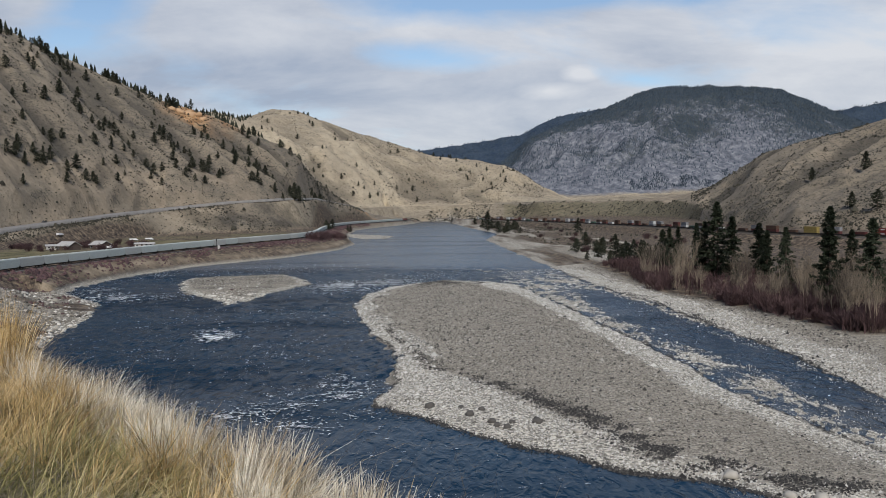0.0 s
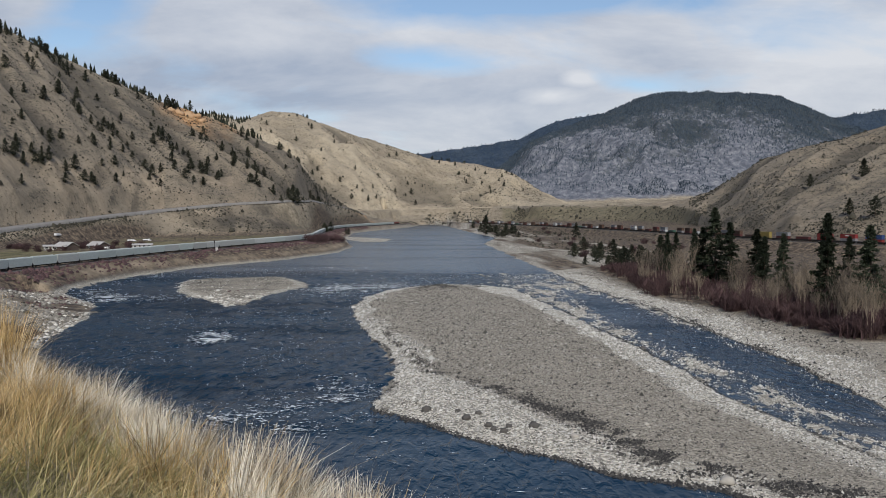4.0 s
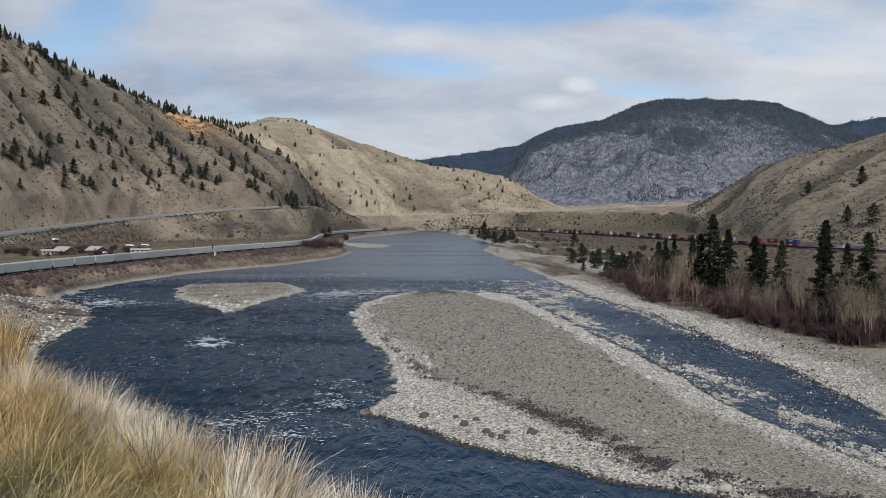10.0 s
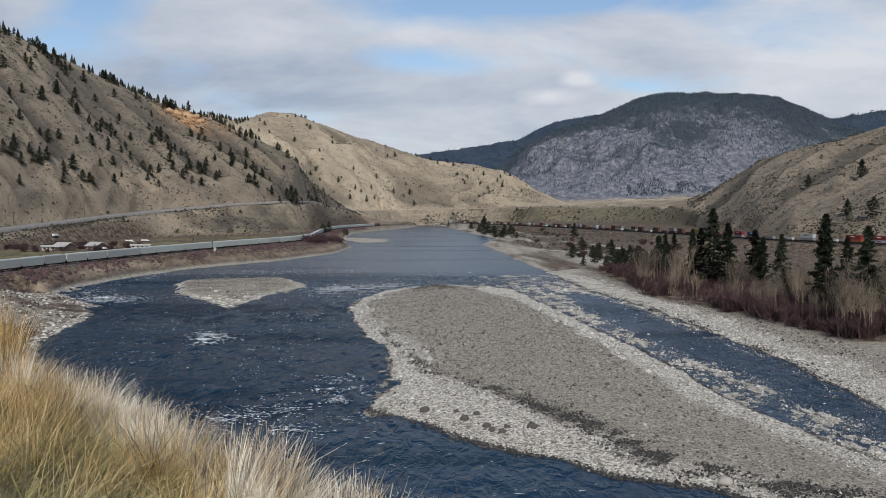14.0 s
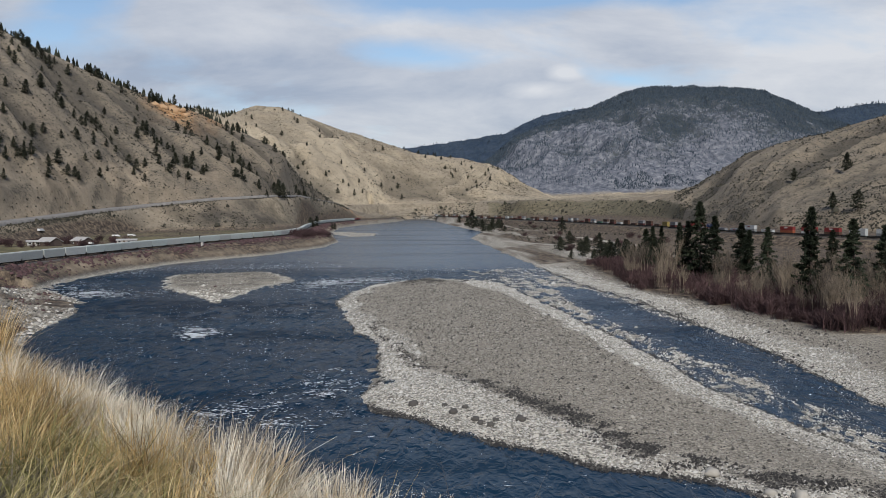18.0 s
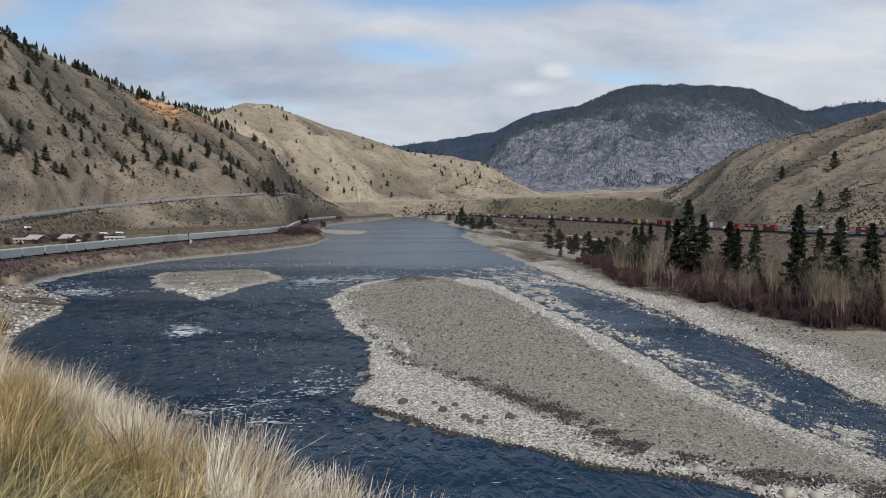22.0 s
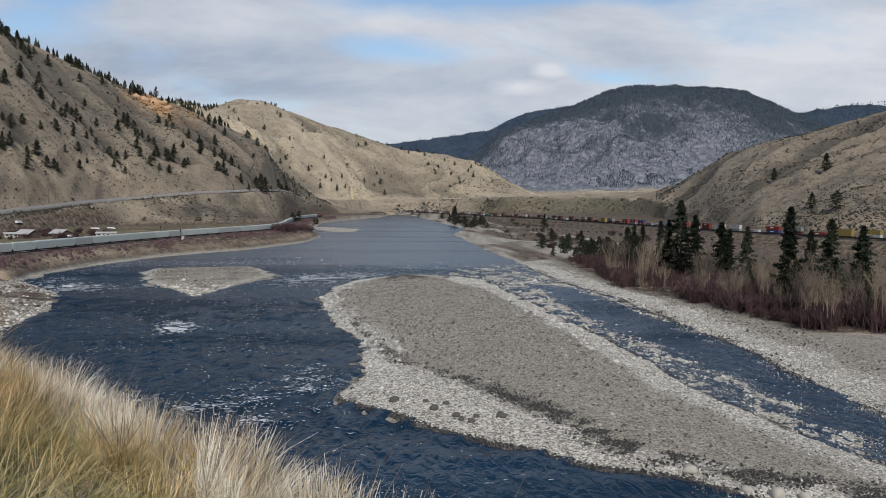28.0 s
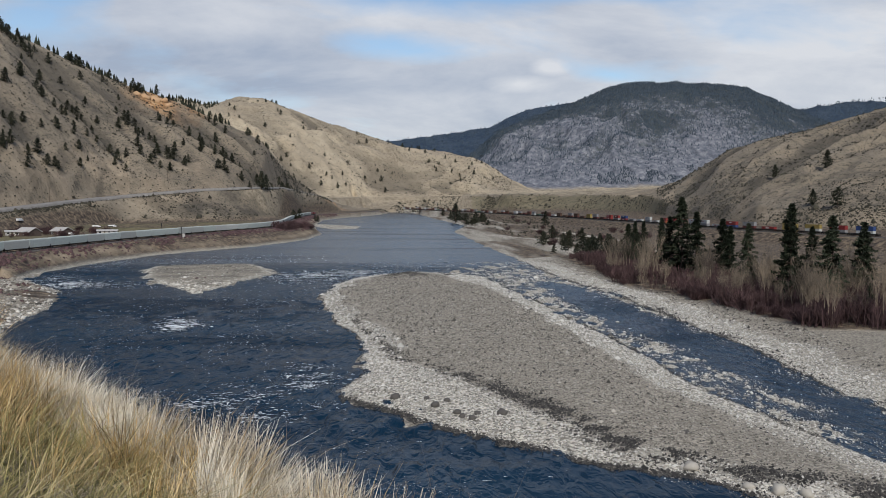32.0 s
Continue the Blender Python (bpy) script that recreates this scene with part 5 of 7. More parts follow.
def outcrops():
    """Rusty crags on the crest of the first hill."""
    paint = stone_paint("rusty_rock", (0.16, 0.075, 0.035), (0.36, 0.19, 0.09), (0.50, 0.33, 0.19))
    random.seed(61)
    for u, y, s in ((-0.312, 1165, 13), (-0.322, 1160, 10), (-0.302, 1172, 11), (-0.332, 1155, 8), (-0.294, 1165, 8), (-0.318, 1130, 7), (-0.300, 1140, 6)):
        ob = new("crag", boulder(random.uniform(0, 50), paint, 2.3, 0.9))
        ob.matrix_basis = pose(u * y, y, ground_z(u * y, y) - 0.22 * s, 0, 0, random.uniform(0, 360))
        ob.scale = (s * 0.9, s * 0.6, s * random.uniform(0.7, 1.0))
        tagged(ob, "rusty orange rock crag on the crest of a dry hill", "rock", "crags on the crest")


def far_woods():
    """Firs too many to count: the crest of the first hill, the mountain and the far ridges."""
    rng = np.random.default_rng(5)
    cone_v = np.array([(0, 0, 1.0), (0.22, 0, 0.0), (-0.11, 0.19, 0.04), (-0.11, -0.19, -0.03), (0.13, 0.1, 0.45), (-0.15, 0.04, 0.4)])
    cone_f = np.array([(0, 1, 2), (0, 2, 3), (0, 3, 1), (0, 4, 5), (0, 5, 4)])
    for name, lines, lo, hi, count, size, rule, label in (
            ("mountain_firs", (APRON, MOUNTAIN), 0.0, 0.6, 42000, (6, 11), "mountain", "dark fir forest scattered over a grey rocky mountain"),
            ("foot_firs", (APRON, MOUNTAIN), 0.225, 0.345, 1500, (5, 9), "foot", "dark firs in a stand at the mountain's foot"),
            ("saddle_firs", (FOOT, SECOND), -0.32, -0.236, 150, (8, 14), "saddle", "dark firs in the saddle beside the second hill"),
            ("ridge_firs", (SADDLE, SKYLINE), -0.06, 0.6, 6000, (6, 11), "all", "dark forest on far ridges, blued for haze"),
            ("crest_firs", (CREST, DIP), -0.60, -0.22, 420, (8, 14), "all", "dark firs along the crest of the first hill")):
        u = rng.uniform(lo, hi, count)
        f = rng.uniform(0.0, 1.0, count) ** 0.8
        a, b = lines
        yy = np.interp(u, [c[0] for c in a], [c[1] for c in a]) * (1 - f) + np.interp(u, [c[0] for c in b], [c[1] for c in b]) * f
        if rule in ("foot", "saddle"):
            f = f * 0.10 if rule == "foot" else 0.78 + 0.22 * f
            yy = np.interp(u, [c[0] for c in a], [c[1] for c in a]) * (1 - f) + np.interp(u, [c[0] for c in b], [c[1] for c in b]) * f
        if name == "crest_firs":
            f = f ** 2.0 * 0.3
            yy = np.interp(u, [c[0] for c in a], [c[1] for c in a]) * (1 - f) + np.interp(u, [c[0] for c in b], [c[1] for c in b]) * f
        xx = u * yy
        if rule == "foot":
            keep = fbm(xx / 50.0, yy / 50.0, 3, 203) > 0.02
            xx, yy = xx[keep], yy[keep]
        if rule == "mountain":
            c = land(xx, yy)[1]["fir"] + 0.35 * fbm(xx / 60.0, yy / 60.0, 2, 202)
            keep = rng.random(count) < np.clip(1.1 * c - 0.12, 0.04, 1)
            xx, yy = xx[keep], yy[keep]
        z = land(xx, yy)[0]
        h = rng.uniform(*size, len(xx))
        sizes = np.stack([h * 1.1, h * 1.1, h], 1)
        ob = scattered(name, cone_v, cone_f, np.column_stack([xx, yy, z - 0.5]), rng.uniform(0, 6.28, len(xx)), sizes, MAT_FIR if name in ("crest_firs", "saddle_firs") else MAT_HAZE_FIR, rng)
        tagged(ob, label, "forest", kind="stuff")


far_woods()


def sage_cover():
    """Low sagebrush dotted over the dry slopes and banks."""
    rng = np.random.default_rng(9)
    v = np.array([(0, 0, 0.9), (0.5, 0.1, 0.1), (-0.2, 0.5, 0.0), (-0.45, -0.2, 0.1), (0.2, -0.5, 0.0), (0.35, 0.3, 0.65), (-0.3, 0.1, 0.75), (0.05, -0.35, 0.6)])
    f = np.array([(0, 5, 6), (0, 6, 7), (0, 7, 5), (1, 5, 7), (2, 6, 5), (3, 7, 6), (1, 2, 5), (2, 3, 6), (3, 4, 7), (4, 1, 7)])
    places = []
    for lines, lo, hi, n in (((BENCH, CREST), -0.62, -0.10, 15000), ((TOE, BENCH), -0.62, -0.10, 9000), ((TOE, BENCH), -0.06, 0.10, 3000), ((BENCH, CREST), 0.30, 0.62, 12000), ((TOE, BENCH), 0.30, 0.62, 3000), ((TOE, BENCH), 0.08, 0.34, 2200), ((FOOT, SECOND), -0.26, 0.12, 8000)):
        u, k = rng.uniform(lo, hi, n), rng.uniform(0, 1, n)
        a, b = lines
        yy = np.interp(u, [c[0] for c in a], [c[1] for c in a]) * (1 - k) + np.interp(u, [c[0] for c in b], [c[1] for c in b]) * k
        xx = u * yy
        c = fbm(xx / 70.0, yy / 70.0, 4, 301)
        keep = rng.random(n) < np.clip(0.45 + 1.3 * c, 0.05, 1)
        places.append(np.column_stack([xx[keep], yy[keep]]))
    fy = rng.uniform(230, 1500, 5200)
    fx = rng.uniform(0, 1, 5200) * (np.interp(fy, [c[1] for c in RIGHT_TRACK], [c[0] for c in RIGHT_TRACK]) - 80) + 72
    keep = (rng.random(5200) < np.clip(0.35 + 1.5 * fbm(fx / 35.0, fy / 60.0, 3, 302), 0.03, 1))
    keep &= land(fx, fy)[1]["gravel"] < 0.35
    places.append(np.column_stack([fx[keep], fy[keep]]))
    p = np.concatenate(places)
    z = land(p[:, 0], p[:, 1])[0]
    s = rng.lognormal(0.05, 0.45, len(p)) * np.clip(p[:, 1] / 900.0, 0.8, 1.7)
    ob = scattered("sagebrush", v, f, np.column_stack([p, z - 0.1]), rng.uniform(0, 6.28, len(p)), np.stack([s, s, s * 0.8], 1), MAT_SAGE, rng, 0.4)
    tagged(ob, "low grey-green sagebrush dotted over dry slopes", "shrubs", kind="stuff")
    # dead brush on the riverbank below the west railway
    n = 9500
    d = rng.uniform(nearest_s(LEFT_LINE, LEFT_S, -172.5, 250), nearest_s(LEFT_LINE, LEFT_S, -138, 1382), n)
    off = rng.uniform(3.5, 26, n)
    line = np.column_stack([np.interp(d, LEFT_S, LEFT_LINE[:, 0]), np.interp(d, LEFT_S, LEFT_LINE[:, 1])])
    ahead = np.column_stack([np.interp(d + 1, LEFT_S, LEFT_LINE[:, 0]), np.interp(d + 1, LEFT_S, LEFT_LINE[:, 1])]) - line
    side = np.column_stack([ahead[:, 1], -ahead[:, 0]])
    p = line + side * off[:, None]
    z, kinds = land(p[:, 0], p[:, 1])
    keep = (z > 1.2) & (kinds["gravel"] < 0.4) & (rng.random(n) < np.clip(0.5 + 1.4 * fbm(p[:, 0] / 18, p[:, 1] / 18, 3, 303), 0.05, 1))
    p, z = p[keep], z[keep]
    q = np.column_stack([rng.uniform(-240, -40, 15000), rng.uniform(50, 330, 15000)])
    qz, kinds = land(q[:, 0], q[:, 1])
    ok = (qz > 0.6) & ((kinds["gravel"] < 0.4) | (rng.random(15000) < 0.03)) & (rng.random(15000) < np.clip(0.5 + 1.4 * fbm(q[:, 0] / 14, q[:, 1] / 14, 3, 305), 0.05, 1))
    i = np.column_stack([rng.uniform(-118, -56, 900), rng.uniform(318, 388, 900)])
    iz, kinds = land(i[:, 0], i[:, 1])
    on = (iz > 0.35) & (rng.random(900) < np.clip((i[:, 1] - 325) / 40, 0.1, 1))
    s = rng.uniform(0.2, 0.55, on.sum())
    ob = scattered("island_brush", v, f, np.column_stack([i[on], iz[on] - 0.05]), rng.uniform(0, 6.28, on.sum()), np.stack([s * 1.5, s, s * 0.6], 1), MAT_SAGE, rng, 0.5)
    tagged(ob, "low dull brush along the far side of the gravel island", "shrubs", kind="stuff")
    p = np.concatenate([p, q[ok]])
    z = np.concatenate([z, qz[ok]])
    s = rng.uniform(0.4, 1.4, len(p)) * np.where((p[:, 1] > 300) & (z > 4.5), 1.6, 1.0)
    ob = scattered("bank_brush", v, f, np.column_stack([p, z - 0.1]), rng.uniform(0, 6.28, len(p)), np.stack([s, s, s * 0.6], 1), MAT_TWIG, rng, 0.5)
    tagged(ob, "dead brown brush on the bank below the railway", "shrubs", kind="stuff")


sage_cover()

# the riverside wood: place, height
PINES = [(101, 215, 27), (107, 205, 24), (96, 290, 29), (98, 280, 24), (95, 300, 22), (98, 320, 21), (93, 340, 19), (92, 347, 18), (100, 352, 19), (115, 300, 21),
         (110, 280, 19), (104, 250, 21), (149, 300, 18), (121, 215, 22), (106, 185, 9), (128, 205, 20)]
FLAT_TREES = [(53, 1500, 13), (56, 1103, 26), (55, 1241, 14), (65, 1168, 13), (63, 993, 15), (79, 1045, 15), (88, 1045, 12), (84, 924, 7), (146, 903, 16), (101, 592, 10),
              (81, 509, 9), (90, 472, 10), (90, 431, 10), (91, 409, 10), (93, 389, 12), (95, 381, 10), (85, 422, 6), (76, 440, 5), (100, 455, 9), (104, 430, 10),
              (80, 400, 6), (86, 398, 8), (97, 402, 11), (102, 398, 9), (84, 450, 8), (95, 440, 8), (108, 470, 9), (92, 500, 8), (100, 520, 9), (112, 540, 10), (88, 548, 7),
              (98, 372, 8), (104, 380, 10), (110, 392, 9), (70, 980, 9), (74, 1000, 11), (90, 1090, 12), (98, 1130, 10)]


def riverside_wood():
    random.seed(21)
    used = set()
    kinds = [tall_pine(i, 0.185 + 0.02 * (i % 3)) for i in range(5)]
    for k in kinds:
        tagged(k, "tall dark green pine rising above bare riverside trees", "tree", "riverside pines")
    for i, (x, y, h) in enumerate(PINES):
        plant(kinds[i % 5], used, x, y, h, random.uniform(0.9, 1.15))
    firs = [small_fir(20 + i, 0.36) for i in range(3)]
    for k in firs:
        tagged(k, "small dark conifer on the gravel flat by the river", "tree", "conifers on the flat")
    for i, (x, y, h) in enumerate(FLAT_TREES):
        plant(firs[i % 3], used, x, y, h, random.uniform(0.9, 1.3))
    bare = [bare_tree(i, 5 + i % 3) for i in range(5)]
    for k in bare:
        tagged(k, "leafless pale-barked tree in the riverside thicket", "tree", "bare riverside trees")
    spots = []
    while len(spots) < 104:
        y = random.choice((random.uniform(176, 262), random.uniform(176, 330)))
        x = float(np.interp(y, [c[1] for c in TREELINE][::-1], [c[0] for c in TREELINE][::-1])) + random.uniform(4, 46)
        if all((x - a) ** 2 + (y - b) ** 2 > 7 for a, b in spots) and x / y < 0.72:
            spots.append((x, y))
    for i, (x, y) in enumerate(spots):
        plant(bare[i % 5], used, x, y, random.choice((random.uniform(6, 10), random.uniform(10, 17))), random.uniform(0.7, 1.2))
    shrubs = [twig_shrub(i) for i in range(6)]
    for k in shrubs:
        tagged(k, "leafless reddish-brown shrub in a dense riverside thicket", "shrub", "riverside shrubs")
    n = 0
    while n < 205:
        y = random.choice((random.uniform(168, 250), random.uniform(168, 400)))
        x = float(np.interp(y, [c[1] for c in TREELINE][::-1], [c[0] for c in TREELINE][::-1])) + random.uniform(0.5, 40) + 4.5 * noise.noise((y / 14.0, 3.1, 0))
        if x / y > 0.75:
            continue
        front = x - float(np.interp(y, [c[1] for c in TREELINE][::-1], [c[0] for c in TREELINE][::-1]))
        plant(shrubs[n % 6], used, x, y, random.choice((random.uniform(1.8, 3.0), random.uniform(2.8, 5.0))) + 0.05 * front, random.uniform(0.9, 1.4))
        n += 1
    # the depth of the thicket, stem upon stem
    rng = np.random.default_rng(41)
    t = Strips()
    r2 = random.Random(8)
    for i in range(22):
        a, tilt = r2.uniform(0, 6.28), abs(r2.gauss(0, 0.4))
        p = np.array((r2.gauss(0, 0.28), r2.gauss(0, 0.28), -0.03))
        d = np.array((math.cos(a) * tilt, math.sin(a) * tilt, 1.0))
        d /= np.linalg.norm(d)
        t.tube(p, p + d * 0.9, 0.017, 0.007, 3)
        for k in range(5):
            q = p + d * r2.uniform(0.25, 0.9)
            e = d + np.array((r2.gauss(0, 0.6), r2.gauss(0, 0.6), 0.2))
            t.tube(q, q + e / np.linalg.norm(e) * r2.uniform(0.15, 0.35), 0.012, 0.004, 3)
    m = 300
    y = rng.uniform(172, 390, m)
    x = np.interp(y, [c[1] for c in TREELINE][::-1], [c[0] for c in TREELINE][::-1]) + rng.uniform(2, 48, m)
    keep = x / y < 0.72
    x, y = x[keep], y[keep]
    h = rng.uniform(3.0, 6.0, len(x))
    ob = scattered("thicket", np.array(t.v), np.array(t.f), np.column_stack([x, y, land(x, y)[0]]), rng.uniform(0, 6.28, len(x)), np.stack([h, h, h], 1), MAT_TWIG, rng)
    tagged(ob, "dense leafless purple-brown thicket under the riverside trees", "thicket", kind="stuff")
    low = twig_shrub(50)
    tagged(low, "low leafless shrub on the brown river flat", "shrub", "shrubs on the flat")
    for i in range(26):
        y = random.uniform(400, 1250)
        x = random.uniform(66, 90 + 0.16 * y) if y < 800 else random.uniform(62, 120 + 0.04 * y)
        if x < float(np.interp(y, [c[1] for c in RIGHT_TRACK], [c[0] for c in RIGHT_TRACK])) - 14:
            plant(low, used, x, y, random.uniform(2.0, 5.0), random.uniform(1.0, 1.8))
    # willow clump on the point below the west railway
    willow = twig_shrub(40)
    tagged(willow, "leafless red-brown willow clump on the river point", "shrub", "willows on the point")
    for i in range(20):
        a, b = random.uniform(0, 1), random.uniform(0, 1)
        plant(willow, used, -97 + 10 * a - 14 * b, 628 + 105 * a + 10 * b, random.uniform(3.0, 6.0), random.uniform(1.0, 1.5))


riverside_wood()

# ---- stones ----
def stone_paint(name, lo, mid, hi):
    n = Nodes(name, 0.9, 0.0, 0.25)
    f = n.math("ADD", n.math("MULTIPLY", n.island(), 0.8), n.math("MULTIPLY", n.noise(3.0, 4.0), 0.2))
    n.bump(n.noise(9.0, 4.0), 0.4, 0.03)
    return n.colour(n.ramp(f, (0.1, lo), (0.5, mid), (0.9, hi)))


MAT_COBBLE = stone_paint("pale_cobble", (0.16, 0.152, 0.134), (0.40, 0.380, 0.335), (0.66, 0.635, 0.575))
MAT_DARKSTONE = stone_paint("dark_stone", (0.018, 0.017, 0.016), (0.040, 0.038, 0.035), (0.095, 0.088, 0.080))
MAT_GREYSTONE = stone_paint("grey_stone", (0.040, 0.037, 0.032), (0.185, 0.170, 0.143), (0.43, 0.400, 0.345))


def shingle():
    """Cobbles on the bars, the shallow side channel and the rocky point, too many to count."""
    rng = np.random.default_rng(3)
    v = np.array([(1, 0.1, -0.3), (0.2, 0.75, -0.28), (-0.9, 0.25, -0.3), (-0.35, -0.7, -0.28), (0.6, -0.6, -0.3), (0.02, 0.0, 0.55)])
    f = np.array([(5, 0, 1), (5, 1, 2), (5, 2, 3), (5, 3, 4), (5, 4, 0)])
    n = 300000
    y = 72 + 330 * rng.random(n) ** 1.4
    x = np.interp(y, [72, 120, 200, 372], [22, -12, -32, -40]) + rng.random(n) * np.interp(y, [72, 120, 200, 372], [70, 100, 120, 120])
    z, k = land(x, y)
    shallow = (z > -0.50) & (z < 0.14) & (x > 25) & (y < 400)
    want = k["gravel"] * np.where(z > 0, 0.42 + 0.22 * k["pale"], 0) + 0.60 * shallow * np.clip((z + 0.44) * 2.6, 0, 1) * np.clip((x - 22) / 10, 0, 1) * np.clip(1.0 + 1.6 * fbm(x / 12, y / 12, 3, 401), 0.15, 1)
    keep = rng.random(n) < want
    x, y, z, dark, pale = x[keep], y[keep], z[keep], k["dark"][keep], k["pale"][keep]
    size = rng.lognormal(-2.15, 0.45, len(x)) * np.where(pale > 0.3, 1.25, 1.1) * np.clip(y / 120, 0.8, 1.55)
    size = np.where((z < 0.05) & (x > 25), size * 0.85, size)
    z = np.where(z < 0, np.maximum(z, -size * 0.25), z)
    dull = (z < 0.06) & (rng.random(len(x)) < 0.45)
    gloom = ((dark > 0.35) & (rng.random(len(x)) < 0.85)) | ((pale < 0.5) & (rng.random(len(x)) < 0.12))
    for name, sel, mat, label in (("cobbles", ~gloom & ~dull & ((pale > 0.3) | (z < 0.06)), MAT_COBBLE, "pale rounded cobbles over the gravel bar and channel edges"),
                                  ("gravel_stones", ~gloom & (dull | ((pale <= 0.3) & (z >= 0.06))), MAT_GREYSTONE, "grey river stones scattered on the gravel bar"),
                                  ("wet_stones", gloom, MAT_DARKSTONE, "dark stones along the step of the gravel bar")):
        s = size[sel][:, None] * rng.uniform(0.7, 1.3, (sel.sum(), 3))
        ob = scattered(name, v, f, np.column_stack([x[sel], y[sel], z[sel] + 0.1 * size[sel]]), rng.uniform(0, 6.28, sel.sum()), s, mat, rng, 0.35)
        tagged(ob, label, "stones", kind="stuff")
    # dark rubble on the step of the bar and along the waterline
    m = 20000
    i = rng.integers(0, len(SCARP) - 1, m)
    t = rng.random(m)
    a, b = np.array(SCARP)[i], np.array(SCARP)[i + 1]
    p = a + (b - a) * t[:, None] + rng.normal(0, 1.5, (m, 2))
    c = fbm(p[:, 0] / 2.4, p[:, 1] / 2.4, 3, 405)
    p = p[rng.random(m) < np.clip(0.32 + 1.5 * c, 0, 1) * np.clip((150 - p[:, 1]) / 60 + 0.35, 0.25, 1) * np.interp(p[:, 1], [88, 98], [0.55, 1.0])]
    z = land(p[:, 0], p[:, 1])[0]
    s = rng.lognormal(-1.85, 0.45, len(p))
    ob = scattered("dark_rubble", v, f, np.column_stack([p, z + 0.05]), rng.uniform(0, 6.28, len(p)), s[:, None] * rng.uniform(0.7, 1.3, (len(p), 3)), MAT_DARKSTONE, rng, 0.35)
    tagged(ob, "dark rubble along the step across the gravel bar", "stones", kind="stuff")
    edge = np.array([(33, 83), (29, 87), (23.5, 89.5), (19, 91.5), (15, 97), (10, 100.5), (5, 105), (1.5, 108.5), (-2.5, 114.5), (-6.5, 118.5), (-12, 124.5)])
    edge = np.concatenate([[(41, 74)], edge])
    east = np.array(RIGHT_SHORE[2:10])
    m = 3600
    i, t = rng.integers(0, len(east) - 1, m), rng.random(m)
    p = east[i] + (east[i + 1] - east[i]) * t[:, None] + np.column_stack([rng.normal(1.0, 1.5, m), rng.normal(0, 1.0, m)])
    p = p[rng.random(m) < np.clip(0.5 + 1.6 * fbm(p[:, 0] / 10, p[:, 1] / 10, 3, 407), 0.05, 1)]
    z = land(p[:, 0], p[:, 1])[0]
    s = rng.lognormal(-1.75, 0.45, len(p)) * np.clip(p[:, 1] / 150, 0.8, 1.5)
    ob = scattered("channel_rocks", v, f, np.column_stack([p, np.maximum(z, -0.1) + 0.05]), rng.uniform(0, 6.28, len(p)), s[:, None] * rng.uniform(0.7, 1.3, (len(p), 3)), MAT_DARKSTONE, rng, 0.35)
    tagged(ob, "dark rocks along the bank of the side channel", "stones", kind="stuff")
    m = 2600
    i, t = rng.integers(0, len(edge) - 1, m), rng.random(m)
    p = edge[i] + (edge[i + 1] - edge[i]) * t[:, None] + rng.normal(0, 0.55, (m, 2))
    z = land(p[:, 0], p[:, 1])[0]
    s = rng.lognormal(-1.8, 0.45, len(p))
    ob = scattered("shore_rocks", v, f, np.column_stack([p, np.maximum(z, -0.1) + 0.04]), rng.uniform(0, 6.28, m), s[:, None] * rng.uniform(0.7, 1.3, (m, 3)), MAT_DARKSTONE, rng, 0.35)
    tagged(ob, "dark wet rocks along the waterline of the gravel bar", "stones", kind="stuff")
    # rocky point and the rims of island and west shore
    m = 34000
    p = np.column_stack([rng.uniform(-160, -50, m), rng.uniform(180, 395, m)])
    z, k = land(p[:, 0], p[:, 1])
    ok = (z > -0.05) & (k["gravel"] > 0.35) & (k["bluff"] < 0.5)
    rim = ok & (rng.random(m) < 0.05 + 0.75 * np.clip(1.0 - z / 1.1, 0, 1) + 0.30 * k["pale"])
    body = ok & ~rim & (rng.random(m) < np.where(p[:, 1] < 305, 0.34, 0.14))
    v, f = ico()
    v = v * np.array((1.0, 0.75, 0.55))
    for name, keep, mat, size, label in (("point_rocks", rim, MAT_COBBLE, -1.05, "pale rocks on the shore point and island rim"),
                                         ("point_rubble", body, MAT_GREYSTONE, -1.0, "rough grey rubble over the shore point and island")):
        far = np.interp(p[keep][:, 1], [200, 290, 305, 400], [0.95, 0.85, 0.36, 0.30])
        s = rng.lognormal(size, 0.5, keep.sum()) * far
        ob = scattered(name, v, f, np.column_stack([p[keep], z[keep] + 0.05]), rng.uniform(0, 6.28, keep.sum()), s[:, None] * rng.uniform(0.7, 1.3, (keep.sum(), 3)), mat, rng, 0.4)
        tagged(ob, label, "stones", kind="stuff")


shingle()


def boulder(seed, material, wave=1.1, rough=0.35):
    bm = bmesh.new()
    bmesh.ops.create_icosphere(bm, subdivisions=2, radius=1.0)
    for v in bm.verts:
        v.co = v.co * (1 + rough * noise.noise(v.co * wave + Vector((seed, 0, 0)))) 
        v.co.z *= 0.6
    for face in bm.faces:
        face.smooth = True
    me = bpy.data.meshes.new("boulder")
    bm.to_mesh(me)
    bm.free()
    me.materials.append(material)
    return me


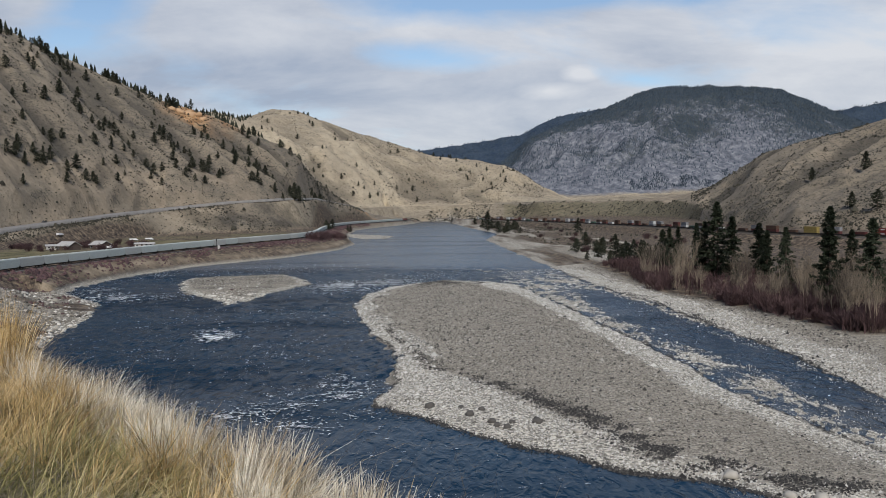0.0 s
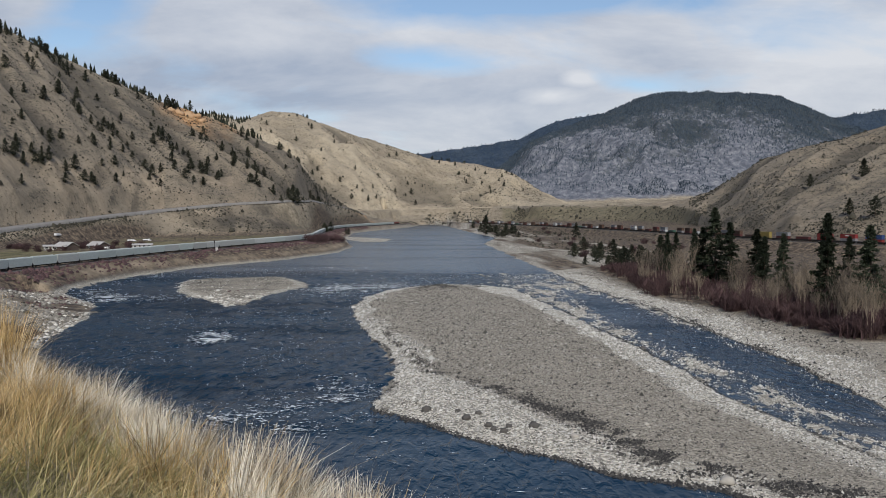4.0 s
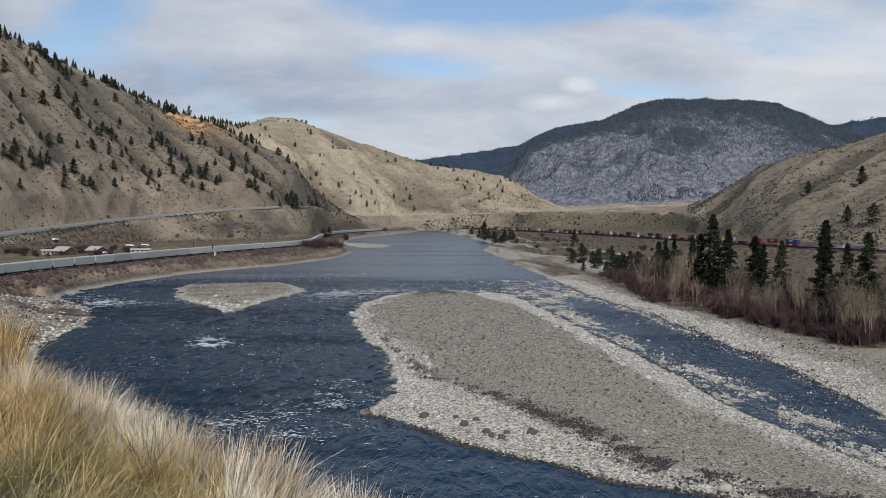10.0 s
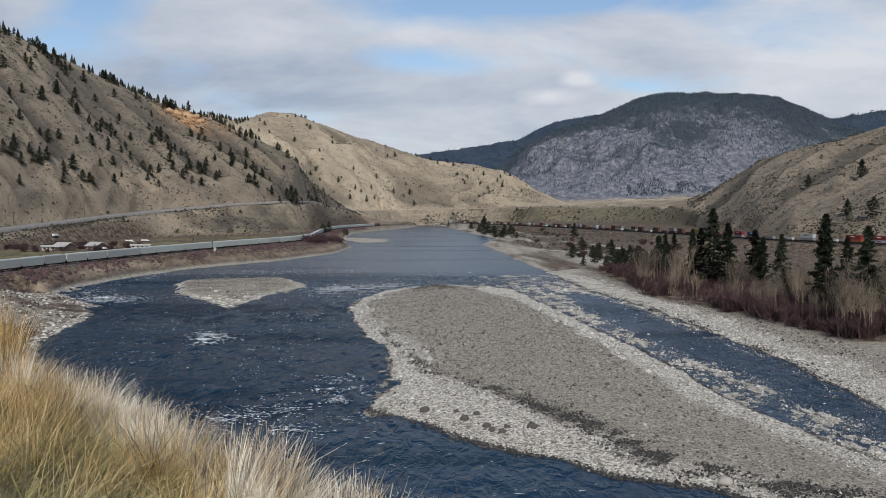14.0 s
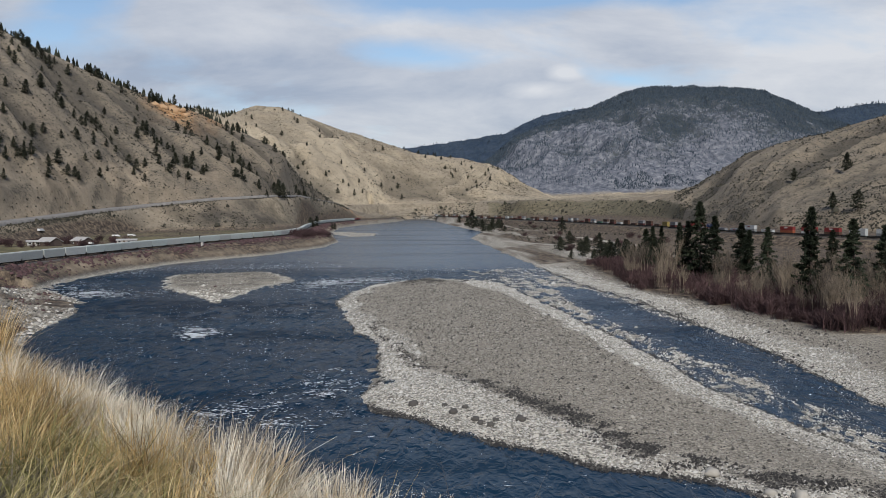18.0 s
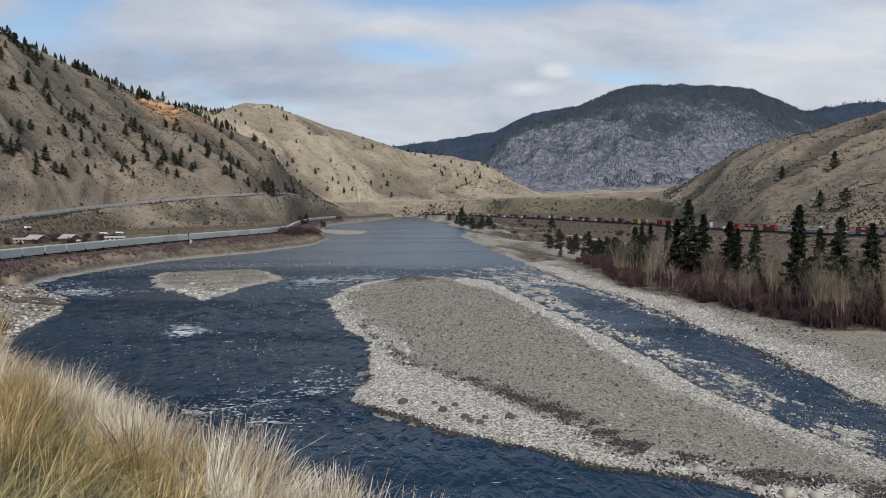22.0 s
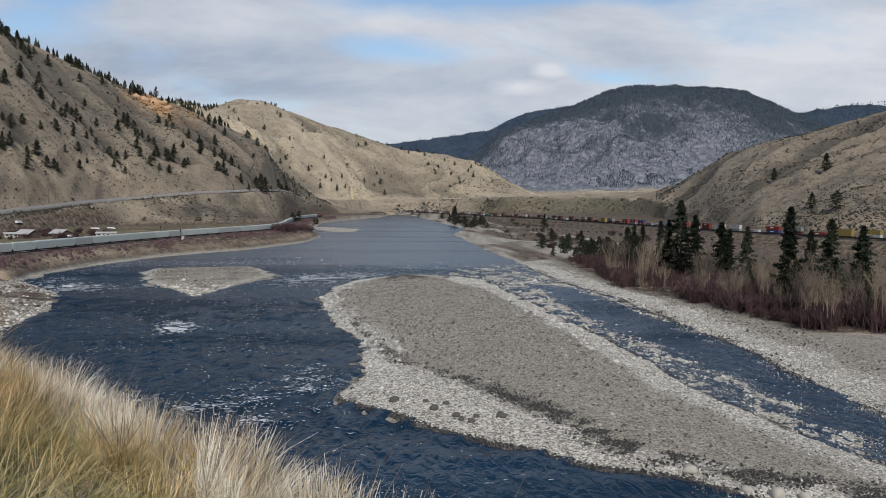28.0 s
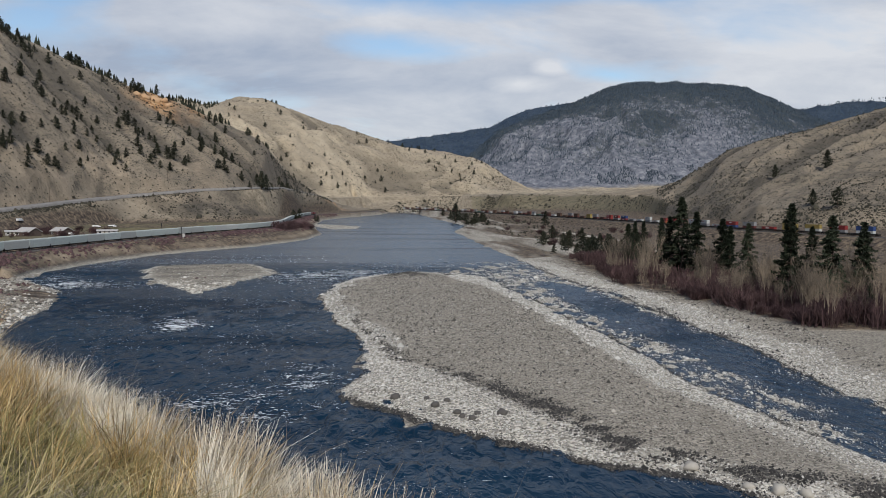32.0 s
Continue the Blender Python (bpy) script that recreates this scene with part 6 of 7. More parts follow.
def boulders():
    random.seed(31)
    rocks = [boulder(3.1 * i, MAT_DARKSTONE if i < 4 else MAT_GREYSTONE, 1.6, 0.55) for i in range(7)]
    spots = [(12.2, 110.8, 0.8, 0), (-2.8, 121, 0.75, 1), (3.1, 115.9, 0.7, 2), (4.9, 118.5, 0.6, 3), (6.0, 111.8, 0.7, 0), (7.9, 108.8, 0.6, 1), (6.6, 109.8, 0.55, 2),
             (1.9, 119.9, 0.5, 3), (8.7, 111.0, 0.5, 0), (17, 106, 0.6, 5), (31.0, 88.4, 0.9, 4), (37.5, 81, 0.9, 4), (35, 82.5, 0.7, 5), (39.8, 79.8, 0.8, 4)]
    spots += [(random.uniform(24, 52), 0, random.uniform(0.25, 0.5), random.choice((0, 1, 5, 6))) for _ in range(16)]
    for x, y, s, k in spots:
        if not y:
            y = random.uniform(84, 240)
        ob = new("boulder", rocks[k])
        ob.matrix_basis = pose(x, y, max(ground_z(x, y), -0.1) + 0.25 * s, 0, 0, random.uniform(0, 360))
        ob.scale = (s, s * random.uniform(0.7, 1.0), s * random.uniform(0.9, 1.25))
        tagged(ob, "dark weathered boulder on the gravel bar" if k < 4 else "grey rounded boulder at the water's edge", "boulder", "boulders")


boulders()
outcrops()

# ---- white water ----
MAT_FOAM = plain("foam", (0.84, 0.87, 0.88), 0.8, vary=0.1, scale=2.0)
FOAM_KEYS = []


def foam_patch(name, x, y, sx, sy, count, size, seed, label):
    """A rapid: broken crests lying across the stream, one rigid sheet that rocks."""
    rng = np.random.default_rng(seed)
    base = np.array([(-1, 0, -0.05), (-0.5, -0.22, 0.10), (-0.45, 0.25, 0.02), (0.1, -0.3, 0.16), (0.15, 0.3, 0.03), (0.6, -0.15, 0.09), (0.55, 0.2, 0.0), (1, 0.05, -0.05), (0.05, 0.0, 0.20)])
    faces = np.array([(0, 1, 2), (1, 8, 2), (1, 3, 8), (2, 8, 4), (3, 5, 8), (8, 5, 6), (8, 6, 4), (5, 7, 6)])
    n = int(count * 7)
    px, py = rng.normal(0, 0.5, n) * sx, rng.normal(0, 0.75, n) * sy
    keep = fbm(px / (0.3 * sx) + seed, py / (0.16 * sy), 4, 800 + seed) > 0.02 - 0.25 * (np.hypot(px / sx, py / sy) < 0.3)
    px, py, n = px[keep], py[keep], int(keep.sum())
    s = 0.48 * size * np.minimum(rng.lognormal(0, 0.45, n), 1.7)
    sizes = np.stack([s * rng.uniform(0.6, 1.6, n), s * rng.uniform(0.5, 1.1, n), s * 1.1], 1)
    ob = scattered(name, base, faces, np.column_stack([px, py, np.full(n, 0.10)]), rng.normal(0.15, 0.5, n), sizes, MAT_FOAM, rng, 0.7)
    m = pose(x, y, 0)
    ob.matrix_basis = m
    tagged(ob, label, "rapids", "white water in the river")
    FOAM_KEYS.append((ob, m, seed * 1.3, 0.12 + 0.1 * (seed % 3)))
    return ob


def flecks():
    """Small breaking crests all over the fast water."""
    rng = np.random.default_rng(19)
    n = 11000
    y = 85 + 330 * rng.random(n) ** 1.3
    x = rng.uniform(-150, 72, n)
    z = land(x, y)[0]
    c = fbm(x / 16, y / 26, 3, 701) + 0.22 * (x > 36)
    keep = (z < np.where(x > 36, -0.10, -0.25)) & (rng.random(n) < np.clip(0.02 + 1.3 * c, 0.01, 1))
    x, y = x[keep], y[keep]
    s = 0.30 * np.minimum(rng.lognormal(0, 0.5, len(x)), 1.8) * np.clip(y / 170, 0.7, 1.8)
    base = np.array([(-1, 0, 0), (-0.3, -0.35, 0.12), (-0.3, 0.4, 0.05), (0.4, -0.3, 0.15), (0.4, 0.35, 0.04), (1, 0, 0)])
    faces = np.array([(0, 1, 2), (1, 3, 2), (2, 3, 4), (3, 5, 4)])
    ob = scattered("whitecaps", base, faces, np.column_stack([x, y, np.full(len(x), 0.12)]), rng.normal(0.1, 0.5, len(x)),
                   np.stack([s * rng.uniform(0.5, 1.9, len(x)), s * rng.uniform(0.3, 0.9, len(x)), s], 1), MAT_FOAM, rng, 1.1)
    tagged(ob, "small white crests scattered over fast dark water", "whitecaps", kind="stuff")
    FOAM_KEYS.append((ob, Matrix(), 0.4, 0.35))


def rapids():
    flecks()
    for i, (x, y, sx, sy, n, s) in enumerate([
            (-55.5, 194, 4.2, 4.5, 240, 0.85), (-58, 202, 4.5, 3.5, 110, 0.65), (-40, 326, 15, 12, 300, 0.95), (-26, 333, 15, 9, 220, 0.9), (-46, 314, 10, 14, 150, 0.75), (-22, 343, 14, 6, 130, 0.7), (-30, 305, 12, 16, 80, 0.55),
            (-122, 292, 12, 8, 210, 0.9), (-114, 284, 10, 8, 160, 0.8), (-136, 312, 12, 12, 110, 0.7), (-100, 290, 12, 10, 60, 0.5), (-90, 420, 40, 20, 80, 0.6), (-140, 380, 10, 24, 90, 0.6),
            (-19, 146, 4, 3, 40, 0.55), (-18, 138, 5, 2.2, 46, 0.60), (-17, 131, 5, 2.5, 50, 0.62), (-24, 124, 6, 4, 52, 0.58), (-29, 120, 5, 4, 50, 0.55), (-12, 136, 3, 6, 40, 0.42),
            (-21, 112, 5, 2.4, 50, 0.58), (-32, 117.5, 4, 2.4, 40, 0.55), (-33, 111, 4, 2.2, 34, 0.45), (-40, 122, 6, 5, 34, 0.42), (-14, 118, 5, 3, 24, 0.38), (-26, 132, 8, 4, 34, 0.42),
            (-60, 165, 18, 16, 50, 0.36), (-45, 240, 22, 26, 90, 0.45), (-70, 230, 22, 20, 60, 0.42), (-35, 172, 12, 22, 70, 0.38), (-3, 372, 40, 16, 60, 0.42), (-75, 300, 10, 10, 60, 0.5),
            (-2, 84, 4, 1.4, 16, 0.22), (2, 82.5, 5, 1.4, 14, 0.18), (-9, 85, 2.5, 1.2, 14, 0.2)]):
        foam_patch("white_water", x, y, sx, sy, n, s, i + 1, "broken white crests of a river rapid on dark water")


rapids()

# ---- foreground grass on the bluff ----
def blade_paint(name, *stops):
    n = Nodes(name, 0.75, 0.0, 0.25)
    g = n.math("ADD", n.math("MULTIPLY", n.island(), 0.38), n.math("MULTIPLY", n.ramp(n.noise(2.6, 3.0, 0.6), (0.34, 0.0), (0.66, 1.0)), 0.62))
    return n.colour(n.ramp(g, *stops))


MAT_STRAW = blade_paint("straw_grass", (0.2, (0.115, 0.082, 0.040)), (0.40, (0.32, 0.215, 0.092)), (0.56, (0.57, 0.385, 0.160)), (0.76, (0.77, 0.60, 0.35)))
MAT_SILVER = blade_paint("bleached_grass", (0.2, (0.25, 0.200, 0.138)), (0.45, (0.60, 0.520, 0.395)), (0.75, (0.87, 0.81, 0.68)))
MAT_GREEN = blade_paint("olive_grass", (0.2, (0.070, 0.072, 0.024)), (0.42, (0.18, 0.165, 0.062)), (0.62, (0.36, 0.31, 0.13)), (0.8, (0.58, 0.48, 0.26)))
MAT_MAT = blade_paint("matted_grass", (0.2, (0.13, 0.105, 0.080)), (0.5, (0.36, 0.30, 0.23)), (0.8, (0.62, 0.54, 0.42)))
MAT_STALK = blade_paint("dark_stalks", (0.2, (0.07, 0.055, 0.045)), (0.8, (0.24, 0.19, 0.14)))


def blades(name, spots, rng, per, spread, height, width, lean, material, label, curl=0.5, drift=(0.16, -0.05), profile=(1.0, 0.9, 0.6, 0.12)):
    """Tussocks of curved tapering blades, each blade of three faces, that lean out from their tussock and share its slant."""
    m = len(spots)
    own = rng.normal(0, spread, (m * per, 2))
    roots = np.repeat(spots, per, 0) + own * 0.55
    tuft_lean = np.repeat(rng.normal(0, lean * 0.55, (m, 2)) + np.array(drift), per, 0)
    tuft_tall = np.repeat(rng.uniform(0.45, 1.25, m), per)
    ok = np.hypot(roots[:, 0], roots[:, 1]) > 1.25
    own, roots, tuft_lean, tuft_tall = own[ok], roots[ok], tuft_lean[ok], tuft_tall[ok]
    n = len(roots)
    z = land(roots[:, 0], roots[:, 1])[0]
    tilt = own / spread * lean * 0.55 + tuft_lean + rng.normal(0, lean * 0.45, (n, 2))
    h = rng.uniform(height[0], height[1], n) * tuft_tall
    w = rng.uniform(0.6, 1.3, n) * width
    face = rng.uniform(0, np.pi, n)
    side = np.column_stack([np.cos(face), np.sin(face)])
    v = np.empty((n, 8, 3))
    slant = np.linalg.norm(tilt, axis=1)
    for k, t in enumerate((0.0, 0.4, 0.75, 1.0)):
        bend = tilt * (h * (t * (1 - curl) + curl * 1.5 * t * t))[:, None]
        drop = 1 - np.clip(0.42 * t * slant, 0, 0.6)
        wk = (w * profile[k])[:, None] * side
        for j, sgn in enumerate((-1, 1)):
            v[:, 2 * k + j, :2] = roots + bend + sgn * wk
            v[:, 2 * k + j, 2] = z - 0.03 + h * t * drop
    base = np.array([(0, 1, 3, 2), (2, 3, 5, 4), (4, 5, 7, 6)])
    f = (base[None] + (np.arange(n) * 8)[:, None, None]).reshape(-1, 4)
    ob = from_arrays(name, v.reshape(-1, 3), f, material)
    return tagged(ob, label, "grass", kind="stuff")


def lip(rng, count, q_range, a_range, power=1.0, patch=0.0, seed=0):
    """Places along and behind the lip of the bluff, in patches."""
    a = rng.uniform(a_range[0], a_range[1], count)
    q = q_range[0] + (q_range[1] - q_range[0]) * rng.random(count) ** power
    c = np.column_stack([EDGE[0] + ALONG[0] * a + DOWN[0] * q, EDGE[1] + ALONG[1] * a + DOWN[1] * q])
    if patch:
        c = c[rng.random(count) < np.clip(0.5 + patch * fbm(c[:, 0] / 1.1, c[:, 1] / 1.1, 2, seed), 0.03, 1)]
    return c


SEEDING = (0.8, 0.7, 1.0, 0.35)     # thin stems with fuller seed heads


def bluff_grass():
    rng = np.random.default_rng(77)
    blades("straw_grass", lip(rng, 1700, (-1.8, 0.0), (-2.4, 15), 0.7, 2.0, 601), rng, 54, 0.08, (0.20, 0.50), 0.0019, 0.40, MAT_STRAW,
           "golden dry grass tussocks on the river bluff", 0.4, (0.14, 0.02))
    blades("bleached_grass", lip(rng, 520, (-0.22, 0.40), (-1.4, 14), 1.0, 2.0, 602), rng, 96, 0.07, (0.22, 0.46), 0.0014, 0.32, MAT_SILVER,
           "pale bleached tall grass along the lip of the bluff", 0.5, (0.14, -0.02), SEEDING)
    blades("olive_grass", lip(rng, 3300, (-5.5, -0.45), (-2.6, 11), 0.75, 0.9, 603), rng, 42, 0.12, (0.18, 0.48), 0.0021, 0.62, MAT_GREEN,
           "leaning olive and straw grass on the bluff", 0.65, (0.55, 0.16))
    blades("lip_grass", lip(rng, 170, (-0.2, 0.32), (-1.3, 3.4), 1.0, 1.0, 606), rng, 125, 0.06, (0.24, 0.46), 0.0014, 0.20, MAT_SILVER,
           "dense pale seeding grass on the near lip of the bluff", 0.35, (0.12, -0.03), SEEDING)
    blades("matted_grass", lip(rng, 900, (-4.0, -0.6), (-2.6, 8), 0.8, 2.4, 605), rng, 36, 0.16, (0.14, 0.30), 0.0020, 1.5, MAT_MAT,
           "flattened matted grey grass between the tussocks", 0.6)
    blades("dead_stems", lip(rng, 150, (-0.9, 0.2), (-1.0, 9), 1.0, 3.0, 607), rng, 34, 0.09, (0.16, 0.40), 0.0018, 0.60, MAT_STALK,
           "dark dead stems in the gaps between grass tussocks", 0.5)
    blades("tall_grass", lip(rng, 46, (-0.5, 0.15), (5.6, 9.5)), rng, 80, 0.10, (0.45, 0.80), 0.0028, 0.16, MAT_STRAW,
           "tall golden grass clump on the lip of the bluff", 0.35, (0.10, 0.0))
    blades("weed_stalks", lip(rng, 110, (-0.3, 0.9), (-0.5, 12)), rng, 8, 0.12, (0.40, 0.72), 0.0013, 0.40, MAT_STALK,
           "thin dark weed stalks above the grass", 0.3)


bluff_grass()

# ---- farmstead, vehicles and poles on the west bank ----
MAT_WALL = plain("white_siding", (0.50, 0.49, 0.46), 0.7, vary=0.12)
MAT_WALL_BROWN = plain("brown_siding", (0.085, 0.066, 0.056), 0.8, vary=0.2)
MAT_ROOFING = plain("grey_roof", (0.20, 0.19, 0.185), 0.85, vary=0.2)
MAT_ROOFING_PALE = plain("pale_metal_roof", (0.40, 0.385, 0.365), 0.6, 0.0, 0.2)
MAT_DOOR = plain("door_paint", (0.10, 0.07, 0.05), 0.6)
MAT_WOOD = plain("weathered_pole", (0.10, 0.075, 0.055), 0.95)
MAT_TYRE = plain("tyre_rubber", (0.02, 0.02, 0.02), 0.9)
MAT_PAINT_WHITE = plain("white_car_paint", (0.72, 0.72, 0.71), 0.35, vary=0.08)
MAT_PAINT_DARK = plain("dark_load", (0.05, 0.05, 0.055), 0.6)


def house(x, y, turn, lx, ly, wall_h, rise, wall_mat, roof_mat, label):
    root = new("house")
    root.matrix_basis = pose(x, y, ground_z(x, y) - 0.15, 0, 0, turn)
    tagged(root, label, "house", "farm buildings")
    bm = bmesh.new()
    box(bm, 0, 0, wall_h / 2, lx, ly, wall_h, 0.03)
    part("wall", bm, wall_mat, root)
    bm = bmesh.new()
    hy = ly / 2 + 0.6
    prism(bm, [(-hy, wall_h - 0.12), (0, wall_h + rise), (hy, wall_h - 0.12), (hy, wall_h + 0.08), (0, wall_h + rise + 0.22), (-hy, wall_h + 0.08)], lx / 2 + 0.6)
    bmesh.ops.rotate(bm, cent=(0, 0, 0), matrix=Matrix.Rotation(radians(90), 3, "Z"), verts=bm.verts)
    part("roof", bm, roof_mat, root)
    for sx in (-1, 1):
        bm = bmesh.new()
        k = [bm.verts.new((sx * lx / 2 * 0.995, yy, zz)) for yy, zz in ((-ly / 2, wall_h), (ly / 2, wall_h), (0, wall_h + rise * 0.93))]
        back = [bm.verts.new((sx * (lx / 2 - 0.15), v.co.y, v.co.z)) for v in k]
        bm.faces.new(k), bm.faces.new(back[::-1])
        for i in range(3):
            bm.faces.new((k[i], k[(i + 1) % 3], back[(i + 1) % 3], back[i]))
        bmesh.ops.recalc_face_normals(bm, faces=bm.faces)
        part("gable", bm, wall_mat, root)
    for i, wx in enumerate(np.linspace(-lx / 2 + 1.5, lx / 2 - 1.5, 4)):
        for face in (-1, 1):
            bm = bmesh.new()
            if i == 1:
                box(bm, wx, face * (ly / 2 + 0.02), 1.05, 0.95, 0.08, 2.1)
                part("door", bm, MAT_DOOR, root)
            else:
                box(bm, wx, face * (ly / 2 + 0.02), 1.5, 1.5, 0.07, 1.1)
                w = part("window", bm, MAT_PAINT_WHITE, root)
                bm = bmesh.new()
                box(bm, wx, face * (ly / 2 + 0.05), 1.5, 1.3, 0.05, 0.9)
                part("pane", bm, MAT_GLASS_DARK, w)
    bm = bmesh.new()
    box(bm, lx * 0.2, 0.5, wall_h + rise + 0.3, 0.6, 0.6, 1.2)
    part("chimney", bm, MAT_WALL_BROWN, root)


house(-220, 474, -28, 11, 8, 2.6, 2.4, MAT_WALL_BROWN, MAT_ROOFING_PALE, "low brown farmhouse with a pale gabled roof")
house(-208, 490, -30, 10, 8, 2.6, 2.2, MAT_WALL_BROWN, MAT_ROOFING_PALE, "brown bungalow with a pale roof on the river flat")
house(-232, 482, 25, 9, 6, 2.3, 0.7, MAT_WALL, MAT_ROOFING_PALE, "small white outbuilding with a pale roof")
house(-186, 502, 12, 11, 4, 2.2, 0.7, MAT_WALL, MAT_ROOFING_PALE, "long white shed with a flat pale roof")


def truck(x, y, turn, load, label, lift=0.0):
    root = new("truck")
    root.matrix_basis = pose(x, y, ground_z(x, y) + lift, 0, 0, turn)
    tagged(root, label, "truck", "parked vehicles")
    bm = bmesh.new()
    prism(bm, [(1.1, 0.6), (3.0, 0.6), (3.0, 1.25), (2.0, 1.35), (1.6, 2.1), (1.1, 2.1)], 0.95, 0.06)
    part("cab", bm, MAT_PAINT_WHITE, root)
    bm = bmesh.new()
    prism(bm, [(1.72, 1.42), (1.92, 1.42), (1.66, 2.0), (1.5, 2.0)], 0.97)
    part("window", bm, MAT_GLASS_DARK, root)
    bm = bmesh.new()
    box(bm, -1.0, 0, 1.45, 4.1, 2.0, 1.6 if load else 0.9, 0.05)
    part("load_box", bm, load or MAT_PAINT_WHITE, root)
    bm = bmesh.new()
    box(bm, 0, 0, 0.55, 6.0, 1.5, 0.25)
    part("chassis", bm, MAT_UNDER, root)
    for wx in (-2.0, 2.1):
        for wy in (-0.85, 0.85):
            bm = bmesh.new()
            rod(bm, (wx, wy - 0.13, 0.4), (wx, wy + 0.13, 0.4), 0.4, 0.4, 14)
            part("wheel", bm, MAT_TYRE, root)


truck(-237, 618, 10, None, "white pickup truck parked in the dry field")
truck(-229, 628, 5, None, "white pickup truck parked in the dry field")
truck(-284, 599, 80, MAT_PAINT_WHITE, "white box truck beside the highway", 0.4)
truck(-236, 492, 40, None, "white van parked by the farmhouse")
truck(-200, 484, 95, None, "white van parked by the farmhouse")


def utility_pole(x, y, h):
    root = new("utility_pole")
    root.matrix_basis = pose(x, y, ground_z(x, y) - 0.2, 0, 0, 30)
    tagged(root, "weathered wooden utility pole beside the highway", "pole", "utility poles")
    bm = bmesh.new()
    rod(bm, (0, 0, 0), (0, 0, h), 0.20, 0.13, 8)
    part("post", bm, MAT_WOOD, root)
    bm = bmesh.new()
    box(bm, 0, 0, h - 0.8, 2.6, 0.14, 0.16)
    part("crossarm", bm, MAT_WOOD, root)
    for dx in (-1.1, 0, 1.1):
        bm = bmesh.new()
        rod(bm, (dx, 0, h - 0.72), (dx, 0, h - 0.45), 0.06, 0.05, 6)
        part("insulator", bm, MAT_PAINT_WHITE, root)


for px_, py_, ph_ in ((-303, 691, 15), (-289, 836, 12), (-310, 590, 13), (-262, 880, 12), (-330, 520, 13)):
    utility_pole(px_, py_, ph_)


def signal_mast(x, y):
    root = new("railway_signal")
    root.matrix_basis = pose(x, y, ground_z(x, y) - 0.1)
    tagged(root, "dark railway signal mast beside the west track", "signal", "railway signals")
    bm = bmesh.new()
    rod(bm, (0, 0, 0), (0, 0, 6.5), 0.12, 0.1, 8)
    part("mast", bm, MAT_UNDER, root)
    bm = bmesh.new()
    box(bm, 0, -0.2, 5.7, 0.7, 0.25, 1.8, 0.1)
    part("signal_head", bm, MAT_BLACK, root)
    bm = bmesh.new()
    box(bm, 1.4, 0, 1.2, 1.4, 1.2, 2.4, 0.05)
    part("relay_cabinet", bm, MAT_ROOFING_PALE, root)


signal_mast(-141, 500)
signal_mast(-159, 520)


def marker_posts():
    for i in range(22):
        t = 0.05 + 0.9 * i / 21
        k = t * (len(ROAD) - 1)
        j = int(k)
        a, b = ROAD[j], ROAD[min(j + 1, len(ROAD) - 1)]
        x, y = a[0] + (b[0] - a[0]) * (k - j) + 5.6, a[1] + (b[1] - a[1]) * (k - j) - 1.5
        bm = bmesh.new()
        rod(bm, (0, 0, -0.1), (0, 0, 1.3), 0.12, 0.1, 6)
        me = bpy.data.meshes.new("marker_post")
        bm.to_mesh(me)
        bm.free()
        me.materials.append(MAT_PAINT_WHITE)
        ob = new("marker_post", me)
        ob.matrix_basis = pose(x, y, ground_z(x, y))
        tagged(ob, "white marker post along the edge of the highway", "post", "marker posts")


marker_posts()


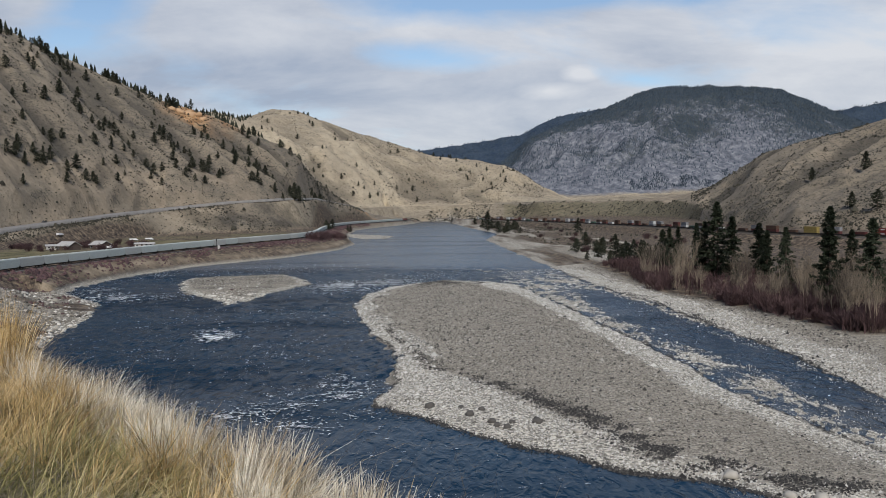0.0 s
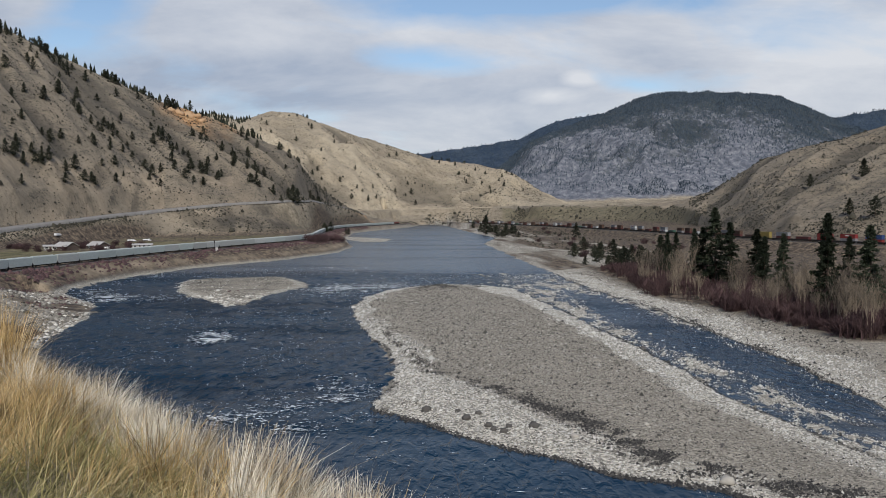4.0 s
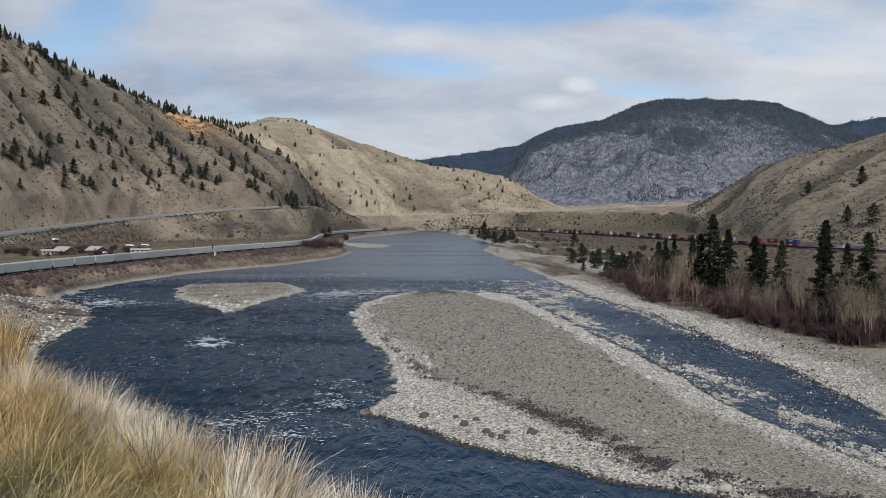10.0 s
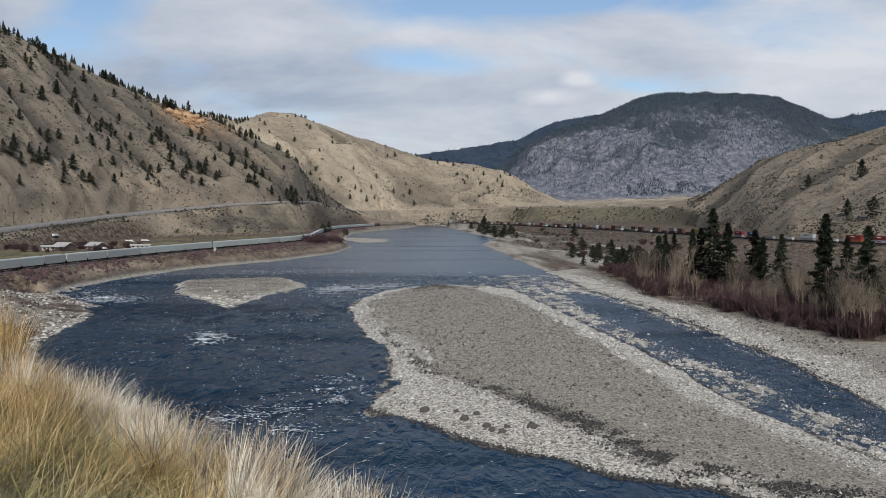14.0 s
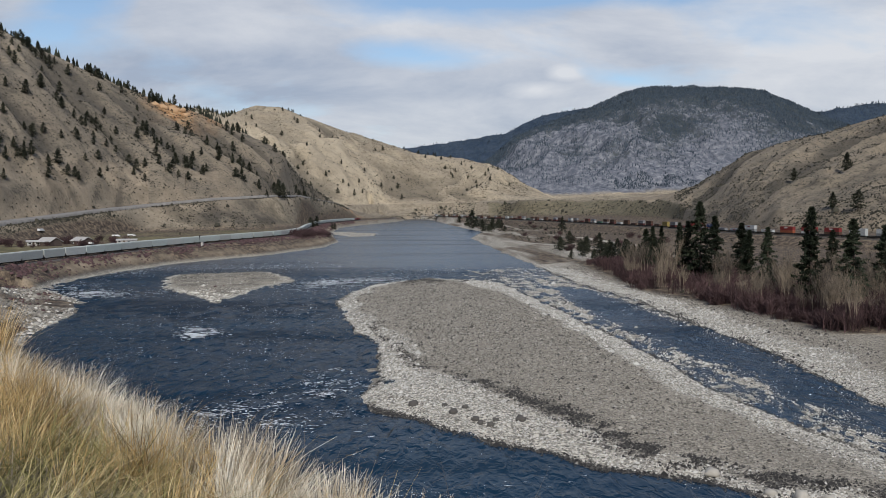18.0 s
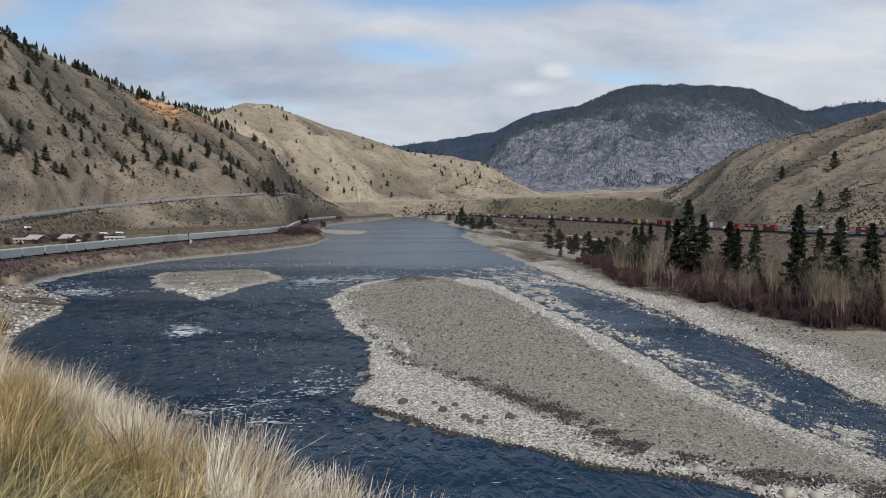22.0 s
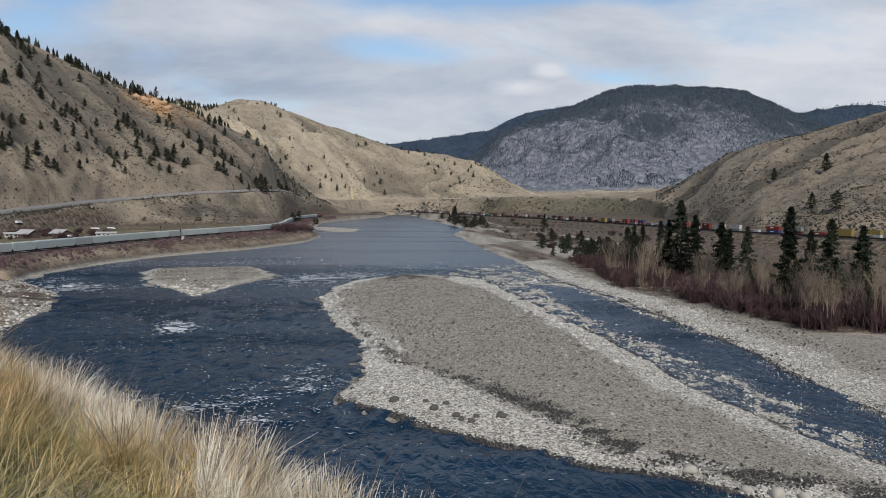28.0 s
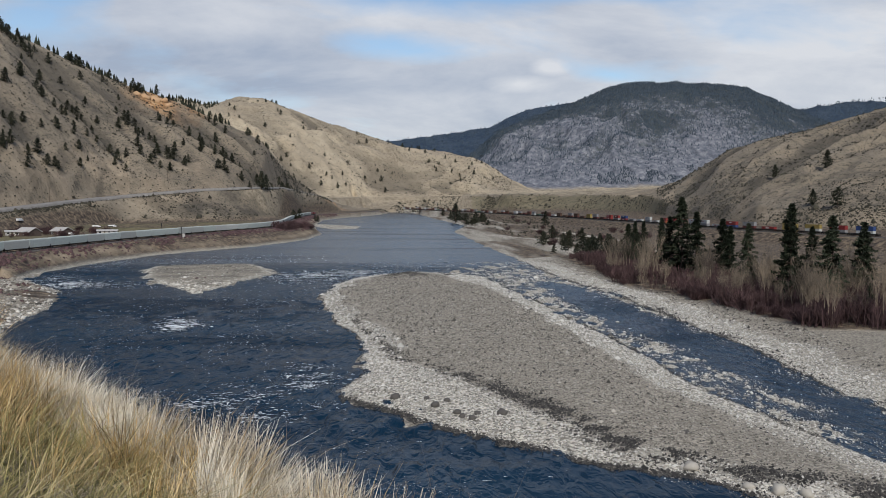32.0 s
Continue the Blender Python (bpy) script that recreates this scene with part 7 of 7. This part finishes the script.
def motor_car():
    root = new("car")
    tagged(root, "small dark car driving along the highway", "car")
    bm = bmesh.new()
    prism(bm, [(-2.1, 0.35), (2.1, 0.35), (2.15, 0.75), (1.1, 0.92), (0.5, 1.42), (-1.2, 1.45), (-2.0, 0.95), (-2.15, 0.7)], 0.86, 0.05)
    part("body", bm, MAT_PAINT_DARK, root)
    bm = bmesh.new()
    prism(bm, [(0.98, 0.95), (0.48, 1.36), (-1.15, 1.38), (-1.8, 0.97)], 0.875)
    part("window", bm, MAT_GLASS_DARK, root)
    for wx in (-1.35, 1.35):
        for wy in (-0.78, 0.78):
            bm = bmesh.new()
            rod(bm, (wx, wy - 0.1, 0.32), (wx, wy + 0.1, 0.32), 0.32, 0.32, 14)
            part("wheel", bm, MAT_TYRE, root)
    return root


road_car = motor_car()


def yard_brush():
    """Bare bushes round the farm buildings."""
    random.seed(51)
    used = set()
    bush = twig_shrub(60)
    tagged(bush, "leafless brown bush beside the farm buildings", "shrub", "bushes round the farm")
    for i in range(48):
        plant(bush, used, random.uniform(-268, -190), random.uniform(455, 540), random.uniform(1.8, 4.2), random.uniform(1.0, 1.6))


yard_brush()
settle()

# ---- what moves ----
def motions():
    for ob, which, d, lift, base in TRAIN_KEYS:
        rows = []
        for t in (0, 4, 8, 12, 16, 20, 24, 28, 32):
            if which == "west":
                rows.append((t, track_pose(LEFT_LINE, LEFT_S, d - WEST_SPEED * t, LEFT_RAIL_Z + lift, base, -1)))
            else:
                rows.append((t, track_pose(RIGHT_LINE, RIGHT_S, d + EAST_SPEED * t, RIGHT_RAIL_Z + lift, base, 1)))
        walk(ob, rows)
    # a car comes down the highway and pulls up beyond the bend
    ys = [p[1] for p in ROAD]
    rows = []
    for t, y in ((0, 615), (1, 593), (2, 570.5), (3, 548), (4, 526), (6, 486), (8, 455), (10, 436), (12, 430), (32, 430)):
        x = float(np.interp(y, ys, [p[0] for p in ROAD]))
        rows.append((t, pose(x - 2.5, y, float(np.interp(y, ys, [p[2] for p in ROAD])) + 2.46, 0, 0, -92)))
    walk(road_car, rows)
    # the river's surface slides downstream
    walk(river, [(t, pose(0.25 * (t - 16), -1.3 * (t - 16), 0)) for t in (0, 8, 16, 24, 32)])
    for ob, m, phase, reach in FOAM_KEYS:
        walk(ob, [(t, Matrix.Translation((0.3 * reach * math.sin(2.1 * t + phase), reach * math.sin(1.7 * t + 2 * phase), 0.05 * math.sin(2.9 * t + phase))) @ m)
                  for t in [0.8 * i for i in range(41)]])


motions()
